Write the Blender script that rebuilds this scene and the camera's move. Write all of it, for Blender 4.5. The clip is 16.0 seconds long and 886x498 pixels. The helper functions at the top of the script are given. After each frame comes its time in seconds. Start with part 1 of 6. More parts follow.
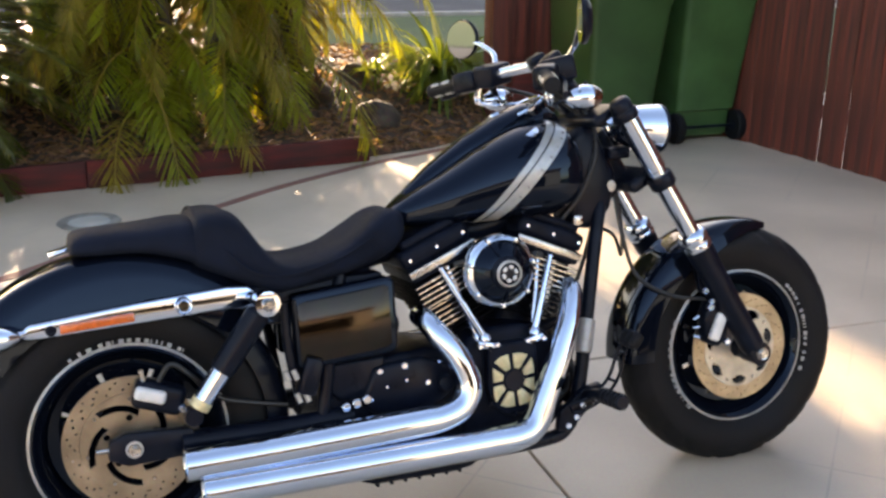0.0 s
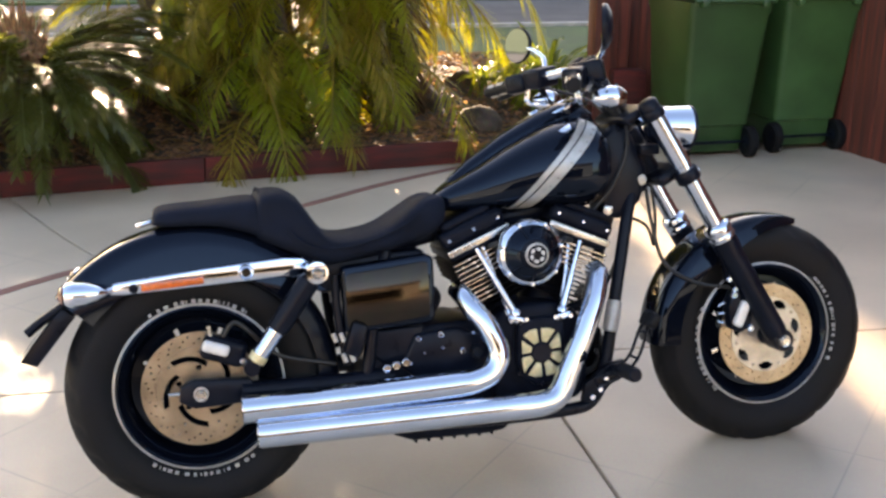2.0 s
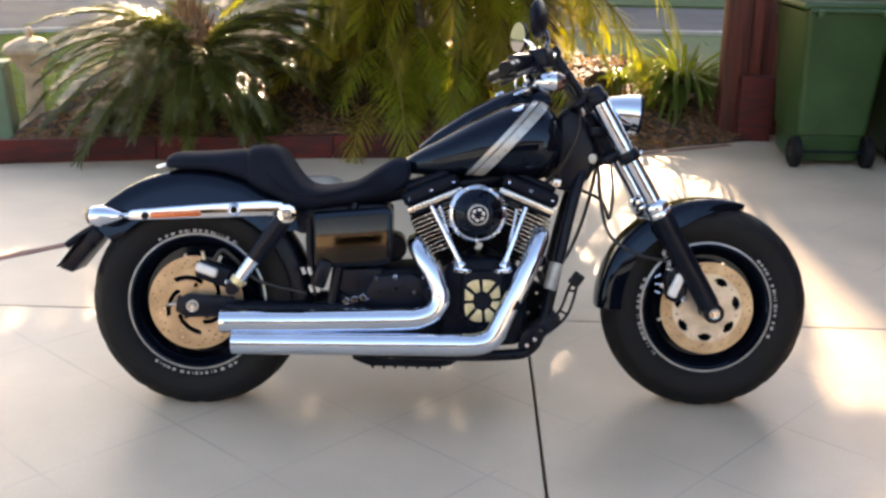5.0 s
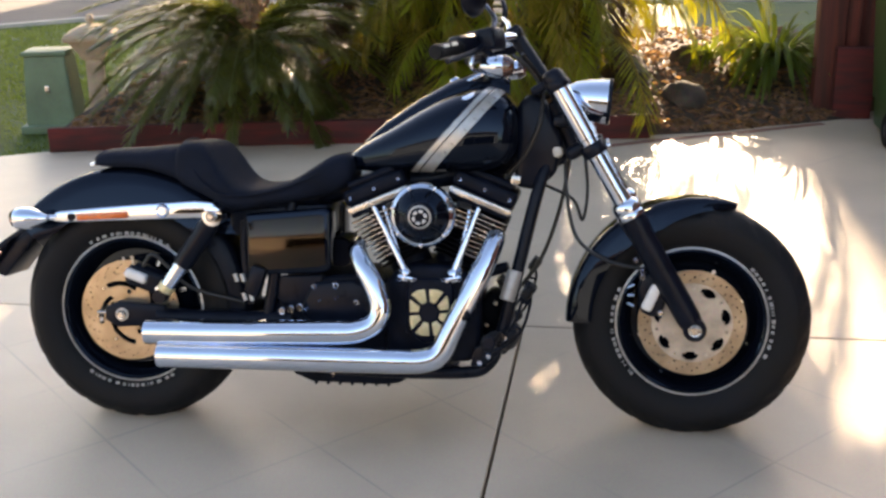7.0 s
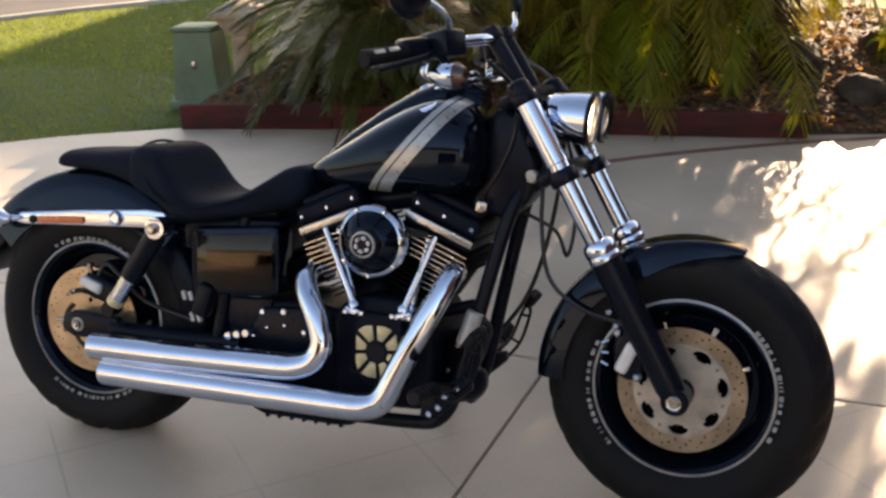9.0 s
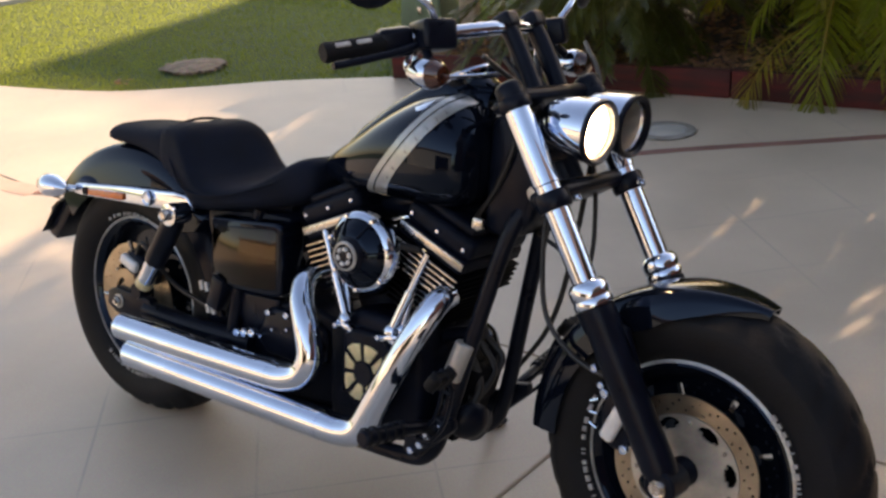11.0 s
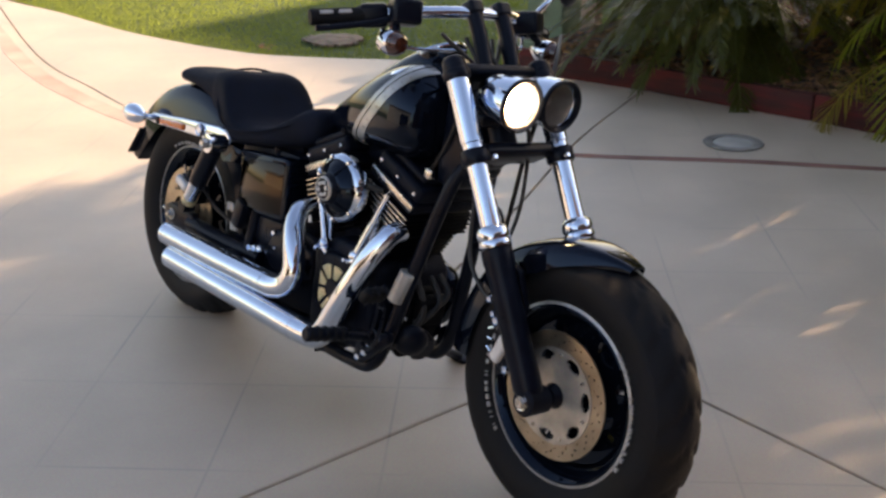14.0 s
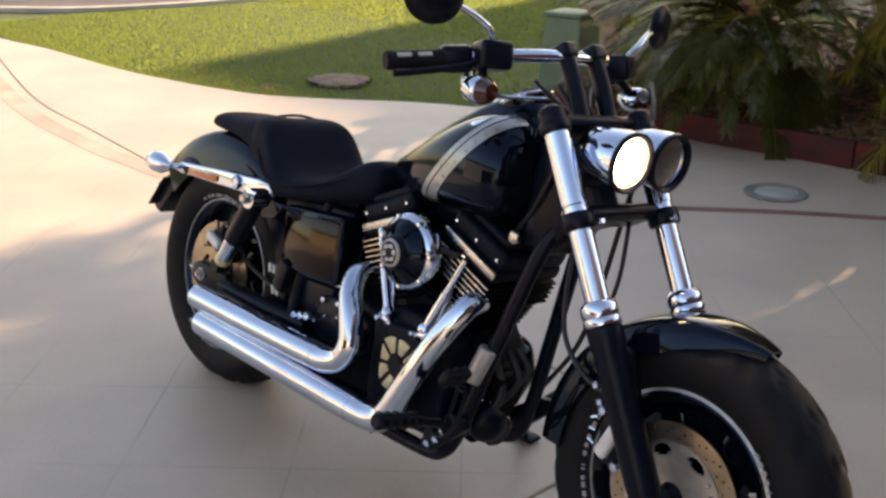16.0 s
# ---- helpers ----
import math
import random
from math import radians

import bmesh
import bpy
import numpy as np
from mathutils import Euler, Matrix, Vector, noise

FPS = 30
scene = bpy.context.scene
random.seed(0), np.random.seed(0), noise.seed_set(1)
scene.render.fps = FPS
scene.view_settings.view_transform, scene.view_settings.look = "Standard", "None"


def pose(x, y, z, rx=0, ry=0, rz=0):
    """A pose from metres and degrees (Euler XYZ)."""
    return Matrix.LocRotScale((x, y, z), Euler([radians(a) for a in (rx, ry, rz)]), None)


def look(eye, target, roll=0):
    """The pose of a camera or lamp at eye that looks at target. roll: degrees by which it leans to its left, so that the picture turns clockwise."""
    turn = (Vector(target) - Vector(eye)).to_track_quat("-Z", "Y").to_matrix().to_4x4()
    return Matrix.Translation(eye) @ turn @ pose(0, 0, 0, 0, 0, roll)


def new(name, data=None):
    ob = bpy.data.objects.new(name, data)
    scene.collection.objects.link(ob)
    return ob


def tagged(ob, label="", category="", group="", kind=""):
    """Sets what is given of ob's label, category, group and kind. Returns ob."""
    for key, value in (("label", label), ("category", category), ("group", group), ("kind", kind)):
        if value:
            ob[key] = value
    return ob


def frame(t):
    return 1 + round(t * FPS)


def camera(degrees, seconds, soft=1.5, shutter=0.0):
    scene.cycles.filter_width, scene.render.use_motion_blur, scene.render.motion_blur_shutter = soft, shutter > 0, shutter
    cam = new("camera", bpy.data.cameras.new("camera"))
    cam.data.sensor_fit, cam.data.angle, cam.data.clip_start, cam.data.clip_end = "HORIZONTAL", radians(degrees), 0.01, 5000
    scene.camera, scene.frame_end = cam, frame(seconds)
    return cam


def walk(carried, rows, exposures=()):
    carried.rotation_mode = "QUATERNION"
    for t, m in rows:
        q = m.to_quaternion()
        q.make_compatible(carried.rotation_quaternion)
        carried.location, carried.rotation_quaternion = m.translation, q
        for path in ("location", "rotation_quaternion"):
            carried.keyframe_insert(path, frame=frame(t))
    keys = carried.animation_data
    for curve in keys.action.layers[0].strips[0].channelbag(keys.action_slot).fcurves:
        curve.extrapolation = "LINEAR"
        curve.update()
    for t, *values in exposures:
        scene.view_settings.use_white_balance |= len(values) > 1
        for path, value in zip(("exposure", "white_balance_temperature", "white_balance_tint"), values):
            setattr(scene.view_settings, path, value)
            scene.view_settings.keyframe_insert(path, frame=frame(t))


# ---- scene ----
cam = camera(44.3, 16.0, soft=2.75)
PATH = [
    (0, (-0.07, -2.352, 1.513), (0.556, -0.555, 0.897), 0.9),
    (0.5, (0.027, -2.427, 1.526), (0.52, -0.588, 0.913), 0.6),
    (1, (0.044, -2.475, 1.521), (0.505, -0.622, 0.924), 0.5),
    (1.5, (0.056, -2.601, 1.519), (0.467, -0.734, 0.931), 0.2),
    (2, (0.087, -2.724, 1.538), (0.474, -0.856, 0.938), 0.3),
    (2.5, (0.232, -2.822, 1.532), (0.558, -0.93, 0.971), 0.4),
    (3, (0.394, -2.944, 1.534), (0.6, -1.049, 0.93), 1.6),
    (3.5, (0.507, -3.096, 1.519), (0.636, -1.187, 0.935), 0.1),
    (4, (0.623, -3.22, 1.55), (0.749, -1.323, 0.929), 0.4),
    (4.5, (0.76, -3.29, 1.548), (0.821, -1.379, 0.96), 1.2),
    (4.7, (0.803, -3.319, 1.553), (0.819, -1.408, 0.962), 1.3),
    (6.8, (1.298, -2.93, 1.522), (1.047, -1.045, 0.902), -2.2),
    (7, (1.427, -2.885, 1.525), (1.109, -1.016, 0.887), -1.4),
    (7.5, (1.639, -2.786, 1.54), (1.178, -0.958, 0.872), -0.7),
    (8, (1.752, -2.595, 1.521), (1.303, -0.759, 0.869), -1.4),
    (8.5, (1.871, -2.416, 1.528), (1.339, -0.59, 0.908), -2.7),
    (9, (2.041, -2.269, 1.525), (1.294, -0.542, 0.848), -2.5),
    (9.5, (2.205, -2.103, 1.535), (1.268, -0.48, 0.835), -1.2),
    (9.7, (2.228, -2.027, 1.523), (1.257, -0.427, 0.819), -2.0),
    (11.8, (2.69, -1.442, 1.556), (1.313, -0.199, 0.807), -3.8),
    (12, (2.735, -1.449, 1.53), (1.334, -0.218, 0.809), -3.1),
    (12.5, (2.805, -1.459, 1.536), (1.385, -0.251, 0.809), -2.1),
    (13, (2.891, -1.502, 1.546), (1.511, -0.29, 0.755), -1.4),
    (13.5, (3.029, -1.52, 1.566), (1.618, -0.305, 0.837), -0.7),
    (14, (3.173, -1.523, 1.567), (1.725, -0.363, 0.82), -0.5),
    (14.5, (3.201, -1.53, 1.564), (1.723, -0.39, 0.843), -0.4),
    (15, (3.13, -1.543, 1.56), (1.641, -0.395, 0.878), 0.2),
    (15.5, (2.965, -1.575, 1.544), (1.498, -0.384, 0.886), -0.3),
    (16, (2.76, -1.506, 1.52), (1.322, -0.295, 0.838), 0.2),
]
EXPOSURES = [(0.0, 2.54, 8100, 19), (2.0, 2.66, 8150, 20), (5.0, 2.52, 8050, 19), (7.0, 2.30, 8000, 19), (7.5, 2.14, 8000, 19), (8.5, 1.80, 8000, 20), (9.5, 1.74, 8400, 22), (12.0, 1.84, 8200, 23), (13.0, 1.74, 8000, 22), (16.0, 1.80, 8200, 23)]
LAMP = 45.0
walk(cam, [(t, look(eye, target, roll)) for t, eye, target, roll in PATH], EXPOSURES)

# ---- light: low evening sun from behind the garden, clear sky ----
SUN_EL, SUN_AZ = radians(17.0), radians(-1.5)
world = bpy.data.worlds.new("sky")
scene.world = world
world.use_nodes = True
wn = world.node_tree
sky = wn.nodes.new("ShaderNodeTexSky")
sky.sky_type, sky.sun_disc, sky.sun_elevation, sky.sun_rotation = "NISHITA", False, SUN_EL, SUN_AZ
wn.nodes["Background"].inputs[1].default_value = 0.112
wn.links.new(sky.outputs[0], wn.nodes["Background"].inputs[0])
to_sun = Vector((math.sin(SUN_AZ) * math.cos(SUN_EL), math.cos(SUN_AZ) * math.cos(SUN_EL), math.sin(SUN_EL)))
sun_data = bpy.data.lights.new("sun", "SUN")
sun_data.energy, sun_data.angle, sun_data.color = 4.6, radians(0.6), (1.0, 0.85, 0.64)
sun = new("sun", sun_data)
sun.matrix_world = look(to_sun * 60, (0, 0, 0))


# ---- materials ----
def material(name, color, rough=0.5, metal=0.0, vary=0.15, scale=8.0, bump=0.0, bump_scale=60.0, coat=0.0, dark=None, island=0.0, spec=0.5, grime=0.0, sheen=None):
    """A surface with variation at two scales, fine relief and an uneven gloss."""
    m = bpy.data.materials.new(name)
    m.use_nodes = True
    n, k = m.node_tree.nodes, m.node_tree.links
    b = n["Principled BSDF"]
    b.inputs["Metallic"].default_value = metal
    b.inputs["Coat Weight"].default_value = coat
    b.inputs["Coat Roughness"].default_value = 0.03
    b.inputs["Specular IOR Level"].default_value = spec
    if sheen:
        b.inputs["Specular Tint"].default_value = (*sheen, 1)
    tc = n.new("ShaderNodeTexCoord")
    big, fine = n.new("ShaderNodeTexNoise"), n.new("ShaderNodeTexNoise")
    big.inputs["Scale"].default_value, big.inputs["Detail"].default_value = scale, 6
    fine.inputs["Scale"].default_value, fine.inputs["Detail"].default_value = bump_scale, 4
    for x in (big, fine):
        k.new(tc.outputs["Object"], x.inputs["Vector"])
    ramp = n.new("ShaderNodeValToRGB")
    c = Vector(color)
    d = Vector(dark) if dark else c * (1 - 2 * vary)
    ramp.color_ramp.elements[0].position, ramp.color_ramp.elements[1].position = 0.3, 0.7
    ramp.color_ramp.elements[0].color, ramp.color_ramp.elements[1].color = (*d, 1), (*(c * (1 + vary)), 1)
    k.new(big.outputs["Fac"], ramp.inputs["Fac"])
    mixn = n.new("ShaderNodeMix")
    mixn.data_type, mixn.blend_type = "RGBA", "MULTIPLY"
    mixn.inputs["Factor"].default_value = min(1, vary * 2)
    k.new(ramp.outputs["Color"], mixn.inputs["A"])
    k.new(fine.outputs["Color"], mixn.inputs["B"])
    hsv = n.new("ShaderNodeHueSaturation")
    k.new(mixn.outputs["Result"], hsv.inputs["Color"])
    if island:
        geo = n.new("ShaderNodeNewGeometry")
        oi = n.new("ShaderNodeObjectInfo")
        add = n.new("ShaderNodeMath")
        add.operation = "ADD"
        fr = n.new("ShaderNodeMath")
        fr.operation = "FRACT"
        k.new(geo.outputs["Random Per Island"], add.inputs[0])
        k.new(oi.outputs["Random"], add.inputs[1])
        k.new(add.outputs[0], fr.inputs[0])
        mr = n.new("ShaderNodeMapRange")
        mr.inputs["To Min"].default_value, mr.inputs["To Max"].default_value = 1 - island, 1 + island
        k.new(fr.outputs[0], mr.inputs["Value"])
        k.new(mr.outputs["Result"], hsv.inputs["Value"])
    k.new(hsv.outputs["Color"], b.inputs["Base Color"])
    rr = n.new("ShaderNodeMapRange")
    rr.inputs["To Min"].default_value, rr.inputs["To Max"].default_value = max(0.02, rough * (1 - 0.25 - grime)), min(1, rough * (1.25 + grime))
    k.new(big.outputs["Fac"], rr.inputs["Value"])
    k.new(rr.outputs["Result"], b.inputs["Roughness"])
    if bump:
        bp = n.new("ShaderNodeBump")
        bp.inputs["Strength"].default_value, bp.inputs["Distance"].default_value = bump, 0.004
        k.new(fine.outputs["Fac"], bp.inputs["Height"])
        k.new(bp.outputs["Normal"], b.inputs["Normal"])
    return m


def leaf_material(name, color, glow, rough=0.4, through_light=0.45, island=0.35, spec=0.22):
    m = material(name, color, rough, vary=0.2, scale=5, island=island, bump_scale=30, spec=spec)
    n, k = m.node_tree.nodes, m.node_tree.links
    tr = n.new("ShaderNodeBsdfTranslucent")
    tr.inputs["Color"].default_value = (*glow, 1)
    mx = n.new("ShaderNodeMixShader")
    mx.inputs[0].default_value = through_light
    k.new(n["Principled BSDF"].outputs[0], mx.inputs[1])
    k.new(tr.outputs[0], mx.inputs[2])
    k.new(mx.outputs[0], n["Material Output"].inputs["Surface"])
    return m


def plank_material(name, color, dark, grain=(2, 2, 40), rough=0.75):
    """Stained timber with a grain along z of the object."""
    m = material(name, color, rough, vary=0.2, scale=6, bump=0.35, bump_scale=50, dark=dark, island=0.28)
    n, k = m.node_tree.nodes, m.node_tree.links
    mp = n.new("ShaderNodeMapping")
    mp.inputs["Scale"].default_value = grain
    tc = [x for x in n if x.bl_idname == "ShaderNodeTexCoord"][0]
    k.new(tc.outputs["Object"], mp.inputs["Vector"])
    for x in n:
        if x.bl_idname == "ShaderNodeTexNoise":
            k.new(mp.outputs["Vector"], x.inputs["Vector"])
            x.inputs["Scale"].default_value = 3.0
    return m


M_PAINT = material("gloss_black_paint", (0.003, 0.0048, 0.010), 0.05, vary=0.1, scale=3, coat=0.0, spec=0.30, grime=0.3, sheen=(0.50, 0.70, 1.0))
M_PANEL = material("black_chrome_panel", (0.060, 0.049, 0.040), 0.12, metal=1.0, vary=0.12, scale=4, bump=0.03, bump_scale=30)
M_SATIN = material("satin_black_metal", (0.006, 0.009, 0.018), 0.30, vary=0.15, scale=20, bump=0.08, bump_scale=200, spec=0.15)
M_WRINKLE = material("wrinkle_black_casting", (0.0055, 0.0085, 0.018), 0.42, vary=0.2, scale=25, bump=0.35, bump_scale=260, spec=0.10)
M_SOOT = material("matt_black_fin", (0.0025, 0.003, 0.005), 0.6, vary=0.2, scale=20, bump=0.2, bump_scale=220, spec=0.06)
M_CHROME = material("chrome", (0.68, 0.775, 0.91), 0.055, metal=1.0, vary=0.03, scale=6, bump_scale=40, grime=0.4)
M_STEEL = material("brushed_steel", (0.62, 0.60, 0.57), 0.26, metal=1.0, vary=0.12, scale=30, bump=0.1, bump_scale=250)
M_DISC = material("worn_brake_steel", (0.50, 0.405, 0.295), 0.32, metal=0.85, vary=0.18, scale=14, bump=0.12, bump_scale=300)
M_CARRIER = material("pale_disc_carrier", (0.64, 0.60, 0.53), 0.34, metal=0.6, vary=0.18, scale=18, bump=0.1, bump_scale=200)
M_ALLOY = material("grey_alloy", (0.58, 0.57, 0.54), 0.36, metal=0.35, vary=0.12, scale=25, bump=0.1, bump_scale=180)
M_BADGE = material("bright_silver_lacquer", (0.80, 0.80, 0.79), 0.35, metal=0.1, vary=0.06, scale=40, bump_scale=160)
M_RUBBER = material("tyre_rubber", (0.008, 0.009, 0.012), 0.62, vary=0.25, scale=7, bump=0.3, bump_scale=180, dark=(0.006, 0.006, 0.006), spec=0.2)
M_LEATHER = material("black_leather", (0.008, 0.013, 0.027), 0.74, vary=0.2, scale=9, bump=0.5, bump_scale=330, spec=0.12)
M_SILVER = material("silver_decal", (0.42, 0.44, 0.44), 0.24, metal=0.3, vary=0.09, scale=30, bump_scale=120, coat=0.6)
M_CHARCOAL = material("charcoal_print", (0.11, 0.11, 0.115), 0.5, vary=0.3, scale=40)
M_GOLD = material("yellow_gold_casting", (0.84, 0.74, 0.44), 0.40, metal=0.25, vary=0.15, scale=40, bump_scale=120)
M_ORANGE = material("amber_reflector", (0.75, 0.14, 0.02), 0.18, vary=0.12, scale=60, coat=0.6)
M_WHITE = material("white_lettering", (0.42, 0.42, 0.41), 0.6, vary=0.15, scale=40)
M_RUBBER_CABLE = material("cable_sheath", (0.015, 0.015, 0.015), 0.45, vary=0.1)
M_CONCRETE = material("brushed_concrete", (0.680, 0.550, 0.420), 0.41, vary=0.15, scale=1.3, bump=0.35, bump_scale=160, dark=(0.560, 0.455, 0.345))


def score_lines(m, pitch, turn, phase):
    """Faint, patchy scored lines on a square grid, cut into a slab's surface."""
    n, k = m.node_tree.nodes, m.node_tree.links
    b = n["Principled BSDF"]
    tc = [x for x in n if x.bl_idname == "ShaderNodeTexCoord"][0]
    mp = n.new("ShaderNodeMapping")
    mp.inputs["Rotation"].default_value = (0, 0, turn)
    k.new(tc.outputs["Object"], mp.inputs["Vector"])
    sep = n.new("ShaderNodeSeparateXYZ")
    k.new(mp.outputs["Vector"], sep.inputs[0])

    def calc(op, a, c=None, d=None):
        q = n.new("ShaderNodeMath")
        q.operation = op
        for i, v in enumerate((a, c, d)):
            if isinstance(v, (int, float)):
                q.inputs[i].default_value = v
            elif v is not None:
                k.new(v, q.inputs[i])
        return q.outputs[0]
    near = []
    for i in (0, 1):
        u = calc("ADD", sep.outputs[i], pitch / 2 - phase[i])
        u = calc("ABSOLUTE", calc("SUBTRACT", calc("FLOORED_MODULO", u, pitch), pitch / 2))
        near.append(calc("SUBTRACT", 1, calc("MULTIPLY", u, 1 / 0.006)))
    line = calc("MAXIMUM", calc("MAXIMUM", near[0], near[1]), 0)
    patch = n.new("ShaderNodeTexNoise")
    patch.inputs["Scale"].default_value = 1.7
    k.new(tc.outputs["Object"], patch.inputs["Vector"])
    mr = n.new("ShaderNodeMapRange")
    mr.inputs["From Min"].default_value, mr.inputs["From Max"].default_value, mr.inputs["To Max"].default_value = 0.42, 0.64, 0.36
    k.new(patch.outputs["Fac"], mr.inputs["Value"])
    fac = calc("MULTIPLY", line, mr.outputs["Result"])
    mix = n.new("ShaderNodeMix")
    mix.data_type = "RGBA"
    mix.inputs["B"].default_value = (0.16, 0.15, 0.15, 1)
    k.new(fac, mix.inputs["Factor"])
    k.new(b.inputs["Base Color"].links[0].from_socket, mix.inputs["A"])
    # old tyre scuffs and water stains
    stain = n.new("ShaderNodeTexNoise")
    stain.inputs["Scale"].default_value, stain.inputs["Detail"].default_value, stain.inputs["Distortion"].default_value = 0.55, 8, 1.2
    k.new(tc.outputs["Object"], stain.inputs["Vector"])
    sr = n.new("ShaderNodeMapRange")
    sr.inputs["From Min"].default_value, sr.inputs["From Max"].default_value, sr.inputs["To Max"].default_value = 0.52, 0.72, 0.35
    k.new(stain.outputs["Fac"], sr.inputs["Value"])
    m2 = n.new("ShaderNodeMix")
    m2.data_type = "RGBA"
    m2.inputs["B"].default_value = (0.40, 0.365, 0.32, 1)
    k.new(sr.outputs["Result"], m2.inputs["Factor"])
    k.new(mix.outputs["Result"], m2.inputs["A"])
    k.new(m2.outputs["Result"], b.inputs["Base Color"])


score_lines(M_CONCRETE, 0.45, radians(-48), (0.245, -0.132))
M_RED_OXIDE = material("red_oxide_band", (0.34, 0.155, 0.12), 0.75, vary=0.2, scale=5, bump=0.3, bump_scale=120, dark=(0.22, 0.10, 0.08))
M_RED_WORN = material("worn_pink_band", (0.63, 0.50, 0.405), 0.7, vary=0.15, scale=3, bump=0.3, bump_scale=120, dark=(0.52, 0.345, 0.275))
M_KERB = material("pale_kerb", (0.55, 0.52, 0.46), 0.8, vary=0.15, scale=4, bump=0.3)
M_ROAD = material("road_asphalt", (0.13, 0.12, 0.115), 0.85, vary=0.2, scale=1.2, bump=0.5, bump_scale=150)
M_SOIL = material("mulched_soil", (0.10, 0.060, 0.038), 0.95, vary=0.4, scale=9, bump=1.0, bump_scale=45, dark=(0.035, 0.022, 0.016))
M_CHIP = material("bark_chips", (0.30, 0.145, 0.070), 0.9, vary=0.3, scale=30, island=0.55, bump=0.4)
M_TURF = material("turf", (0.080, 0.125, 0.034), 0.9, vary=0.2, scale=1.5, bump=0.3, bump_scale=90, dark=(0.052, 0.088, 0.024))
M_TIMBER = plank_material("red_brown_timber", (0.125, 0.016, 0.012), (0.050, 0.008, 0.006), grain=(1.2, 8, 8), rough=0.9)
M_FENCE = plank_material("red_brown_paling", (0.17, 0.038, 0.022), (0.07, 0.019, 0.012), grain=(10, 10, 0.6))
M_STONE = material("garden_stone", (0.13, 0.09, 0.06), 0.9, vary=0.35, scale=8, bump=0.9, bump_scale=40)
M_SANDSTONE = material("cream_sandstone", (0.62, 0.48, 0.33), 0.85, vary=0.2, scale=8, bump=0.5, bump_scale=60)
M_CLAY = material("dry_clay", (0.34, 0.255, 0.175), 0.95, vary=0.35, scale=14, bump=1.0, bump_scale=40, dark=(0.16, 0.12, 0.085))
M_TRUNK = material("palm_trunk", (0.17, 0.13, 0.085), 0.9, vary=0.35, scale=12, bump=0.8, bump_scale=50)
M_SAGO_TRUNK = material("cycad_trunk", (0.14, 0.075, 0.04), 0.95, vary=0.4, scale=20, bump=1.0, bump_scale=40)
M_CONE = material("cycad_cone", (0.50, 0.25, 0.11), 0.9, vary=0.35, scale=20, bump=1.0, bump_scale=60)
M_BIN = material("green_bin_plastic", (0.027, 0.082, 0.023), 0.40, vary=0.15, scale=4, bump=0.15, bump_scale=300)
M_BIN_LIGHT = material("light_green_bin_plastic", (0.046, 0.130, 0.042), 0.42, vary=0.15, scale=4, bump=0.15, bump_scale=300)
M_BIN_YELLOW = material("yellow_bin_lid", (0.75, 0.42, 0.03), 0.4, vary=0.12, scale=6, bump=0.1)
M_PILLAR = material("green_painted_steel", (0.13, 0.21, 0.125), 0.55, vary=0.15, scale=5, bump=0.15)
M_DRAIN = material("grey_pit_lid", (0.36, 0.33, 0.29), 0.6, vary=0.25, scale=12, bump=0.6, bump_scale=80)
M_BRICK_WALL = material("brown_stucco", (0.085, 0.066, 0.052), 0.9, vary=0.15, scale=3, bump=0.3)
M_RENDER = material("pale_render", (0.30, 0.275, 0.25), 0.85, vary=0.12, scale=3, bump=0.3)
M_ROLLER = material("garage_slab", (0.12, 0.10, 0.085), 0.6, vary=0.1, scale=3, bump=0.2)
M_ROOF = material("roof_tile", (0.16, 0.09, 0.07), 0.85, vary=0.2, scale=6, bump=0.5)
M_FROND = leaf_material("cane_palm_leaf", (0.190, 0.220, 0.018), (0.48, 0.43, 0.012), through_light=0.35)
M_FROND_NEW = leaf_material("fresh_palm_leaf", (0.160, 0.215, 0.018), (0.58, 0.56, 0.02), through_light=0.38)
M_FROND_OLIVE = leaf_material("olive_palm_leaf", (0.27, 0.205, 0.026), (0.40, 0.31, 0.025), through_light=0.25)
M_FROND_DEAD = leaf_material("brown_palm_leaf", (0.10, 0.062, 0.030), (0.14, 0.08, 0.03), rough=0.7, through_light=0.1)
M_FROND_OLD = leaf_material("dry_palm_leaf", (0.34, 0.24, 0.08), (0.50, 0.33, 0.06))
M_SAGO = leaf_material("cycad_leaf", (0.075, 0.088, 0.027), (0.34, 0.36, 0.05), rough=0.26, through_light=0.24, spec=0.5)
M_STRAP = leaf_material("strap_leaf", (0.08, 0.13, 0.025), (0.30, 0.36, 0.03), through_light=0.35)
M_GRASS = leaf_material("grass_blade", (0.042, 0.085, 0.028), (0.50, 0.62, 0.11), rough=0.6, through_light=0.32)
M_DRY = leaf_material("dry_leaf", (0.28, 0.17, 0.09), (0.4, 0.22, 0.08))
M_CANE_RIB = leaf_material("yellow_leaf_rib", (0.34, 0.25, 0.05), (0.4, 0.3, 0.05))
M_SAGO_RIB = leaf_material("leaf_rib", (0.11, 0.13, 0.04), (0.3, 0.3, 0.05))
M_MIRROR = material("mirror_glass", (0.5, 0.52, 0.54), 0.03, metal=1.0, vary=0.01)
M_AMBER_DARK = material("dark_amber_lens", (0.07, 0.020, 0.010), 0.12, vary=0.1, coat=1.0)
M_LENS_RED = material("smoked_lens", (0.16, 0.02, 0.015), 0.1, vary=0.1, coat=1.0)

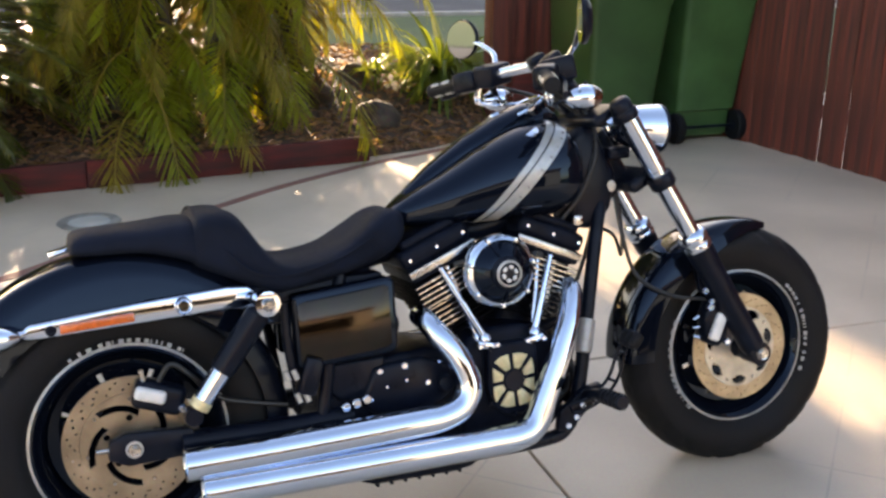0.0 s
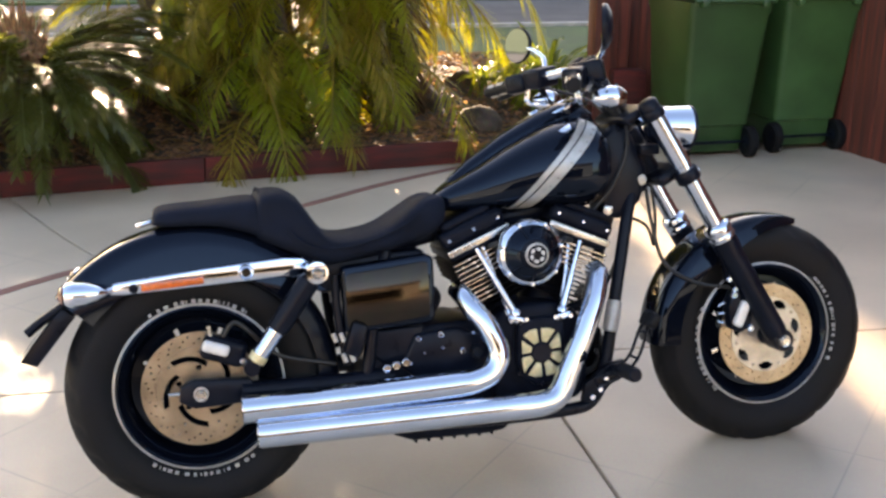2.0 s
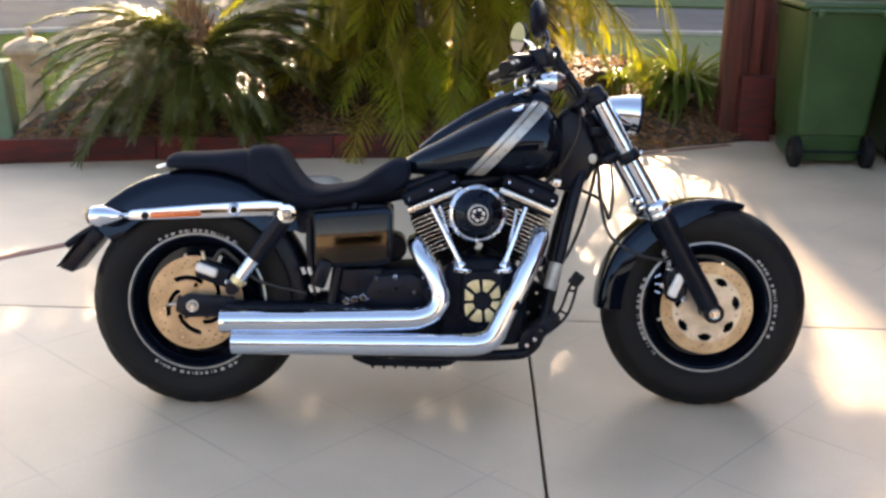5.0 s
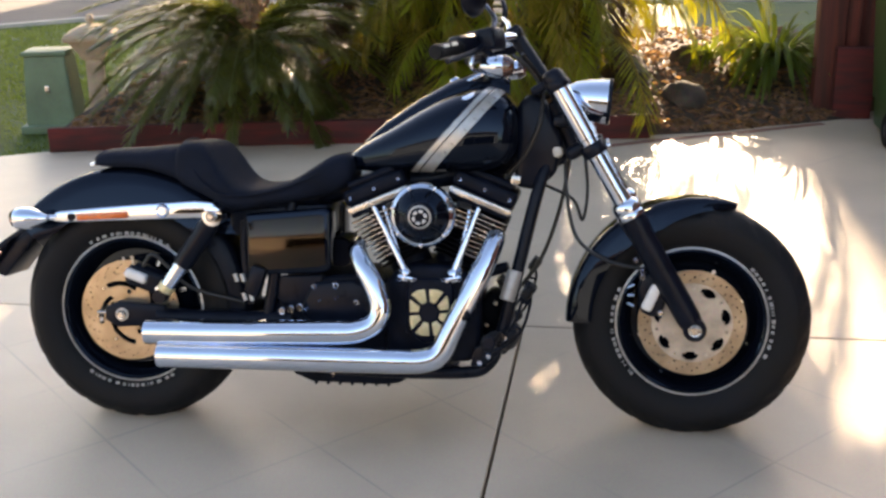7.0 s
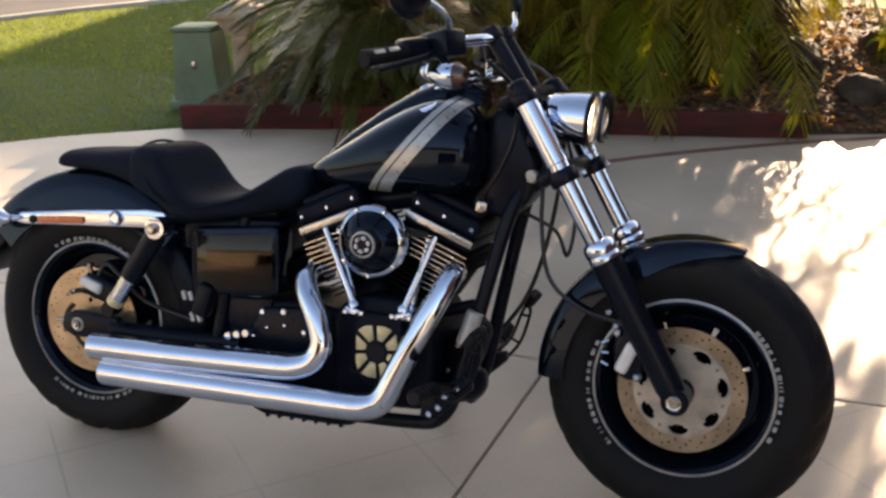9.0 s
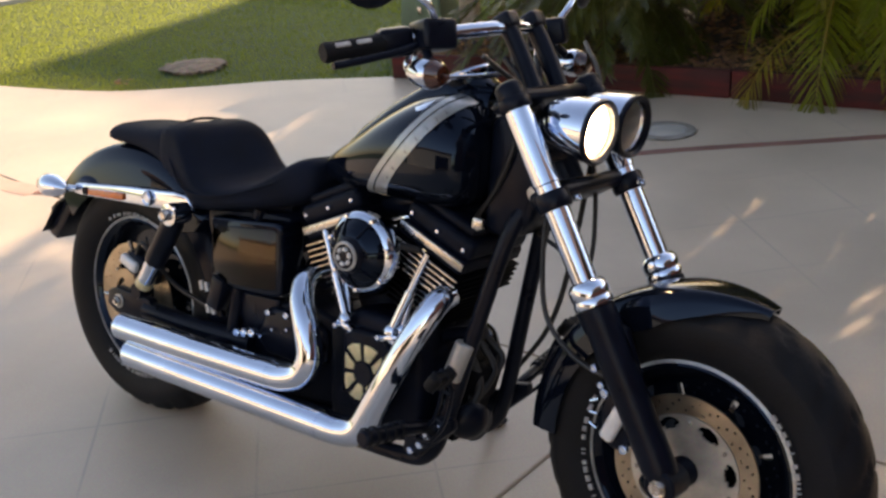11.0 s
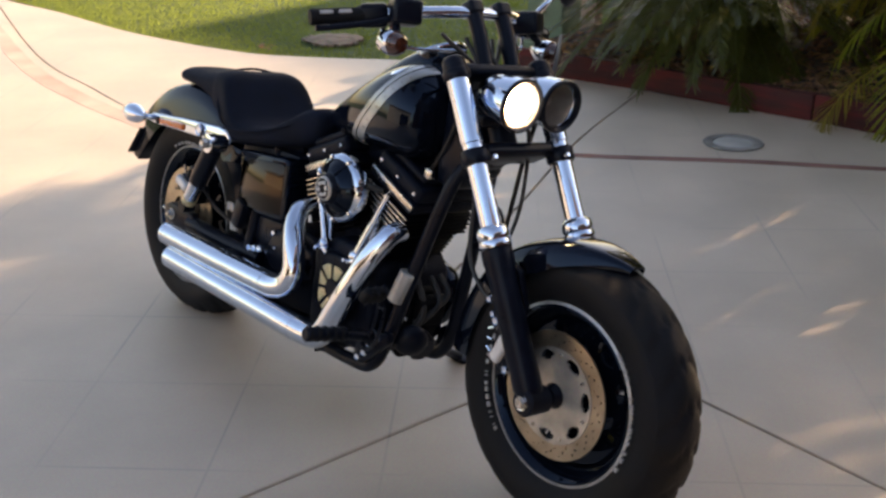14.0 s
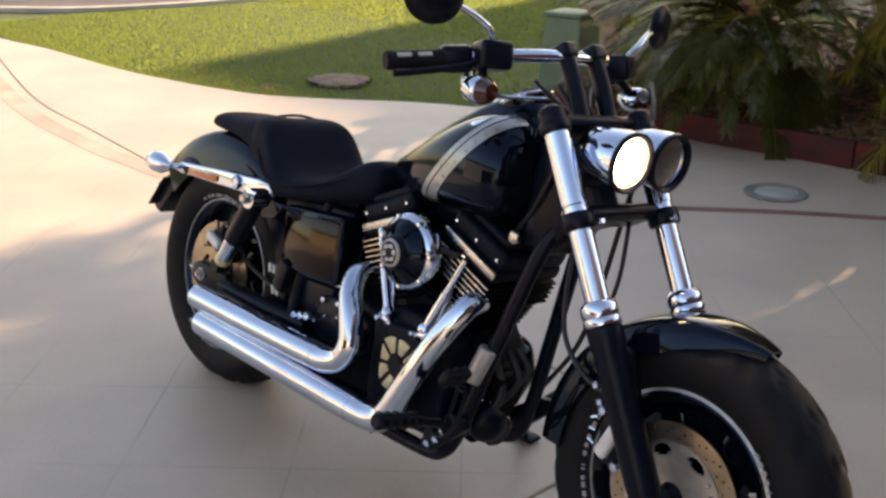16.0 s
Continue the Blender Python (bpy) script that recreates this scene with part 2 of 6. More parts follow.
M_GLASS = bpy.data.materials.new("lamp_glass")
M_GLASS.use_nodes = True
gb = M_GLASS.node_tree.nodes["Principled BSDF"]
gb.inputs["Transmission Weight"].default_value, gb.inputs["Roughness"].default_value, gb.inputs["IOR"].default_value = 1.0, 0.02, 1.3
# own emission stands in for the bulb's light on the reflector rim
M_GLOW_RIM = bpy.data.materials.new("warm_glow_rim")
M_GLOW_RIM.use_nodes = True
M_GLOW_RIM.node_tree.nodes["Principled BSDF"].inputs["Emission Color"].default_value = (1.0, 0.52, 0.20, 1)
M_GLOW_RIM.node_tree.nodes["Principled BSDF"].inputs["Emission Strength"].default_value = 2.2
M_BEAM = bpy.data.materials.new("lit_bulb")
M_BEAM.use_nodes = True
bb = M_BEAM.node_tree.nodes["Principled BSDF"]
bb.inputs["Emission Color"].default_value, bb.inputs["Emission Strength"].default_value = (1.0, 0.80, 0.48, 1), LAMP


# ---- mesh helpers ----
def part(name, bm, mat, parent=None, label="", smooth=True):
    """Links a bmesh as one mesh object, under a thing or a part."""
    bmesh.ops.recalc_face_normals(bm, faces=bm.faces)
    me = bpy.data.meshes.new(name)
    bm.to_mesh(me)
    bm.free()
    me.materials.append(mat)
    if smooth:
        me.shade_smooth()
        me.set_sharp_from_angle(angle=radians(38))
    ob = new(name, me)
    ob.parent = parent
    return tagged(ob, label)


def solid(name, verts, faces, mat, parent=None, label=""):
    me = bpy.data.meshes.new(name)
    me.from_pydata(verts, [], faces)
    me.materials.append(mat)
    ob = new(name, me)
    ob.parent = parent
    return tagged(ob, label)


def thing(name, m, label, category, group="", kind=""):
    ob = new(name)
    ob.empty_display_size = 0.1
    ob.matrix_world = m
    return tagged(ob, label, category, group, kind)


def join(*bms):
    out = bms[0]
    for b in bms[1:]:
        me = bpy.data.meshes.new("tmp")
        b.to_mesh(me)
        b.free()
        out.from_mesh(me)
        bpy.data.meshes.remove(me)
    return out


def block(size, at=(0, 0, 0), bevel=0.004, m=None, seg=2):
    bm = bmesh.new()
    bmesh.ops.create_cube(bm, size=1, matrix=Matrix.Diagonal((*size, 1)))
    if bevel:
        bmesh.ops.bevel(bm, geom=bm.edges[:], offset=min(bevel, min(size) * 0.45), segments=seg, affect="EDGES", profile=0.5)
    bmesh.ops.transform(bm, matrix=Matrix.Translation(at) @ (m or Matrix.Identity(4)), verts=bm.verts)
    return bm


def lathe(profile, seg=48, m=None, closed=False):
    """Turns (radius, height) pairs about z; m then sets it in place."""
    bm = bmesh.new()
    rings = []
    for r, h in profile:
        if r < 1e-6:
            rings.append([bm.verts.new((0, 0, h))])
        else:
            rings.append([bm.verts.new((r * math.cos(2 * math.pi * i / seg), r * math.sin(2 * math.pi * i / seg), h)) for i in range(seg)])
    pairs = list(zip(rings, rings[1:])) + ([(rings[-1], rings[0])] if closed else [])
    for a, b in pairs:
        for i in range(seg):
            j = (i + 1) % seg
            if len(a) == 1 and len(b) > 1:
                bm.faces.new((a[0], b[i], b[j]))
            elif len(b) == 1 and len(a) > 1:
                bm.faces.new((a[i], b[0], a[j]))
            elif len(a) > 1:
                bm.faces.new((a[i], b[i], b[j], a[j]))
    if m:
        bmesh.ops.transform(bm, matrix=m, verts=bm.verts)
    return bm


def along(p, q):
    """The pose at p whose z runs to q."""
    d = Vector(q) - Vector(p)
    return Matrix.Translation(p) @ d.to_track_quat("Z", "Y").to_matrix().to_4x4()


def rod(p, q, r, seg=16, r2=None, bevel=0.0):
    h = (Vector(q) - Vector(p)).length
    r2 = r if r2 is None else r2
    b = min(bevel, h / 3, r / 2)
    prof = [(0, 0), (r - b, 0), (r, b), (r2, h - b), (r2 - b, h), (0, h)] if b else [(0, 0), (r, 0), (r2, h), (0, h)]
    return lathe(prof, seg, along(p, q))


def smooth_line(pts, steps=8):
    pts = [Vector(p) for p in pts]
    ext = [2 * pts[0] - pts[1]] + pts + [2 * pts[-1] - pts[-2]]
    out = []
    for a, b, c, d in zip(ext, ext[1:], ext[2:], ext[3:]):
        for i in range(steps):
            t = i / steps
            out.append(0.5 * (2 * b + (c - a) * t + (2 * a - 5 * b + 4 * c - d) * t * t + (3 * b - a - 3 * c + d) * t ** 3))
    return out + [pts[-1]]


def tube(pts, r, seg=14, steps=8, taper=None, cap=True, hollow=0.0):
    """A pipe along a smooth line; r at the start, taper at the end."""
    line = smooth_line(pts, steps) if steps > 1 else [Vector(p) for p in pts]
    bm, rings, side = bmesh.new(), [], None
    for i, p in enumerate(line):
        d = (line[min(i + 1, len(line) - 1)] - line[max(i - 1, 0)]).normalized()
        if side is None:
            side = d.orthogonal().normalized()
        side = (side - d * side.dot(d)).normalized()
        up = d.cross(side)
        rad = r + ((taper if taper is not None else r) - r) * i / (len(line) - 1)
        rings.append([bm.verts.new(p + rad * (math.cos(2 * math.pi * j / seg) * side + math.sin(2 * math.pi * j / seg) * up)) for j in range(seg)])
    for a, b in zip(rings, rings[1:]):
        for j in range(seg):
            bm.faces.new((a[j], b[j], b[(j + 1) % seg], a[(j + 1) % seg]))
    if cap:
        bm.faces.new(rings[0])
        bm.faces.new(rings[-1])
    return bm


def plate(outline, y0, y1, bevel=0.003, seg=2):
    """An (x, z) outline between two depths y."""
    bm = bmesh.new()
    a = [bm.verts.new((x, y0, z)) for x, z in outline]
    b = [bm.verts.new((x, y1, z)) for x, z in outline]
    n = len(a)
    bm.faces.new(a)
    bm.faces.new(b)
    for i in range(n):
        bm.faces.new((a[i], a[(i + 1) % n], b[(i + 1) % n], b[i]))
    bmesh.ops.recalc_face_normals(bm, faces=bm.faces)
    if bevel:
        e = [e for e in bm.edges if len(e.link_faces) == 2 and e.calc_face_angle(0) > 0.3]
        bmesh.ops.bevel(bm, geom=e, offset=bevel, segments=seg, affect="EDGES", profile=0.5)
    return bm


def loft(rings, cap=True):
    bm = bmesh.new()
    vs = [[bm.verts.new(p) for p in ring] for ring in rings]
    n = len(vs[0])
    for a, b in zip(vs, vs[1:]):
        for j in range(n):
            bm.faces.new((a[j], b[j], b[(j + 1) % n], a[(j + 1) % n]))
    if cap:
        bm.faces.new(vs[0])
        bm.faces.new(vs[-1])
    return bm


def polar_plate(radii, na, keep, depth, m):
    """A flat ring of cells about z, with the cells left out for which keep(ring, cell) is false."""
    bm = bmesh.new()
    vs = [[bm.verts.new((r * math.cos(2 * math.pi * i / na), r * math.sin(2 * math.pi * i / na), 0)) for i in range(na)] for r in radii]
    for k in range(len(radii) - 1):
        for i in range(na):
            if keep(k, i):
                bm.faces.new((vs[k][i], vs[k + 1][i], vs[k + 1][(i + 1) % na], vs[k][(i + 1) % na]))
    bmesh.ops.delete(bm, geom=[v for v in bm.verts if not v.link_faces], context="VERTS")
    bmesh.ops.recalc_face_normals(bm, faces=bm.faces)
    geom = bmesh.ops.extrude_face_region(bm, geom=bm.faces[:])
    bmesh.ops.translate(bm, vec=(0, 0, depth), verts=[v for v in geom["geom"] if isinstance(v, bmesh.types.BMVert)])
    bmesh.ops.transform(bm, matrix=m, verts=bm.verts)
    return bm


def lerp_table(table, x):
    """Column values at x from rows (x, a, b, ...), eased."""
    for p, q in zip(table, table[1:]):
        if x <= q[0]:
            t = (x - p[0]) / (q[0] - p[0])
            t = max(0, min(1, t))
            return [u + (v - u) * t for u, v in zip(p[1:], q[1:])]
    return list(table[-1][1:])


def smooth_table(table, n):
    """The rows of a table resampled along a smooth curve."""
    pts = np.array(table, float)
    ext = np.vstack([2 * pts[0] - pts[1], pts, 2 * pts[-1] - pts[-2]])
    out = []
    m = len(pts) - 1
    for i in range(n + 1):
        u = m * i / n
        k = min(int(u), m - 1)
        t = u - k
        a, b, c, d = ext[k:k + 4]
        out.append(0.5 * (2 * b + (c - a) * t + (2 * a - 5 * b + 4 * c - d) * t * t + (3 * b - a - 3 * c + d) * t ** 3))
    return out


# ---- ground, driveway, lawn, road ----
def flat_sheet(name, outline, z, thick, mat, parent=None, bevel=0.004, label=""):
    bm = bmesh.new()
    top = [bm.verts.new((x, y, z)) for x, y in outline]
    bot = [bm.verts.new((x, y, z - thick)) for x, y in outline]
    n = len(top)
    bm.faces.new(top)
    bm.faces.new(bot)
    for i in range(n):
        bm.faces.new((top[i], top[(i + 1) % n], bot[(i + 1) % n], bot[i]))
    bmesh.ops.recalc_face_normals(bm, faces=bm.faces)
    if bevel:
        rim = [e for e in bm.edges if all(abs(v.co.z - z) < 1e-6 for v in e.verts)]
        bmesh.ops.bevel(bm, geom=rim, offset=bevel, segments=2, affect="EDGES", profile=0.5)
    bmesh.ops.triangulate(bm, faces=[f for f in bm.faces if len(f.verts) > 4])
    return part(name, bm, mat, parent, label, smooth=False)


def curve2(pts, steps=6):
    return [(v.x, v.y) for v in smooth_line([(x, y, 0) for x, y in pts], steps)]


def ribbon(name, pts, width, z, thick, mat, parent=None, label="", bevel=0.004):
    line = curve2(pts, 8)
    left, right = [], []
    for i, (x, y) in enumerate(line):
        a, b = line[max(i - 1, 0)], line[min(i + 1, len(line) - 1)]
        d = Vector((b[0] - a[0], b[1] - a[1])).normalized()
        w = width / 2 * (1 + 0.06 * math.sin(i * 2.3))
        left.append((x - d.y * w, y + d.x * w))
        right.append((x + d.y * w, y - d.x * w))
    bm = bmesh.new()
    rows = [[bm.verts.new((*l, z - thick)), bm.verts.new((*l, z)), bm.verts.new((*r, z)), bm.verts.new((*r, z - thick))] for l, r in zip(left, right)]
    for p, q in zip(rows, rows[1:]):
        for j in range(3):
            bm.faces.new((p[j], q[j], q[j + 1], p[j + 1]))
    bm.faces.new(rows[0])
    bm.faces.new(rows[-1])
    return part(name, bm, mat, parent, label)


bm = bmesh.new()
bmesh.ops.create_grid(bm, x_segments=40, y_segments=40, size=300)
for v in bm.verts:
    v.co.z = -0.035
tagged(part("ground", bm, M_TURF, smooth=False), "mown green lawn running out to the street", "lawn", kind="structure")

# slabs of the driveway, parted by narrow recessed joints
JOINT_Y, JOINT_X, G = 0.75, 1.095, 0.005
south = curve2([(-14, 3.1), (-9, 2.05), (-7, 1.55), (-4.5, 1.01), (-3.3, 0.92), (-2.4, 0.865), (-1.2, 0.765)])
diag = curve2([(-1.13, 3.55), (-0.62, 2.45), (-0.02, 1.43), (0.36, JOINT_Y + G)])
verge = curve2([(-14, 3.6), (-9.6, 2.4), (-8.2, 1.85), (-7.2, 1.68), (-6.2, 1.80), (-5.1, 1.86), (-4.4, 1.97), (-3.8, 2.12), (-3.45, 2.27), (-3.05, 2.57), (-2.7, 2.87), (-2.1, 3.22)])
driveway = thing("driveway", Matrix.Identity(4), "pale beige brushed concrete driveway cut into slabs", "driveway", kind="structure")
flat_sheet("slab", [(x, y - G) for x, y in south] + [(JOINT_X - G, JOINT_Y - G), (JOINT_X - G, -9), (-14, -9)], 0, 0.09, M_CONCRETE, driveway)
flat_sheet("slab", [(JOINT_X + G, -9), (JOINT_X + G, JOINT_Y - G), (6.2, JOINT_Y - G), (6.2, -9)], 0, 0.09, M_CONCRETE, driveway)
flat_sheet("slab", [(x, y + G) for x, y in south] + [(0.345, JOINT_Y + G)] + [(x - 0.006, y) for x, y in reversed(diag[:-1])] + [(-1.5, 3.5)] + list(reversed(verge)), 0, 0.09, M_CONCRETE, driveway)
flat_sheet("slab", [(x + 0.006, y) for x, y in diag] + [(6.2, JOINT_Y + G), (6.2, 5.2), (0.5, 5.2)], 0, 0.09, M_CONCRETE, driveway)
flat_sheet("joint_bed", [(-14, -9), (6.2, -9), (6.2, 5.2), (-1.0, 5.2), (-1.4, 3.4), (-2.4, 2.8), (-4, 1.9), (-14, 1.5)], -0.02, 0.01, M_SOIL, driveway, bevel=0)

STRIPE = [(-8.6, 1.75), (-6.5, 1.27), (-4.3, 0.85), (-3.1, 0.77), (-2.15, 0.82), (-1.5, 1.16), (-1.1, 1.53), (-0.86, 1.80), (-0.6, 2.03), (-0.3, 2.26), (0.16, 2.69), (0.61, 3.05), (1.0, 3.36), (1.57, 3.72), (2.05, 3.95), (2.7, 4.30)]
tagged(ribbon("red_border_band", STRIPE[4:], 0.058, 0.0025, 0.02, M_RED_OXIDE), "thin red oxide border band set in the concrete", "border band", kind="structure")
tagged(ribbon("faded_border_band", STRIPE[:5], 0.12, 0.0012, 0.02, M_RED_WORN), "worn pale pink stretch of the border band", "border band", kind="structure")

# road and its kerb
edge = curve2([(-22, 1.4), (-11, 1.6), (-8.9, 2.5), (-8.2, 3.9), (-8.1, 6.0), (-7.3, 8.0), (-6.1, 9.5), (-4.6, 10.7), (-2.2, 11.6), (2, 12), (8, 12), (20, 12)])
flat_sheet("road", edge + [(20, 30), (-40, 30), (-40, 1.4)], -0.02, 0.01, M_ROAD, bevel=0)
tagged(bpy.data.objects["road"], "grey asphalt street curving past the lawn", "road", kind="structure")
tagged(ribbon("kerb", edge[::6], 0.16, 0.012, 0.06, M_KERB), "pale concrete kerb between lawn and street", "kerb", kind="structure")
far_verge = [(-40, 18), (-20, 16.5), (-8, 16.2), (20, 16.2), (40, 16), (40, 60), (-40, 60)]
tagged(flat_sheet("far_lawn", far_verge, 0.02, 0.05, M_TURF, bevel=0), "sunlit lawn across the street", "lawn", kind="structure")

# lawn blades
rng = np.random.default_rng(3)
vy = np.array(verge)
vy = vy[np.argsort(vy[:, 0])]
N = 130000
gx = rng.uniform(-8.3, -2.15, N)
gy = 1.6 + 9.0 * rng.random(N) ** 1.7
keep = gy > np.interp(gx, vy[:, 0], vy[:, 1]) + 0.012
keep &= ~((gx > -2.2) & (gy > 3.2))
keep &= ~((abs(gx + gy * 0 + 3.68) + abs(gy - 2.94) < 0.27))
keep &= gx > np.interp(gy, [2.5, 3.9, 6.0, 8.0, 9.5, 10.7], [-8.7, -8.05, -7.95, -7.15, -5.95, -4.45])
gx, gy = gx[keep], gy[keep]
n = len(gx)
h, a, lean = rng.uniform(0.006, 0.018, n), rng.uniform(0, 6.28, n), rng.uniform(0, 0.025, n)
w = rng.uniform(0.0025, 0.005, n) * (1 + (gy > 5))
base = np.stack([gx, gy, np.full(n, -0.035)], 1)
sidev = np.stack([np.cos(a) * w, np.sin(a) * w, 0 * a], 1)
tip = base + np.stack([-np.sin(a) * lean, np.cos(a) * lean, h + 0.01], 1)
verts = np.concatenate([base - sidev, base + sidev, tip])
faces = [(i, i + n, i + 2 * n) for i in range(n)]
tagged(solid("grass", verts.tolist(), faces, M_GRASS), "short mown green grass blades of the front lawn", "grass", kind="stuff")

# ---- garden bed ----
TIMBER = [(-2.06, 3.22), (-1.12, 3.44), (-0.02, 3.60), (0.82, 3.71), (1.60, 3.82)]


def front_of_bed(x):
    return float(np.interp(x, [-2.06, -1.12, -0.02, 0.82, 1.6, 2.05, 2.7, 3.0], [3.27, 3.49, 3.65, 3.76, 3.87, 4.0, 4.34, 4.5]))


def bed_height(x, y):
    d = min(1.0, max(0.0, (y - front_of_bed(x)) / 1.2))
    edge_h = 0.10 if x < 1.55 else 0.10 * max(0, 1 - (x - 1.55) / 0.2)
    h = edge_h + (0.16 if x < 1.6 else 0.24) * d
    h *= min(1, max(0, (8.2 - y) / 1.0)) * min(1, max(0, (x + 2.12) / 0.15)) if y > 4 else 1
    return h + 0.02 * noise.noise(Vector((x * 3, y * 3, 1.0)))


bm = bmesh.new()
rows = []
for i in range(61):
    x = -2.05 + 4.95 * i / 60
    rows.append([])
    for j in range(41):
        y = front_of_bed(x) + 0.03 + (8.4 - front_of_bed(x)) * (j / 40) ** 1.4
        rows[-1].append(bm.verts.new((x, y, bed_height(x, y))))
for p, q in zip(rows, rows[1:]):
    for j in range(40):
        bm.faces.new((p[j], q[j], q[j + 1], p[j + 1]))
skirt = [r[0] for r in rows] + [v for v in rows[-1][1:]] + [r[-1] for r in reversed(rows[:-1])] + [v for v in reversed(rows[0][1:-1])]
low = [bm.verts.new((v.co.x, v.co.y, -0.05)) for v in skirt]
for i in range(len(skirt)):
    bm.faces.new((skirt[i], skirt[(i + 1) % len(skirt)], low[(i + 1) % len(skirt)], low[i]))
tagged(part("garden_bed", bm, M_SOIL), "mounded garden bed of dark soil under bark mulch", "garden bed", kind="structure")


def scatter(name, count, make, mat, label, category, xr=(-2.0, 2.8), seed=5, lift=0.0, ymax=3.2):
    r = random.Random(seed)
    verts, faces = [], []
    for _ in range(count):
        x = r.uniform(*xr)
        y = front_of_bed(x) + 0.05 + ymax * r.random() ** 1.6
        v, f = make(r)
        m = Matrix.Translation((x, y, bed_height(x, y) + lift)) @ Euler((r.uniform(-0.5, 0.5), r.uniform(-0.5, 0.5), r.uniform(0, 6.3))).to_matrix().to_4x4()
        k = len(verts)
        verts += [m @ Vector(p) for p in v]
        faces += [tuple(k + i for i in g) for g in f]
    return tagged(solid(name, verts, faces, mat), label, category, kind="stuff")


def chip(r):
    a, b, c = r.uniform(0.01, 0.035), r.uniform(0.006, 0.014), r.uniform(0.003, 0.008)
    v = [(sx * a * (1 - 0.3 * (sz > 0)), sy * b, sz * c) for sx in (-1, 1) for sy in (-1, 1) for sz in (-1, 1)]
    return v, [(0, 1, 3, 2), (4, 6, 7, 5), (0, 4, 5, 1), (2, 3, 7, 6), (0, 2, 6, 4), (1, 5, 7, 3)]


def curled_leaf(r):
    l, w, c = r.uniform(0.03, 0.07), r.uniform(0.008, 0.02), r.uniform(0.005, 0.02)
    return [(-l, 0, 0), (0, -w, c), (0, w, c), (l, 0, c * 0.3), (0, 0, 0)], [(0, 1, 4), (0, 4, 2), (1, 3, 4), (4, 3, 2)]


scatter("bark_mulch", 5200, chip, M_CHIP, "brown bark chips spread over the garden bed", "mulch", lift=0.006)
scatter("leaf_litter", 1500, curled_leaf, M_DRY, "dry fallen leaves lying on the mulch", "leaf litter", seed=9, lift=0.01)

# timber edging, one sleeper after another
for i, ((x0, y0), (x1, y1)) in enumerate(zip(TIMBER, TIMBER[1:])):
    d = Vector((x1 - x0, y1 - y0, 0))
    m = Matrix.Translation(((x0 + x1) / 2, (y0 + y1) / 2, 0.0)) @ Matrix.Rotation(math.atan2(d.y, d.x), 4, "Z")
    bm = block((d.length - 0.006, 0.05, 0.15 - 0.006 * (i % 2)), (0, 0, 0.075), 0.006)
    bmesh.ops.subdivide_edges(bm, edges=[e for e in bm.edges if e.calc_length() > 0.5], cuts=10)
    for v in bm.verts:
        v.co += 0.004 * noise.noise_vector(Vector((v.co.x * 4 + i * 7, v.co.y * 9, v.co.z * 5)))
    ob = part("timber_sleeper", bm, M_TIMBER)
    ob.matrix_world = m
    tagged(ob, "red-brown stained timber sleeper edging the garden bed", "timber edging", "garden edging")


def rock(name, at, size, seed, mat, label):
    r = random.Random(seed)
    bm = bmesh.new()
    bmesh.ops.create_icosphere(bm, subdivisions=3, radius=1)
    off = Vector((r.random() * 50, r.random() * 50, r.random() * 50))
    for v in bm.verts:
        k = 1 + 0.35 * noise.noise(v.co * 1.3 + off) + 0.12 * noise.noise(v.co * 4 + off)
        v.co = Vector((v.co.x * size[0] * k, v.co.y * size[1] * k, max(v.co.z * k, -0.45) * size[2]))
    ob = part(name, bm, mat)
    ob.matrix_world = pose(*at, 0, 0, r.uniform(0, 360))
    return tagged(ob, label, "rock", "garden rocks")


for i, (x, y, s) in enumerate(((1.84, 4.46, 0.17), (1.45, 4.75, 0.20), (1.9, 5.3, 0.14), (1.0, 6.4, 0.22))):
    rock("garden_rock", (x, y, bed_height(x, y) + 0.02), (s, s * 0.8, s * 0.7), i, M_STONE, "weathered brown stone half sunk in the mulch")
lantern = thing("garden_lantern", pose(-2.13, 4.07, 0.02, 0, 0, 20), "cream sandstone garden lantern with a flared hip cap", "garden lantern")


def tapered(levels, m_bevel):
    bm = loft([[(sx * w, sy * w, z) for sx, sy in ((-1, -1), (1, -1), (1, 1), (-1, 1))] for z, w in levels])
    bmesh.ops.bevel(bm, geom=bm.edges[:], offset=m_bevel, segments=2, affect="EDGES")
    return bm


part("base", tapered(((0, 0.12), (0.06, 0.12), (0.09, 0.085)), 0.006), M_SANDSTONE, lantern)
part("stem", tapered(((0.085, 0.06), (0.44, 0.055)), 0.006), M_SANDSTONE, lantern)
part("flare", tapered(((0.43, 0.075), (0.47, 0.09), (0.565, 0.145)), 0.006), M_SANDSTONE, lantern)
part("cap", tapered(((0.56, 0.172), (0.595, 0.172), (0.65, 0.07), (0.66, 0.03)), 0.006), M_SANDSTONE, lantern)
part("finial", lathe([(0, 0.645), (0.025, 0.65), (0.018, 0.67), (0.032, 0.695), (0.02, 0.72), (0, 0.728)], 20), M_SANDSTONE, lantern)
rock("dark_edging_stone", (-1.86, 4.05, 0.1), (0.12, 0.12, 0.14), 41, M_STONE, "small dark stone beside the green pillar")


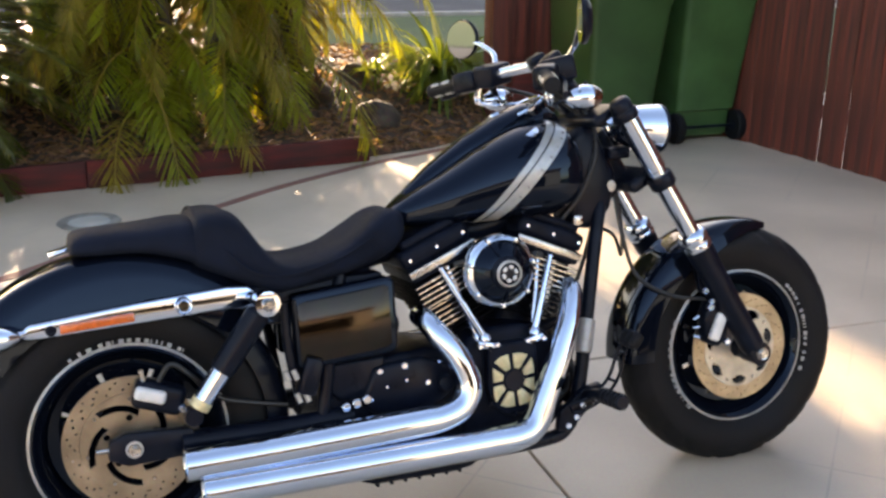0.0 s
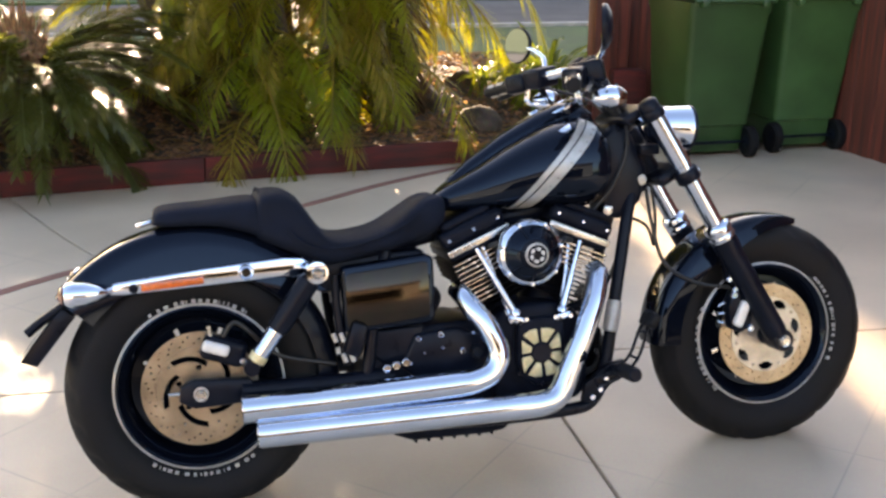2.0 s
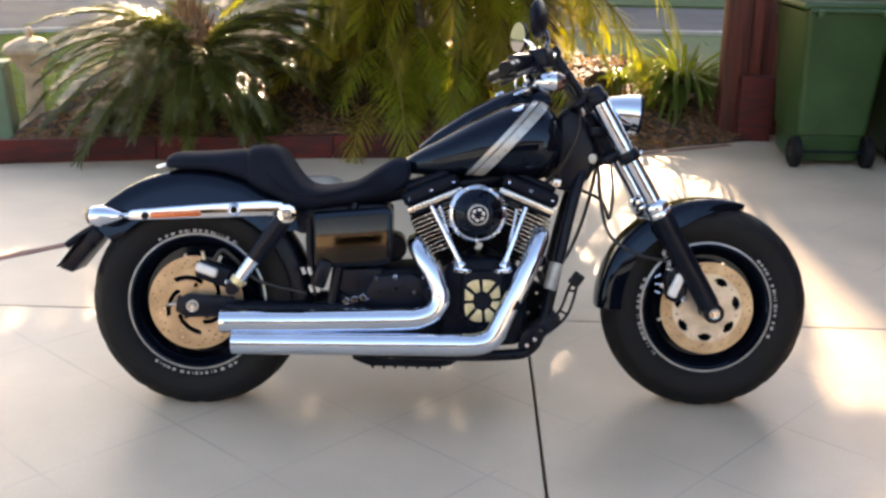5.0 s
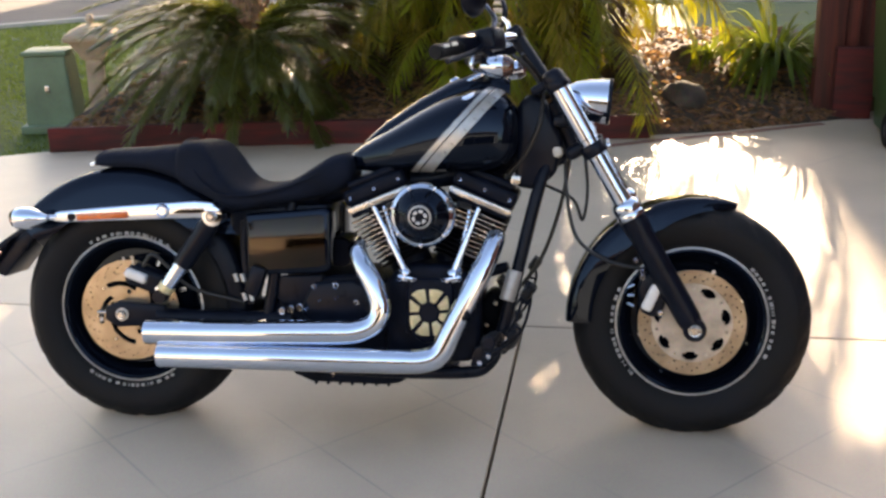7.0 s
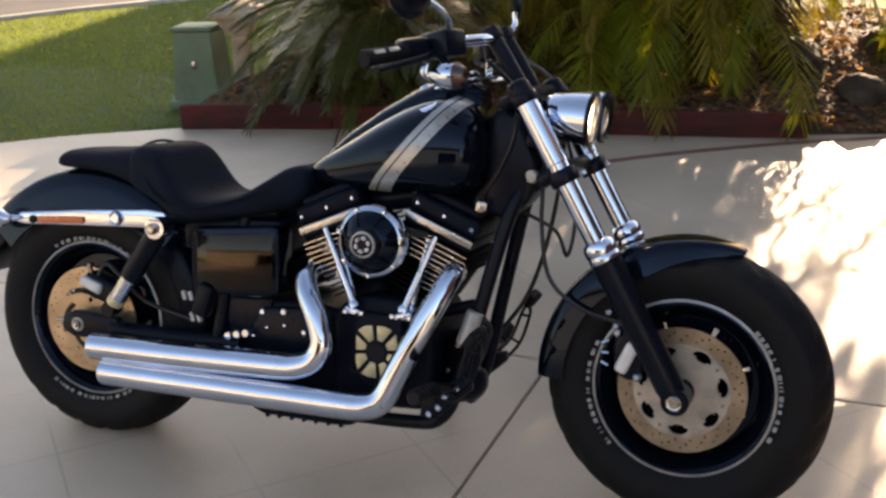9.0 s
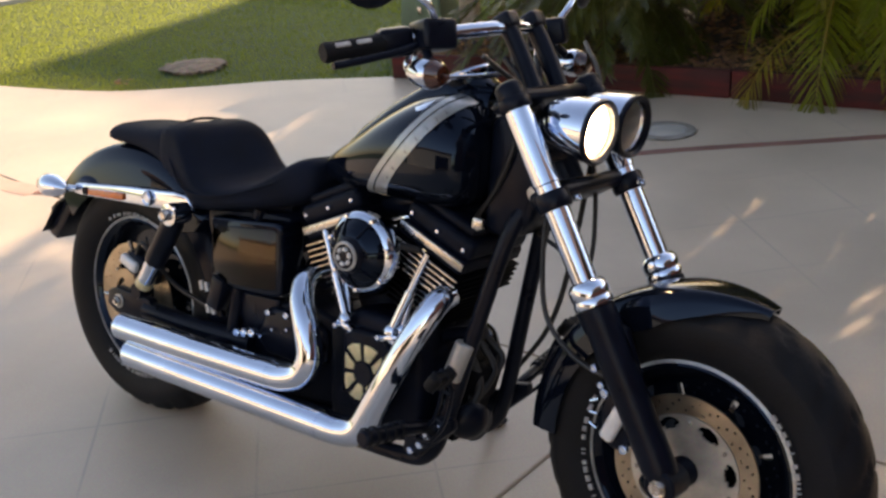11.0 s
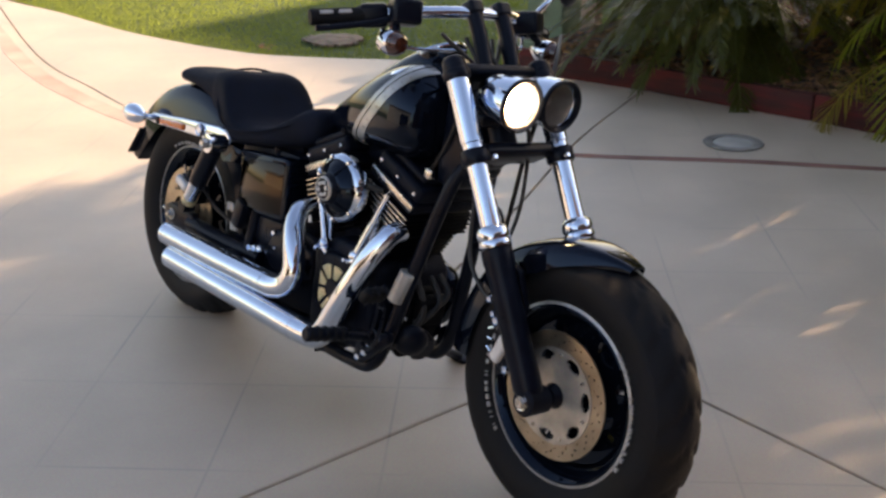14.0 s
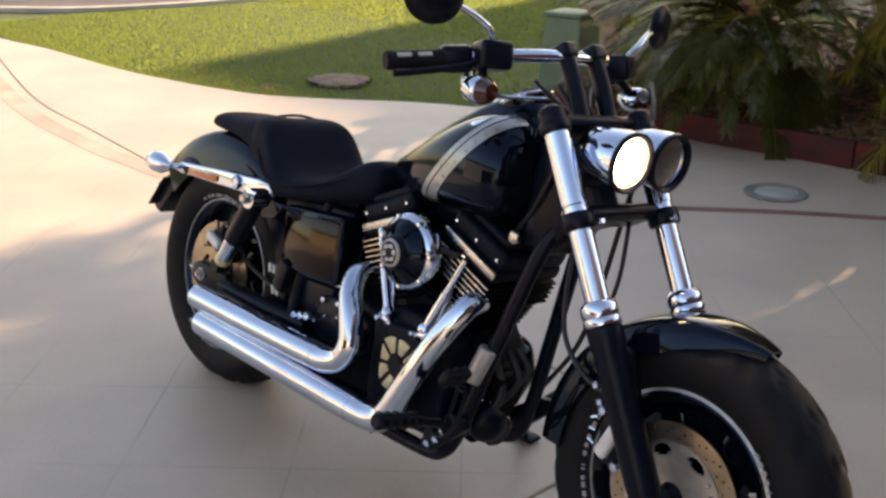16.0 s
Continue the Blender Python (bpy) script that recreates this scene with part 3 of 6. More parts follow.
# ---- foliage ----
def leaf_strip(bm, base, way, length, width, droop, flat):
    """A narrow pointed leaflet that bends down along its length."""
    across = way.cross(Vector((0, 0, 1)))
    across = across.normalized() if across.length > 1e-3 else Vector((1, 0, 0))
    across = (across + flat).normalized()
    pts = []
    for t, w in ((0, 0.35), (0.3, 1.0), (0.65, 0.75), (1, 0)):
        p = base + way * length * t + Vector((0, 0, -droop * t * t * length))
        pts.append((p, across * width * w / 2))
    vs = [[bm.verts.new(p - s), bm.verts.new(p + s)] if s.length > 1e-6 else [bm.verts.new(p)] for p, s in pts]
    for a, b in zip(vs, vs[1:]):
        bm.faces.new((a[0], a[1], b[1], b[0]) if len(b) == 2 else (a[0], a[1], b[0]))


def frond_meshes(name, length, pairs, leaflet, width, rise, fall, droop, vee, r, rib):
    """One arching pinnate leaf that grows along +x from its base: the leaflets and the rib."""
    def spine(t):
        return Vector((length * (t - 0.12 * fall * t * t), 0, length * (rise * t - fall * t * t)))
    bm = bmesh.new()
    start = 0.16
    for i in range(pairs):
        t = start + (1 - start) * (i + 0.5) / pairs
        p, d = spine(t), (spine(min(1, t + 0.02)) - spine(t - 0.02)).normalized()
        size = leaflet * (0.45 + 0.55 * math.sin(math.pi * min(1, (t - start) / (1 - start) * 0.75 + 0.22))) * r.uniform(0.85, 1.1)
        for s in (-1, 1):
            side = Vector((0, s, 0))
            upv = d.cross(side) * s
            out = (d * (0.45 + 0.6 * t) + side * (1.0 - 0.5 * t) + upv * vee).normalized()
            out = (out + 0.12 * Vector((r.uniform(-1, 1), r.uniform(-1, 1), r.uniform(-1, 1)))).normalized()
            leaf_strip(bm, p, out, size, width, droop * r.uniform(0.6, 1.3), upv * 0.2 * r.uniform(-1, 1))
    me = bpy.data.meshes.new(name)
    bm.to_mesh(me)
    bm.free()
    bm = tube([spine(t / 8) for t in range(9)], rib, 5, 1, rib * 0.25)
    me2 = bpy.data.meshes.new(name + "_rib")
    bm.to_mesh(me2)
    bm.free()
    return me, me2


def frond(kind, parent, m, mat, rib_mat, label=""):
    ob = new("frond", kind[0].copy() if kind[0].materials and kind[0].materials[0] != mat else kind[0])
    if not ob.data.materials:
        ob.data.materials.append(mat)
    elif ob.data.materials[0] != mat:
        ob.data.materials[0] = mat
    ob.parent = parent
    ob.matrix_basis = m
    if not kind[1].materials:
        kind[1].materials.append(rib_mat)
    rib = new("rib", kind[1])
    rib.parent = ob
    return tagged(ob, label)


def aim(at, azimuth, pitch, roll=0, size=1.0):
    return Matrix.Translation(at) @ Euler((radians(roll), radians(-pitch), radians(azimuth))).to_matrix().to_4x4() @ Matrix.Scale(size, 4)


rr = random.Random(12)
CANE = [frond_meshes("cane_leaf", 1.25, 44, 0.30, 0.016, 0.52, 0.64, 0.16, 0.15, rr, 0.012) for _ in range(3)]
CANE_HANG = [frond_meshes("hanging_leaf", 1.0, 32, 0.29, 0.0150, 0.15, 0.50, 0.24, 0.10, rr, 0.011) for _ in range(3)]
FRONT_RISE, FRONT_FALL = 0.34, 0.55
CANE_FRONT = [frond_meshes("front_leaf", 1.0, 30, 0.33, 0.0135, FRONT_RISE, FRONT_FALL, 0.30, 0.10, rr, 0.014) for _ in range(4)]
CANE_OLD = [frond_meshes("old_leaf", 0.9, 34, 0.26, 0.016, 0.1, 1.0, 0.9, 0.0, rr, 0.010)]
SAGO = [frond_meshes("cycad_leaf", 1.0, 84, 0.155, 0.0095, 0.36, 0.62, 0.16, 0.24, rr, 0.010) for _ in range(3)]


def cane_palm(at, stems, spread, seed, label, old=6, hang=0, crown=6, tall=(1.0, 2.1), lift=(-5, 38), low=0.5, hang_z=(0.45, 1.6), foot=1.0):
    r = random.Random(seed)
    palm = thing("cane_palm", Matrix.Translation(at), label, "palm tree", "cane palms")
    for i in range(stems):
        a = 2 * math.pi * (i + r.random() * 0.6) / stems
        rad = r.uniform(0.25, 1.0)
        base = Vector((math.cos(a) * spread[0] * rad * 0.6, math.sin(a) * spread[1] * rad * 0.6, 0))
        h = r.uniform(*tall)
        top = base + Vector((math.cos(a) * spread[0] * 0.5 * rad, math.sin(a) * spread[1] * 0.5 * rad, h))
        base.x *= foot
        mid = base.lerp(top, 0.5 * foot) + Vector((0, 0, 0.05 * h))
        trunk = tube([base - Vector((0, 0, 0.1)), base + Vector((0, 0, 0.1)), mid, top], 0.045, 10, 10, 0.03)
        part("stem", trunk, M_TRUNK, palm)
        for j in range(crown):
            az = math.degrees(a) + r.uniform(-150, 150)
            frond(r.choice(CANE), palm, aim(top - Vector((0, 0, r.uniform(0, 0.25))), az, r.uniform(*lift), r.uniform(-25, 25), r.uniform(0.7, 1.05)), M_FROND, M_CANE_RIB)
    for j in range(hang):
        az = r.uniform(-155, -25)
        p = Vector((r.uniform(-0.8, 0.5) * spread[0], -spread[1] * r.uniform(-0.7, 0.42), r.uniform(*hang_z)))
        frond(r.choice(CANE_HANG), palm, aim(p, az, r.uniform(-42, 5), r.uniform(-35, 35), r.uniform(0.6, 0.95)), M_FROND_OLIVE if j % 4 == 0 else M_FROND, M_CANE_RIB)
    for j in range(old):
        p = Vector((r.uniform(-0.7, 0.7) * spread[0], r.uniform(-0.6, 0.3) * spread[1], r.uniform(low, low + 0.8)))
        frond(CANE_OLD[0], palm, aim(p, r.uniform(-180, 0), r.uniform(-45, -5), r.uniform(-30, 30), r.uniform(0.6, 1.0)), M_FROND_OLD, M_CANE_RIB, "dry straw-coloured frond")
    return palm


main_palm = cane_palm((0.72, 4.75, 0.18), 15, (1.0, 0.72), 4, "clumping golden cane palm with drooping yellow-green fronds above the sleepers", old=5, hang=66, crown=10, tall=(1.0, 2.6), lift=(0, 45))
cane_palm((-0.10, 5.9, 0.2), 12, (0.85, 0.7), 8, "tall cane palm clump rising behind the cycad", old=2, hang=14, hang_z=(0.3, 0.8), crown=12, tall=(1.5, 3.0), lift=(8, 50), low=1.8, foot=0.5)
young_palm = cane_palm((1.18, 5.45, 0.2), 4, (0.35, 0.3), 15, "young cane palm with sunlit yellow fronds near the post", old=2, hang=2, crown=9, tall=(1.5, 2.5), lift=(-5, 40), low=1.2)
# the last palm is made up: its unseen crowns keep sun off the driveway
shade_palm = cane_palm((0.0, 5.5, 0.2), 13, (1.6, 0.6), 21, "added old cane palm with tall crowns out of view that shade the driveway", old=0, hang=0, crown=12, tall=(2.9, 4.3), lift=(-12, 40), foot=0.35)

def hung_frond(palm, base, tip, mat, roll=0):
    """A separate feather frond that arches from base down to tip, both given in the garden."""
    p, q = Vector(base) - palm.matrix_world.translation, Vector(tip) - palm.matrix_world.translation
    d = q - p
    chord = Vector((1 - 0.12 * FRONT_FALL, 0, FRONT_RISE - FRONT_FALL))
    pitch = math.degrees(math.asin(d.normalized().z) - math.atan2(chord.z, chord.x))
    frond(rr.choice(CANE_FRONT), palm, aim(p, math.degrees(math.atan2(d.y, d.x)), pitch, roll, d.length / chord.length), mat, M_CANE_RIB)


for base, tip, mat, roll in (
        ((0.22, 4.30, 0.98), (-0.22, 3.80, 0.50), M_FROND_OLIVE, 14), ((0.30, 4.20, 0.66), (0.00, 3.70, 0.32), M_FROND_NEW, 10),
        ((0.32, 4.15, 0.58), (0.46, 3.52, 0.03), M_FROND, 0), ((0.80, 4.15, 0.74), (0.74, 3.62, 0.24), M_FROND_NEW, -6),
        ((0.26, 4.00, 0.32), (0.10, 3.46, 0.02), M_FROND_OLIVE, 8), ((1.28, 4.25, 0.60), (1.60, 3.70, 0.13), M_FROND, -14),
        ((0.80, 4.25, 0.86), (1.10, 3.75, 0.40), M_FROND_OLIVE, -12), ((0.45, 4.25, 0.80), (0.68, 3.72, 0.44), M_FROND_NEW, -10),
        ((0.55, 4.35, 1.15), (0.28, 3.95, 0.66), M_FROND, 8), ((1.00, 4.35, 1.05), (1.32, 3.90, 0.60), M_FROND, -12),
        ((0.85, 4.35, 1.30), (0.72, 3.90, 0.78), M_FROND, 6), ((0.10, 4.45, 1.35), (-0.26, 4.05, 0.84), M_FROND, 14),
        ((1.35, 4.45, 1.30), (1.70, 4.05, 0.80), M_FROND_NEW, -10), ((0.62, 4.05, 0.40), (0.88, 3.56, 0.10), M_FROND_OLIVE, -8),
        ((0.50, 4.40, 1.65), (0.10, 3.95, 1.15), M_FROND, 12), ((0.95, 4.40, 1.70), (1.25, 3.95, 1.20), M_FROND_OLIVE, -8)):
    hung_frond(main_palm, base, tip, mat, roll)
for k in range(38):
    p = Vector((rr.uniform(-1.3, 0.75), rr.uniform(-0.35, 0.4), rr.uniform(0.35, 1.3)))
    frond(CANE_OLD[0], main_palm, aim(p, rr.uniform(-180, 0), rr.uniform(-75, -45), rr.uniform(-30, 30), rr.uniform(0.6, 0.9)), M_FROND_DEAD, M_CANE_RIB, "dead brown hanging frond")

# fronds added above the view so that no sun leaks past the clump
for k in range(14):
    p = Vector((rr.uniform(-1.0, -0.5), rr.uniform(-0.2, 0.3), rr.uniform(1.1, 1.75)))
    frond(rr.choice(CANE), main_palm, aim(p, rr.uniform(120, 240), rr.uniform(5, 30), rr.uniform(-25, 25), rr.uniform(0.6, 0.85)), M_FROND, M_CANE_RIB)

for k in range(16):
    p = Vector((rr.uniform(-1.15, -0.6), rr.uniform(-0.2, 0.3), rr.uniform(0.92, 1.3)))
    frond(rr.choice(CANE), main_palm, aim(p, rr.uniform(140, 220), rr.uniform(-4, 16), rr.uniform(-25, 25), rr.uniform(0.55, 0.8)), M_FROND, M_CANE_RIB)

for k in range(22):
    x = rr.uniform(-0.05, 1.25)
    b = Vector((x, rr.uniform(4.1, 4.5), rr.uniform(0.45, 1.15)))
    hung_frond(main_palm, b, b + Vector((rr.uniform(-0.32, 0.32), rr.uniform(-0.48, -0.2), rr.uniform(-0.45, -0.25))), rr.choice((M_FROND, M_FROND_NEW, M_FROND_OLIVE)), rr.uniform(-20, 20))

# high fronds behind the clump, added out of view to block the sun
for k in range(18):
    p = Vector((rr.uniform(-1.75, -0.95), rr.uniform(0.3, 0.9), rr.uniform(1.4, 2.0)))
    frond(rr.choice(CANE), main_palm, aim(p, rr.uniform(150, 390), rr.uniform(0, 25), rr.uniform(-25, 25), rr.uniform(0.6, 0.8)), M_FROND, M_CANE_RIB)
for k in range(26):
    p = Vector((rr.uniform(-1.6, 0.7), rr.uniform(0.4, 1.1), rr.uniform(1.75, 2.7)))
    frond(rr.choice(CANE), main_palm, aim(p, rr.choice((0, 180)) + rr.uniform(-30, 30), rr.uniform(0, 15), rr.uniform(-60, 60), rr.uniform(0.6, 0.8)), M_FROND, M_CANE_RIB)
for k in range(16):
    p = Vector((rr.uniform(-1.2, 0.8), rr.uniform(0.35, 0.9), rr.uniform(1.35, 1.9)))
    frond(rr.choice(CANE), main_palm, aim(p, rr.choice((0, 180)) + rr.uniform(-35, 35), rr.uniform(0, 20), rr.uniform(-25, 25), rr.uniform(0.6, 0.8)), M_FROND, M_CANE_RIB)
# two sunlit fronds by the cycad; the rest mainly shade or dapple the driveway
for base, tip, mat, roll in (
        ((-0.42, 4.70, 0.99), (-0.92, 4.62, 0.82), M_FROND_NEW, 25), ((-0.42, 4.72, 1.00), (-0.84, 4.56, 0.74), M_FROND_NEW, -20),
        ((0.30, 5.40, 3.05), (1.35, 5.30, 2.80), M_FROND, 15), ((1.40, 5.35, 3.0), (0.40, 5.30, 2.85), M_FROND, -20), ((0.45, 5.55, 3.1), (1.30, 5.50, 2.95), M_FROND, 35),
        ((1.10, 5.40, 1.72), (1.92, 5.30, 1.34), M_FROND, 15), ((1.05, 5.20, 1.58), (1.86, 5.20, 1.24), M_FROND, -25), ((1.00, 5.55, 1.95), (1.90, 5.50, 1.50), M_FROND, 30), ((1.30, 5.65, 1.80), (2.10, 5.60, 1.42), M_FROND, -30),
        ((1.15, 5.20, 1.60), (1.85, 5.15, 1.28), M_FROND, 25), ((2.00, 5.60, 1.85), (1.35, 5.50, 1.50), M_FROND, -25), ((1.20, 5.75, 1.75), (1.95, 5.70, 1.48), M_FROND, 10), ((1.95, 5.25, 1.55), (1.30, 5.20, 1.22), M_FROND, 15),
        ((1.30, 5.30, 1.25), (1.70, 5.10, 0.76), M_FROND, 10), ((1.50, 5.40, 1.30), (1.76, 5.20, 0.72), M_FROND_OLIVE, -10), ((1.20, 5.20, 1.05), (1.60, 5.00, 0.56), M_FROND, 15), ((1.45, 5.20, 1.45), (1.82, 5.00, 0.96), M_FROND, -15),
        ((-1.05, 5.35, 1.95), (0.05, 5.30, 1.58), M_FROND, 20), ((0.15, 5.40, 2.00), (-0.95, 5.35, 1.62), M_FROND, -20), ((0.10, 5.25, 1.95), (1.15, 5.25, 1.62), M_FROND, 15),
        ((-1.0, 5.6, 2.15), (-0.1, 5.5, 1.85), M_FROND, -10), ((1.15, 5.35, 2.0), (0.2, 5.30, 1.60), M_FROND, -15)):
    hung_frond(main_palm, base, tip, mat, roll)
# sunlit fronds lean over the gap beside the post; higher ones filter the sun
for base, tip, mat, roll in (
        ((1.45, 5.35, 1.55), (2.42, 5.02, 0.66), M_FROND_NEW, -8), ((1.50, 5.40, 1.95), (2.75, 5.15, 1.70), M_FROND_NEW, 10),
        ((1.55, 5.45, 2.40), (2.80, 5.30, 1.95), M_FROND, -12), ((1.40, 5.25, 1.15), (2.16, 4.90, 0.42), M_FROND_NEW, 6),
        ((1.40, 5.45, 1.80), (2.30, 5.35, 1.05), M_FROND_NEW, 25), ((1.35, 5.30, 0.95), (1.95, 5.10, 0.32), M_FROND_NEW, -15),
        ((1.75, 5.60, 2.50), (2.85, 5.30, 1.60), M_FROND, -15), ((1.10, 5.60, 2.00), (1.95, 5.60, 1.35), M_FROND, -30),
        ((1.10, 5.20, 1.75), (1.85, 5.00, 1.22), M_FROND, 20), ((1.80, 5.60, 2.80), (2.70, 5.50, 2.10), M_FROND, 20), ((1.40, 5.50, 2.30), (2.25, 5.40, 1.70), M_FROND, -20)):
    hung_frond(young_palm, base, tip, mat, roll)

# dense fronds added to shade the concrete left of the sunny strip
for k in range(44):
    p = Vector((rr.uniform(0.12, 0.62), rr.uniform(-0.25, 0.55), rr.choice((rr.uniform(0.75, 1.75), rr.uniform(0.95, 1.30)))))
    frond(rr.choice(CANE), young_palm, aim(p, rr.choice((90, -90)) + rr.uniform(-30, 30), rr.uniform(-4, 25), rr.uniform(-50, 50), rr.uniform(0.45, 0.65)), M_FROND, M_CANE_RIB)

for base, tip, mat, roll in (
        ((1.22, 5.20, 1.10), (1.50, 5.00, 0.46), M_FROND_OLIVE, 20), ((1.30, 5.30, 1.20), (1.66, 5.10, 0.50), M_FROND, -30), ((1.25, 5.05, 0.98), (1.42, 4.85, 0.42), M_FROND, 10),
        ((1.32, 5.25, 1.22), (1.88, 5.10, 0.62), M_FROND, 35), ((1.28, 5.40, 1.05), (1.78, 5.30, 0.56), M_FROND_OLIVE, -35), ((1.20, 5.30, 0.92), (1.58, 5.20, 0.50), M_FROND, 40)):
    hung_frond(young_palm, base, tip, mat, roll)
# more fronds put in to fill gaps in the clump's shadow
for k in range(22):
    p = Vector((rr.uniform(-1.05, 0.10), rr.uniform(0.3, 0.8), rr.uniform(0.75, 1.20)))
    frond(rr.choice(CANE), main_palm, aim(p, rr.choice((90, -90)) + rr.uniform(-35, 35), rr.uniform(-4, 25), rr.uniform(-50, 50), rr.uniform(0.4, 0.6)), M_FROND, M_CANE_RIB)

# fronds above the view, added to shade the left of the driveway
for k in range(64):
    p = Vector((rr.uniform(-1.25, -0.55), rr.uniform(-0.3, 0.5), rr.uniform(1.25, 2.15)))
    frond(rr.choice(CANE), shade_palm, aim(p, 180 + rr.uniform(-50, 50), rr.uniform(-4, 14), rr.uniform(-50, 50), rr.uniform(0.45, 0.62)), M_FROND, M_CANE_RIB)

# a few more, added to close one sunny leak behind the seat
for k in range(7):
    p = Vector((rr.uniform(-0.90, -0.58), rr.uniform(-0.3, 0.4), rr.uniform(1.10, 1.30)))
    frond(rr.choice(CANE), shade_palm, aim(p, rr.choice((90, -90)) + rr.uniform(-30, 30), rr.uniform(-4, 14), rr.uniform(-50, 50), 0.55), M_FROND, M_CANE_RIB)

# cycad
cycad = thing("sago_palm", Matrix.Translation((-1.03, 4.08, 0.09)), "dark green sago palm with a brown crown in the garden bed", "sago palm")
bm = lathe([(0, 0), (0.17, 0), (0.19, 0.12), (0.17, 0.35), (0.15, 0.52), (0.10, 0.60), (0, 0.62)], 30)
bmesh.ops.subdivide_edges(bm, edges=bm.edges[:], cuts=1)
for v in bm.verts:
    v.co *= 1 + 0.09 * noise.noise(v.co * 22)
part("trunk", bm, M_SAGO_TRUNK, cycad)
bm = lathe([(0, 0.50), (0.12, 0.54), (0.15, 0.62), (0.12, 0.70), (0.07, 0.75), (0, 0.77)], 26)
bmesh.ops.subdivide_edges(bm, edges=bm.edges[:], cuts=1)
for v in bm.verts:
    k = 1 + 0.28 * noise.noise(v.co * 30)
    v.co.x, v.co.y = v.co.x * k, v.co.y * k
crown = part("crown_cone", bm, M_CONE, cycad, "shaggy orange-brown seed crown")
for i in range(90):
    a, ring = i * 2.4, (i % 6) / 5
    foot = Vector((math.cos(a) * 0.14 * (1 - 0.75 * ring), math.sin(a) * 0.14 * (1 - 0.75 * ring), 0.60 + 0.15 * ring))
    way = Vector((math.cos(a) * (1.1 - ring), math.sin(a) * (1.1 - ring), 0.35 + 0.9 * ring)).normalized()
    part("crown_scale", tube([foot, foot + way * 0.06, foot + way * 0.10 + Vector((0, 0, 0.02 + 0.05 * ring))], 0.011, 5, 2, 0.002), M_CONE, crown)
for i in range(112):
    ring = (0, 1, 2, 1, 3, 0, 2)[i % 7]
    az = i * 137.5
    frond(rr.choice(SAGO), cycad, aim((0.07 * math.cos(radians(az)), 0.07 * math.sin(radians(az)), 0.54 - 0.05 * ring), az, (22, 10, -3, -24)[ring] + rr.uniform(-7, 7), rr.uniform(-12, 12), rr.uniform(0.90, 1.15)), M_SAGO, M_SAGO_RIB)


def strap_plant(at, count, length, seed, label):
    r = random.Random(seed)
    plant = thing("strap_leaf_plant", Matrix.Translation(at), label, "garden plant", "strap-leaf plants")
    for i in range(count):
        a, l, w = r.uniform(0, 6.28), length * r.uniform(0.6, 1.1), r.uniform(0.011, 0.020)
        rise, fall = r.uniform(0.7, 1.5), r.uniform(0.7, 1.5)
        d, s = Vector((math.cos(a), math.sin(a), 0)), Vector((-math.sin(a), math.cos(a), 0))
        bm = bmesh.new()
        rows = []
        for j in range(8):
            t = j / 7
            p = d * l * t * 0.8 + Vector((0, 0, l * (rise * t - fall * t * t)))
            half = w * (0.7 + 0.6 * t) * (1 - t ** 3) + 0.001
            rows.append([bm.verts.new(p - s * half), bm.verts.new(p - Vector((0, 0, half * 0.5))), bm.verts.new(p + s * half)])
        for p, q in zip(rows, rows[1:]):
            bm.faces.new((p[0], q[0], q[1], p[1]))
            bm.faces.new((p[1], q[1], q[2], p[2]))
        part("leaf", bm, M_STRAP, plant)
    return plant


strap_plant((2.46, 4.98, 0.22), 260, 0.66, 2, "green strap-leaf clump glowing in the sun beside the post")
strap_plant((2.02, 5.15, 0.28), 40, 0.34, 3, "low green strap-leaf clump among the rocks")
strap_plant((0.9, 6.9, 0.2), 22, 0.5, 6, "sunlit strap-leaf clump at the back of the bed")

# ---- post, fences, bins ----
post = thing("gate_post", Matrix.Translation((2.76, 4.66, 0)), "tall red-brown timber post at the garden corner", "post")
part("shaft", block((0.17, 0.17, 2.5), (0, 0, 1.25), 0.008), M_FENCE, post)
part("side_board", block((0.09, 0.04, 2.4), (0.14, -0.02, 1.2), 0.004), M_FENCE, post)
bm = block((0.24, 0.10, 0.46), (0, 0, 0.23), 0.008)
ob = part("timber_offcut", bm, M_TIMBER)
ob.matrix_world = pose(2.90, 4.50, 0)
tagged(ob, "dark red-brown timber block standing against the post", "timber block")


def paling_fence(name, p, q, height, seed, label):
    r = random.Random(seed)
    d = Vector((q[0] - p[0], q[1] - p[1], 0))
    turn = Matrix.Translation((*p, 0)) @ Matrix.Rotation(math.atan2(d.y, d.x), 4, "Z")
    fence = thing(name, turn, label, "fence", kind="structure")
    shared = []
    for k in range(4):
        bm = block((0.103, 0.016, height + 0.02), (0, 0, height / 2 - 0.01), 0.003, seg=1)
        for v in bm.verts:
            v.co.y += 0.003 * noise.noise(Vector((k * 5, v.co.z * 2, 0)))
        tmp = part("paling", bm, M_FENCE, fence, smooth=False)
        shared.append(tmp.data)
        bpy.data.objects.remove(tmp)
    n = int(d.length / 0.1)
    for i in range(n):
        ob = new("paling", r.choice(shared))
        ob.parent = fence
        ob.matrix_basis = pose(0.05 + i * 0.1, (0.006 if i % 2 else -0.006) + r.uniform(-0.002, 0.002), r.uniform(-0.006, 0.006), 0, r.uniform(-0.3, 0.3), r.uniform(-1, 1))
    for z in (0.3, height - 0.3):
        part("rail", block((d.length, 0.04, 0.08), (d.length / 2, 0.037, z), 0.004), M_FENCE, fence)
    return fence


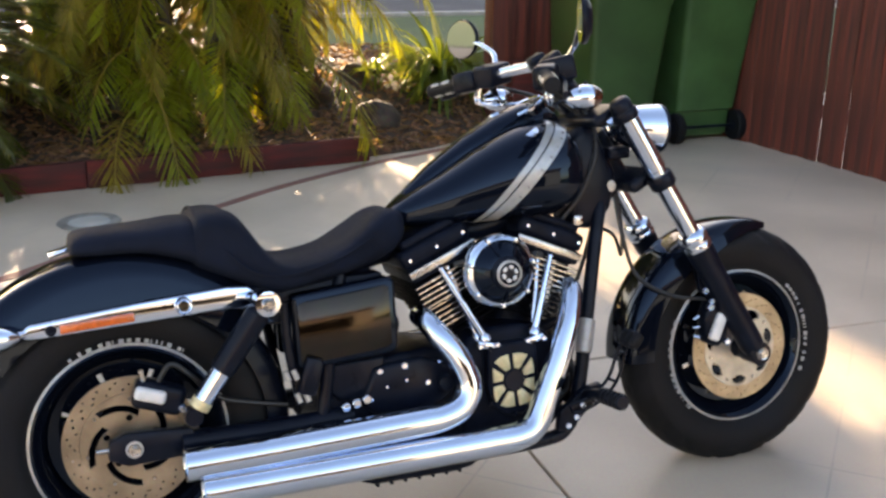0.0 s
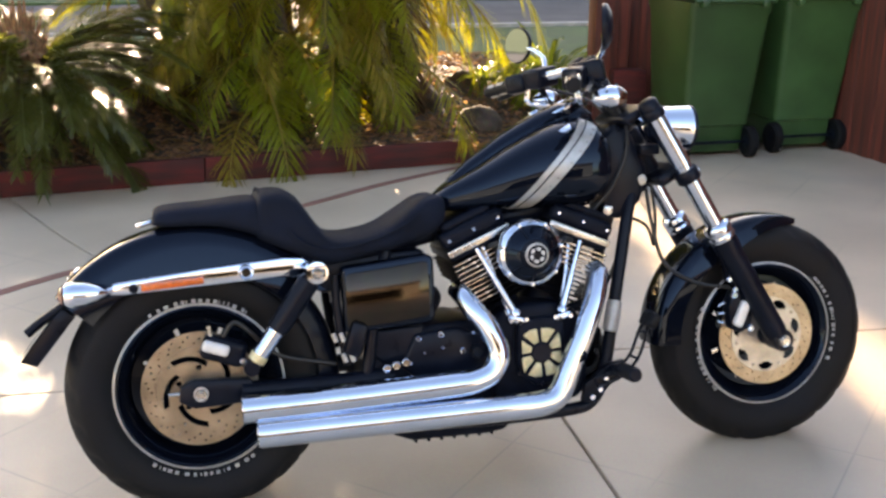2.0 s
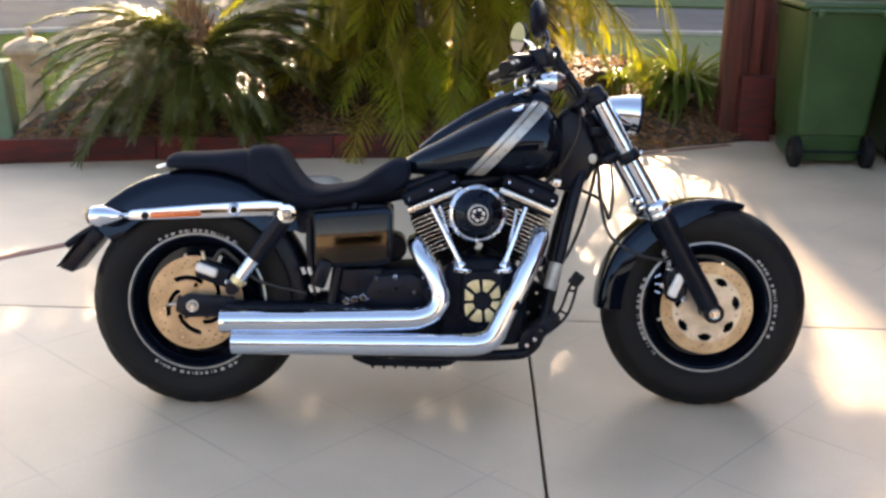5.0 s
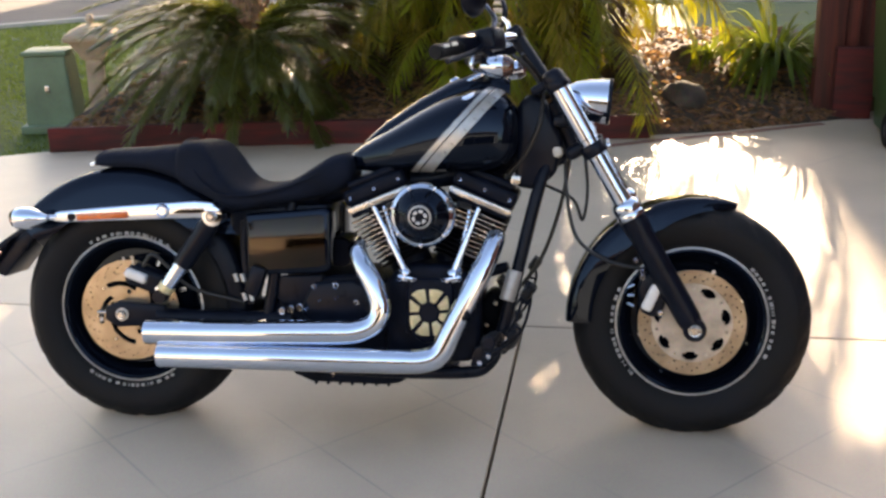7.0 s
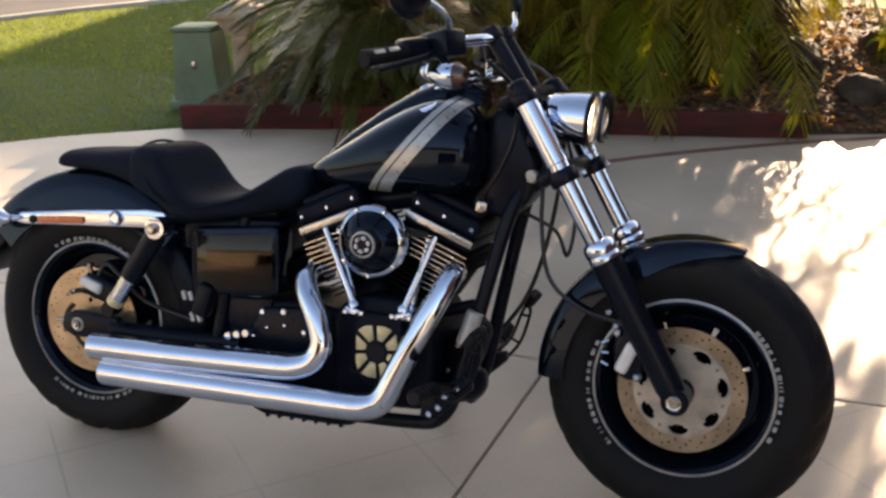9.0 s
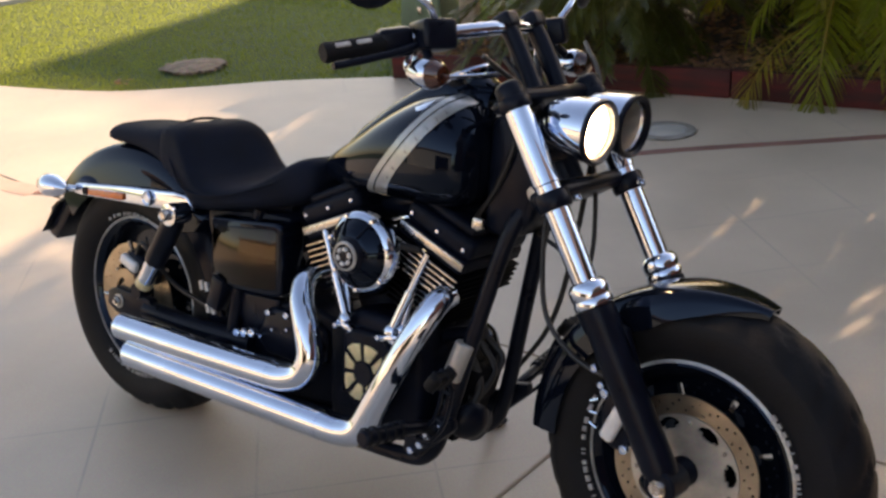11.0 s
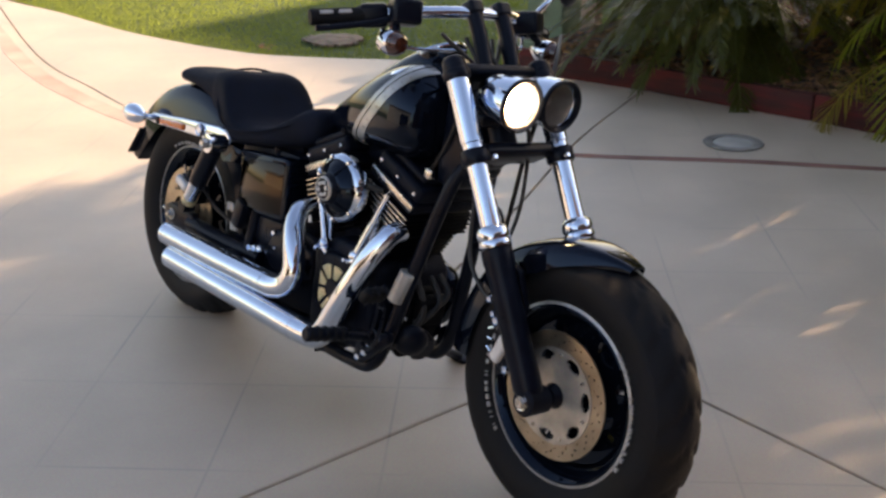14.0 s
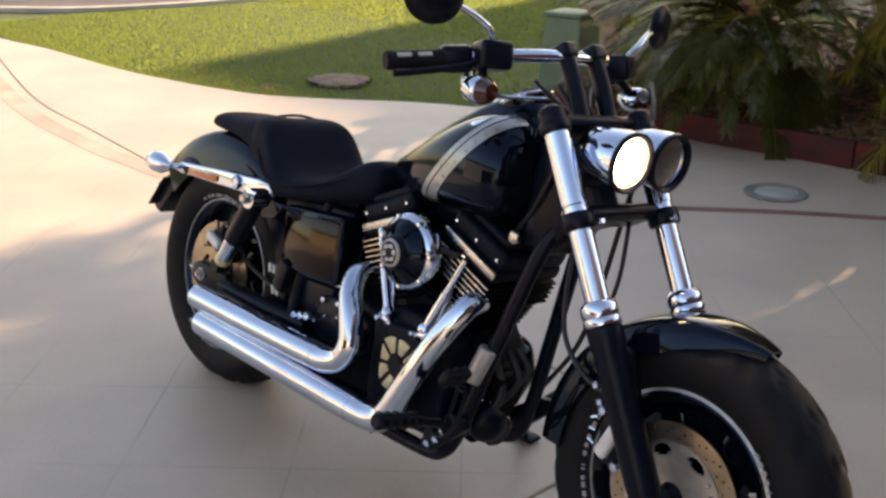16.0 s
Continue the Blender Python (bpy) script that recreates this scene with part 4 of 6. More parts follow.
paling_fence("fence_east", (4.02, 4.55), (5.35, -4.6), 1.85, 4, "red-brown stained timber paling fence along the driveway")
paling_fence("fence_north", (2.86, 4.74), (4.10, 4.66), 1.85, 6, "red-brown stained timber fence behind the bins")


def wheelie_bin(at, turn, body_mat, lid_mat, label):
    """A two-wheeled bin with its wheels and handle towards -y."""
    b = thing("wheelie_bin", pose(*at, 0, 0, turn), label, "bin", "wheelie bins")
    rings = []
    for z, w, d, y in ((0.03, 0.40, 0.47, 0.02), (0.05, 0.42, 0.49, 0.02), (0.20, 0.43, 0.51, 0.015), (0.21, 0.45, 0.55, 0.01), (0.90, 0.53, 0.66, -0.02), (0.93, 0.55, 0.69, -0.02), (0.99, 0.555, 0.70, -0.02)):
        ring = []
        for cx, cy, a0 in ((1, 1, 0), (-1, 1, 90), (-1, -1, 180), (1, -1, 270)):
            for k in range(5):
                a = radians(a0 + 22.5 * k)
                ring.append((cx * (w / 2 - 0.04) + 0.04 * math.cos(a), y + cy * (d / 2 - 0.04) + 0.04 * math.sin(a), z))
        rings.append(ring)
    part("body", loft(rings), body_mat, b)
    lid = block((0.60, 0.72, 0.05), (0, -0.01, 1.025), 0.02, seg=3)
    for v in lid.verts:
        if v.co.z > 1.03:
            v.co.z += 0.035 * (1 - (v.co.x / 0.3) ** 2)
    part("lid", lid, lid_mat, b)
    part("hinge_bar", rod((-0.27, -0.39, 1.0), (0.27, -0.39, 1.0), 0.016, 12), body_mat, b)
    for s in (-1, 1):
        part("handle_bracket", block((0.05, 0.09, 0.05), (s * 0.2, -0.37, 0.985), 0.01), body_mat, b)
        w = part("wheel", lathe([(0.03, -0.025), (0.085, -0.03), (0.10, -0.02), (0.10, 0.02), (0.085, 0.03), (0.03, 0.025)], 28, pose(s * 0.232, -0.27, 0.10, 0, 90, 0), closed=True), M_RUBBER, b)
        part("hub_cap", lathe([(0, -0.03), (0.04, -0.028), (0.045, 0), (0.04, 0.028), (0, 0.03)], 16, pose(s * 0.232, -0.27, 0.10, 0, 90, 0)), M_SATIN, w)
    part("axle", rod((-0.25, -0.27, 0.10), (0.25, -0.27, 0.10), 0.010, 10), M_SATIN, b)
    return b


wheelie_bin((3.19, 3.93, 0), 1, M_BIN, M_BIN, "dark green wheelie bin with a green lid against the fence")
wheelie_bin((3.86, 4.03, 0), 3, M_BIN_LIGHT, M_BIN_YELLOW, "lighter green wheelie bin with a yellow lid in the fence corner")

# ---- small things on the ground ----
drain = thing("drain_cover", pose(-0.03, 2.92, 0.0), "round grey pit cover set in the concrete", "drain cover")
part("rim", lathe([(0.10, 0.002), (0.145, 0.002), (0.15, 0.006), (0.145, 0.011), (0.105, 0.011), (0.10, 0.007)], 40, closed=True), M_DRAIN, drain)
part("lid", lathe([(0, 0.008), (0.08, 0.009), (0.098, 0.007), (0.099, 0.001)], 40), M_KERB, drain, "pale worn lid")
lawn_box = thing("lawn_access_cover", pose(-3.68, 2.94, -0.02, 0, 0, 8), "sandy concrete access cover sunk in the lawn", "access cover")
bm = lathe([(0, 0), (0.20, 0), (0.22, 0.015), (0.17, 0.024), (0, 0.028)], 9)
part("lid", bm, M_CLAY, lawn_box)
for i in range(22):
    a = rr.uniform(0, 6.28)
    part("clod", block((rr.uniform(0.03, 0.08), 0.03, 0.02), (0.22 * math.cos(a), 0.20 * math.sin(a), 0.004), 0.006), M_CLAY, lawn_box)
leaf = thing("fallen_leaf", pose(-3.66, 2.31, 0.0), "curled dry brown leaf at the lawn's edge", "leaf")
bm = bmesh.new()
for j in range(3):
    leaf_strip(bm, Vector((0, 0, 0.01)), Vector((math.cos(j * 1.3), math.sin(j * 1.3), 0.5)).normalized(), 0.13, 0.05, 0.4, Vector((0, 0, 0.3)))
part("blade", bm, M_DRY, leaf)
pillar = thing("utility_pillar", pose(-2.42, 4.0, -0.03, 0, 0, 12), "pale green steel utility pillar standing on the lawn", "utility pillar")
bm = loft([[(sx * w, sy * d, z) for sx, sy in ((-1, -1), (1, -1), (1, 1), (-1, 1))] for z, w, d in ((0, 0.17, 0.15), (0.3, 0.15, 0.135), (0.52, 0.135, 0.12))])
bmesh.ops.bevel(bm, geom=bm.edges[:], offset=0.008, segments=2, affect="EDGES")
part("body", bm, M_PILLAR, pillar)
part("cap", block((0.30, 0.27, 0.03), (0, 0, 0.535), 0.008), M_PILLAR, pillar)
part("plinth", block((0.40, 0.36, 0.06), (0, 0, 0.03), 0.01), M_PILLAR, pillar)
part("latch", block((0.03, 0.012, 0.05), (0.0, -0.142, 0.3), 0.004), M_STEEL, pillar)

# ---- unseen garage wall, added to close the place behind the walk ----
wall = thing("wall_south", pose(0, -9.2, 0), "added pale rendered house wall behind the view, with an open garage doorway", "wall", kind="structure")
part("wall_face", block((7.4, 0.25, 2.7), (-5.3, 0, 1.35), 0), M_RENDER, wall, smooth=False)
part("wall_face", block((2.2, 0.25, 2.7), (5.1, 0, 1.35), 0), M_RENDER, wall, smooth=False)
part("lintel", block((5.6, 0.25, 0.55), (1.2, 0, 2.425), 0), M_RENDER, wall, smooth=False)
part("eave", block((15.6, 0.9, 0.18), (-1.5, 0.2, 2.79), 0.01), M_ROOF, wall)
# invented garage interior that gives the bike something dark to reflect
garage = thing("wall_garage", pose(1.2, -12.3, 0), "brown interior of the added open garage, kept dim for the reflections", "wall", kind="structure")
part("back_wall", block((6.0, 0.15, 2.6), (0, -3.0, 1.3), 0), M_BRICK_WALL, garage, smooth=False)
for side in (-1, 1):
    part("side_wall", block((0.15, 5.8, 2.6), (side * 2.9, 0, 1.3), 0), M_BRICK_WALL, garage, smooth=False)
tagged(part("garage_ceiling", block((6.0, 6.2, 0.12), (1.2, -12.45, 2.67), 0), M_BRICK_WALL, smooth=False), "dark ceiling of the added garage", "ceiling", kind="structure")
tagged(part("garage_floor", block((6.0, 6.4, 0.08), (1.2, -12.3, -0.043), 0), M_ROLLER, smooth=False), "dull brown floor of the added garage", "floor", kind="structure")

# ---- houses added out of view; the roofs across the street shade lawn and driveway ----
def hip_house(at, half_x, ridge, label, top=8.5):
    """A stucco house under a hipped roof; its ridge runs along x."""
    h = thing("house", pose(*at), label, "house", "houses round about")
    part("wall", block((2 * half_x - 1, 8.0, 4.6), (0, 0, 2.3), 0), M_BRICK_WALL, h, smooth=False)
    bm = bmesh.new()
    lo = [bm.verts.new(p) for p in ((-half_x, -4.6, 4.5), (half_x, -4.6, 4.5), (half_x, 4.6, 4.5), (-half_x, 4.6, 4.5))]
    r1, r2 = bm.verts.new((ridge[0], 0, top)), bm.verts.new((ridge[1], 0, top))
    for f in ((lo[0], lo[1], r2, r1), (lo[1], lo[2], r2), (lo[2], lo[3], r1, r2), (lo[3], lo[0], r1), (lo[3], lo[2], lo[1], lo[0])):
        bm.faces.new(f)
    part("roof", bm, M_ROOF, h, smooth=False)
    for k in range(4):
        x = (half_x - 0.5) * (-0.65 + 0.43 * k)
        w = part("window", block((0.8, 0.08, 1.1), (x, -4.02, 1.6), 0.01), M_KERB, h)
        part("pane", block((0.7, 0.03, 0.98), (x, -4.07, 1.6), 0), M_MIRROR, w)


hip_house((-3.4, 30.0, 0), 4.0, (-2.23, 2.5), "added tan stucco house across the street, mostly out of view, whose hipped tile roof shades the lawn")
hip_house((9.6, 30.0, 0), 7.9, (-7.9, 3.0), "second added tan stucco house across the street, mostly out of view, whose gabled tile roof blocks sun", 9.2)


# invented neighbour east of the fence, never in view
hip_house((11.6, -1.0, 0), 4.6, (-1.5, 1.5), "added tan stucco house, out of view beyond the paling fence")


# ---- motorcycle: x forward, y to its left, z up; it leans on its side stand ----
bike = thing("motorcycle", Matrix.Translation((0, -0.04, 0.005)) @ Matrix.Rotation(radians(2.5), 4, "Z") @ Matrix.Rotation(radians(-11), 4, "X"),
             "black and chrome cruiser motorcycle leaning on its side stand", "motorcycle")
RAKE, STEER = radians(30), radians(-1.2)
AXLE_R, AXLE_F = Vector((-0.004, 0, 0.325)), Vector((1.640, 0, 0.322))
axis_dir = Vector((-math.sin(RAKE), 0, math.cos(RAKE)))
axis_at = Vector((1.283, 0, 0.85))
TURNED = Matrix.Translation(axis_at) @ Matrix.Rotation(STEER, 4, axis_dir) @ Matrix.Translation(-axis_at)


def fork_x(z):
    return AXLE_F.x - (z - AXLE_F.z) * math.tan(RAKE)


def bpart(name, bm, mat, label="", parent=None, smooth=True):
    return part(name, bm, mat, parent or bike, label, smooth)


def fpart(name, bm, mat, label="", parent=None, smooth=True):
    """A part of the steered front end."""
    bmesh.ops.transform(bm, matrix=TURNED, verts=bm.verts)
    return part(name, bm, mat, parent or bike, label, smooth)


def bolt(at, r=0.009, h=0.008, way=(0, -1, 0)):
    p = Vector(at)
    return lathe([(0, h), (r * 0.55, h), (r * 0.6, h * 0.7), (r * 0.9, h), (r, h * 0.7), (r, 0)], 12, along(p, p + Vector(way)))


# ---- wheels ----
def tyre(radius, half, rim, centre, tread):
    """A balloon tyre with a grooved tread, about the y axis."""
    seg = 176
    prof = [(rim, -half * 0.62), (rim + 0.012, -half * 0.78), (rim + 0.035, -half * 0.95), ((rim + radius) / 2, -half), (radius - 0.045, -half * 0.97)]
    steps = 22
    for k in range(steps + 1):
        u = -1 + 2 * k / steps
        prof.append((radius - 0.040 * abs(u) ** 2.6, half * 0.93 * u))
    prof += [(r, -h) for r, h in reversed(prof[:5])]
    bm = lathe(prof, seg, None, closed=True)
    for v in bm.verts:
        r = math.hypot(v.co.x, v.co.y)
        u = v.co.z / (half * 0.93)
        if r > radius - 0.042 and abs(u) < 0.98:
            a = math.atan2(v.co.y, v.co.x) / (2 * math.pi) * seg
            block_n = (a + tread * abs(u) * 7) % 8
            groove = block_n < 2.2 and abs(u) > 0.16
            groove |= abs(abs(u) - 0.14) < 0.035
            if groove:
                k = (r - 0.005) / r
                v.co.x, v.co.y = v.co.x * k, v.co.y * k
    bmesh.ops.transform(bm, matrix=Matrix.Translation(centre) @ Matrix.Rotation(radians(90), 4, "X"), verts=bm.verts)
    return bm


def wheel(name, centre, radius, half, rim, front, label):
    put = fpart if front else bpart
    turn = Matrix.Translation(centre) @ Matrix.Rotation(radians(90), 4, "X")
    hw = half * 0.66
    # barrel with rolled lips, open to both sides
    prof = [(rim - 0.004, hw + 0.008), (rim + 0.006, hw + 0.004), (rim + 0.004, hw - 0.006), (rim - 0.022, hw - 0.014), (rim - 0.030, 0.012), (rim - 0.030, -0.012),
            (rim - 0.022, -hw + 0.014), (rim + 0.004, -hw + 0.006), (rim + 0.006, -hw - 0.004), (rim - 0.004, -hw - 0.008),
            (rim - 0.014, -hw), (rim - 0.038, -0.016), (rim - 0.038, 0.016), (rim - 0.014, hw)]
    w = put(name, lathe(prof, 72, turn, closed=True), M_PAINT, label)
    put("tyre", tyre(radius, half, rim, centre, 1 if front else -1), M_RUBBER, "black tyre with worn tread", w)
    # slotted disc web
    def web(k, i):
        return not (k == 3 and i % 10 == 4)
    put("web", polar_plate((0.035, 0.07, 0.105, 0.13, 0.155, rim - 0.03), 80, web, 0.014, turn @ Matrix.Translation((0, 0, -0.007))), M_PAINT, "gloss black slotted web", w)
    put("hub", lathe([(0, -0.085), (0.02, -0.085), (0.03, -0.07), (0.036, -0.03), (0.042, 0), (0.036, 0.03), (0.03, 0.07), (0.02, 0.085), (0, 0.085)], 32, turn), M_SATIN, "", w)
    # pinstripe on the rim lip
    for s in (-1, 1):
        put("rim_stripe", lathe([(rim + 0.002, s * (hw + 0.0085)), (rim + 0.0075, s * (hw + 0.006)), (rim + 0.0085, s * (hw + 0.003)), (rim + 0.001, s * (hw + 0.006))], 72, turn, closed=True), M_ALLOY, "thin silver rim edge", w)
    # brake disc on the right-hand side: drilled ring on a paler carrier
    side = 0.062 if front else 0.080

    na = 182
    r_ring = [0.113 + 0.0026 * k for k in range(14)] + [0.150]
    r_core = [0.024, 0.040] + [0.046 + 0.0017 * k for k in range(40)]

    def cell(radii, k, i, n):
        return (radii[k] + radii[k + 1]) / 2, 2 * math.pi * (i + 0.5) / n

    def ring(k, i):
        r, a = cell(r_ring, k, i, na)
        for row, rc in enumerate((0.122, 0.131, 0.140)):
            step = 2 * math.pi / 21
            off = (a + row * step / 3) % step - step / 2
            if (off * r) ** 2 + (r - rc) ** 2 < 0.0027 ** 2:
                return False
        return True

    def carrier(k, i):
        r, a = cell(r_core, k, i, 300)
        if front:
            step = 2 * math.pi / 7
            off = ((a + 0.25) % step - step / 2) * r
            return not ((off / 0.023) ** 2 + ((r - 0.095) / 0.0125) ** 2 < 1 and (r > 0.090 or abs(off) < 0.013))
        step = 2 * math.pi / 5
        f = (a % step) / step
        hole = (((a + 0.3) % step - step / 2) * r) ** 2 + (r - 0.056) ** 2 < 0.0075 ** 2
        return not (hole or (f < 0.86 and abs(r - (0.066 + 0.036 * f)) < 0.0080))
    d = put("brake_disc", polar_plate(r_ring, na, ring, 0.005, turn @ Matrix.Translation((0, 0, side))), M_DISC, "tan-tinted drilled brake disc", w)
    put("disc_carrier", polar_plate(r_core, 300, carrier, 0.006, turn @ Matrix.Translation((0, 0, side + 0.001))), M_CARRIER if front else M_DISC, "pale disc carrier with cut-outs", w)
    for k in range(7):
        a = 2 * math.pi * k / 7 - 0.25
        put("disc_bolt", lathe([(0, 0.010), (0.0035, 0.010), (0.0045, 0.007), (0.0045, 0)], 10, turn @ Matrix.Translation((0.099 * math.cos(a), 0.099 * math.sin(a), side + 0.004))), M_STEEL, "", d)
    # raised white marks on the sidewall
    band = rim + 0.016
    at = -half * 0.93
    rnd = random.Random(len(name))
    for centre_a in (radians(90), radians(-90)) if not front else (radians(10), radians(190)):
        a = centre_a - radians(34)
        while a < centre_a + radians(34):
            wd = rnd.choice((0.003, 0.008, 0.010, 0.012))
            m = Matrix.Translation(centre) @ Matrix.Rotation(-a, 4, "Y") @ Matrix.Translation((band, 0, 0))
            put("sidewall_mark", block((rnd.uniform(0.008, 0.0105), 0.005, wd), (0, 0, 0), 0.0005, m @ Matrix.Translation((0, -half * 0.90, 0)), 1), M_WHITE, "", w, False)
            a += (wd + rnd.choice((0.006, 0.007, 0.009, 0.016))) / band
    return w


wheel("rear_wheel", AXLE_R, 0.343, 0.092, 0.214, False, "black slotted rear wheel with a fat tyre")
wheel("front_wheel", AXLE_F, 0.335, 0.074, 0.207, True, "black slotted front wheel with a balloon tyre")

# ---- rear end ----
def fender(centre, radius, half, a0, a1, skirt, n=40, tip=0.75, tip_len=0.2):
    """An arched mudguard with rolled sides, from angle a0 to a1."""
    sec = []
    for k in range(17):
        u = -1 + 2 * k / 16
        drop = skirt * max(0, abs(u) - 0.72) / 0.28 if abs(u) > 0.72 else 0
        sec.append((half * math.sin(u * 1.25) / math.sin(1.25), -0.03 * abs(u) ** 3 - drop * abs(u) ** 2))
    bm = bmesh.new()
    rows = []
    for i in range(n + 1):
        t = i / n
        a = a0 + (a1 - a0) * t
        u = min(1, t / tip_len)
        pinch = tip + (1 - tip) * math.sin(u * math.pi / 2)
        deep = 0.25 + 0.75 * u
        rows.append([bm.verts.new((centre.x + (radius + dr * deep) * math.cos(a), y * pinch, centre.z + (radius + dr * deep) * math.sin(a))) for y, dr in sec])
    for p, q in zip(rows, rows[1:]):
        for j in range(16):
            bm.faces.new((p[j], q[j], q[j + 1], p[j + 1]))
    bmesh.ops.recalc_face_normals(bm, faces=bm.faces)
    bmesh.ops.solidify(bm, geom=bm.faces[:], thickness=0.004)
    return bm


bm = fender(Vector((0.0, 0, 0.30)), 0.452, 0.108, radians(38), radians(140), 0.088, 40, 0.9, 0.1)
bpart("rear_fender", bm, M_PAINT, "gloss black rear fender")
bm = fender(Vector((0.0, 0, 0.325)), 0.366, 0.088, radians(-12), radians(62), 0.03, 24, 1.0, 0.1)
bpart("inner_fender", bm, M_SATIN, "black inner mudguard ahead of the rear wheel")
pl = bpart("plate_holder", plate([(-0.33, 0.56), (-0.36, 0.53), (-0.44, 0.43), (-0.40, 0.415), (-0.30, 0.535)], -0.07, 0.07, 0.004), M_SATIN, "black number plate carrier")
bpart("number_plate", plate([(-0.365, 0.535), (-0.362, 0.538), (-0.442, 0.436), (-0.445, 0.433)], -0.09, 0.09, 0.0005), M_SATIN, "", pl)
bpart("carrier_arm", tube([(-0.30, -0.05, 0.58), (-0.38, -0.055, 0.53), (-0.42, -0.06, 0.50)], 0.012, 10), M_SATIN, "", pl)
for s in (-1, 1):
    strut = bpart("fender_strut", plate([(-0.215, 0.602), (-0.195, 0.622), (0.02, 0.643), (0.225, 0.658), (0.275, 0.655), (0.298, 0.632), (0.285, 0.610), (0.255, 0.604), (0.22, 0.607), (-0.175, 0.590), (-0.205, 0.592)], s * 0.118, s * 0.136, 0.006, 3), M_CHROME, "polished chrome fender strut cover")
    bpart("reflector", block((0.155, 0.008, 0.019), (0, 0, 0), 0.003, pose(-0.055, s * 0.139, 0.611, 0, -3.2, 0)), M_ORANGE, "amber reflector strip", strut)
    bpart("cover_bolt", bolt((0.128, s * 0.135, 0.628), 0.020, 0.012, (0, s, 0)), M_CHROME, "", strut)
    bpart("plug", bolt((-0.150, s * 0.135, 0.606), 0.012, 0.006, (0, s, 0)), M_SATIN, "", strut)
    sig = bpart("rear_signal", lathe([(0, 0), (0.022, 0.002), (0.031, 0.012), (0.033, 0.03), (0.031, 0.055), (0.022, 0.08), (0.010, 0.104), (0, 0.112)], 28, along((-0.318, s * 0.155, 0.604), (0.0, s * 0.155, 0.604))), M_CHROME, "chrome bullet turn signal")
    bpart("signal_lens", lathe([(0, -0.008), (0.018, -0.005), (0.026, 0.003)], 24, along((-0.320, s * 0.155, 0.604), (0.0, s * 0.155, 0.604))), M_LENS_RED, "", sig)
    bpart("signal_stem", rod((-0.25, s * 0.155, 0.604), (-0.19, s * 0.122, 0.604), 0.009), M_CHROME, "", sig)
    # shock absorber
    top, low = Vector((0.300, s * 0.185, 0.622)), Vector((0.125, s * 0.165, 0.385))
    d = low - top
    shock = bpart("shock_absorber", lathe([(0.020, 0.02), (0.028, 0.03), (0.0285, 0.16), (0.027, 0.178), (0.020, 0.18)], 28, along(top, low), closed=True), M_SATIN, "black and chrome rear shock absorber")
    bpart("top_eye", lathe([(0, -0.034), (0.018, -0.034), (0.026, -0.026), (0.028, 0), (0.028, 0.03), (0, 0.034)], 24, along(top, top + Vector((0, -s * -1, 0)))), M_CHROME, "chrome top mount", shock)
    bpart("top_nut", bolt(top + Vector((0, s * 0.034, 0)), 0.015, 0.014, (0, s, 0)), M_STEEL, "", shock)
    bpart("lower_body", rod(top + d * 0.60, top + d * 0.88, 0.024, 24, 0.022, 0.003), M_CHROME, "chrome lower shock body", shock)
    bpart("adjuster_ring", rod(top + d * 0.86, top + d * 0.93, 0.0235, 24), M_GOLD, "brass-yellow adjuster ring", shock)
    bpart("lower_eye", lathe([(0, -0.02), (0.02, -0.02), (0.022, 0), (0.02, 0.02), (0, 0.02)], 20, along(low, low + Vector((0, 1, 0)))), M_SATIN, "", shock)
    # swingarm
    arm = bpart("swingarm", tube([(0.50, s * 0.115, 0.315), (0.30, s * 0.125, 0.312), (0.10, s * 0.128, 0.318)], 0.026, 14), M_SATIN, "black swingarm")
    bpart("axle_plate", plate([(-0.06, 0.305), (-0.055, 0.345), (-0.02, 0.36), (0.12, 0.352), (0.14, 0.325), (0.12, 0.29), (-0.02, 0.285)], s * 0.112, s * 0.142, 0.006), M_SATIN, "", arm)
    bpart("axle_nut", lathe([(0, 0.020), (0.007, 0.020), (0.008, 0.012), (0.013, 0.013), (0.015, 0.010), (0.016, 0)], 6, along((-0.004, s * 0.141, 0.323), (-0.004, s, 0.323))), M_STEEL, "steel axle nut", arm)
    bpart("axle_washer", rod((-0.004, s * 0.141, 0.323), (-0.004, s * 0.146, 0.323), 0.019, 24), M_ALLOY, "", arm)
    bpart("adjuster_bolt", rod((-0.085, s * 0.127, 0.325), (-0.05, s * 0.127, 0.325), 0.006, 10), M_STEEL, "", arm)

cal = bpart("rear_caliper", block((0.115, 0.055, 0.066), (0, 0, 0), 0.016, pose(0.060, -0.105, 0.425, 0, 20, 0), 3), M_SATIN, "black rear brake caliper")
bpart("caliper_badge", block((0.070, 0.022, 0.030), (0, 0, 0), 0.0140, pose(0.040, -0.137, 0.437, 0, 20, 0), 5), M_BADGE, "silver oval caliper face", cal)
bpart("brake_hose", tube([(0.06, -0.13, 0.465), (0.09, -0.135, 0.50), (0.13, -0.13, 0.47), (0.20, -0.11, 0.40), (0.35, -0.10, 0.36)], 0.006, 8), M_RUBBER_CABLE, "", cal)
bpart("bleed_nipple", rod((0.03, -0.12, 0.465), (0.025, -0.125, 0.495), 0.006, 8), M_STEEL, "", cal)
bpart("caliper_bolt", bolt((0.105, -0.134, 0.40), 0.009, 0.01), M_CHROME, "", cal)

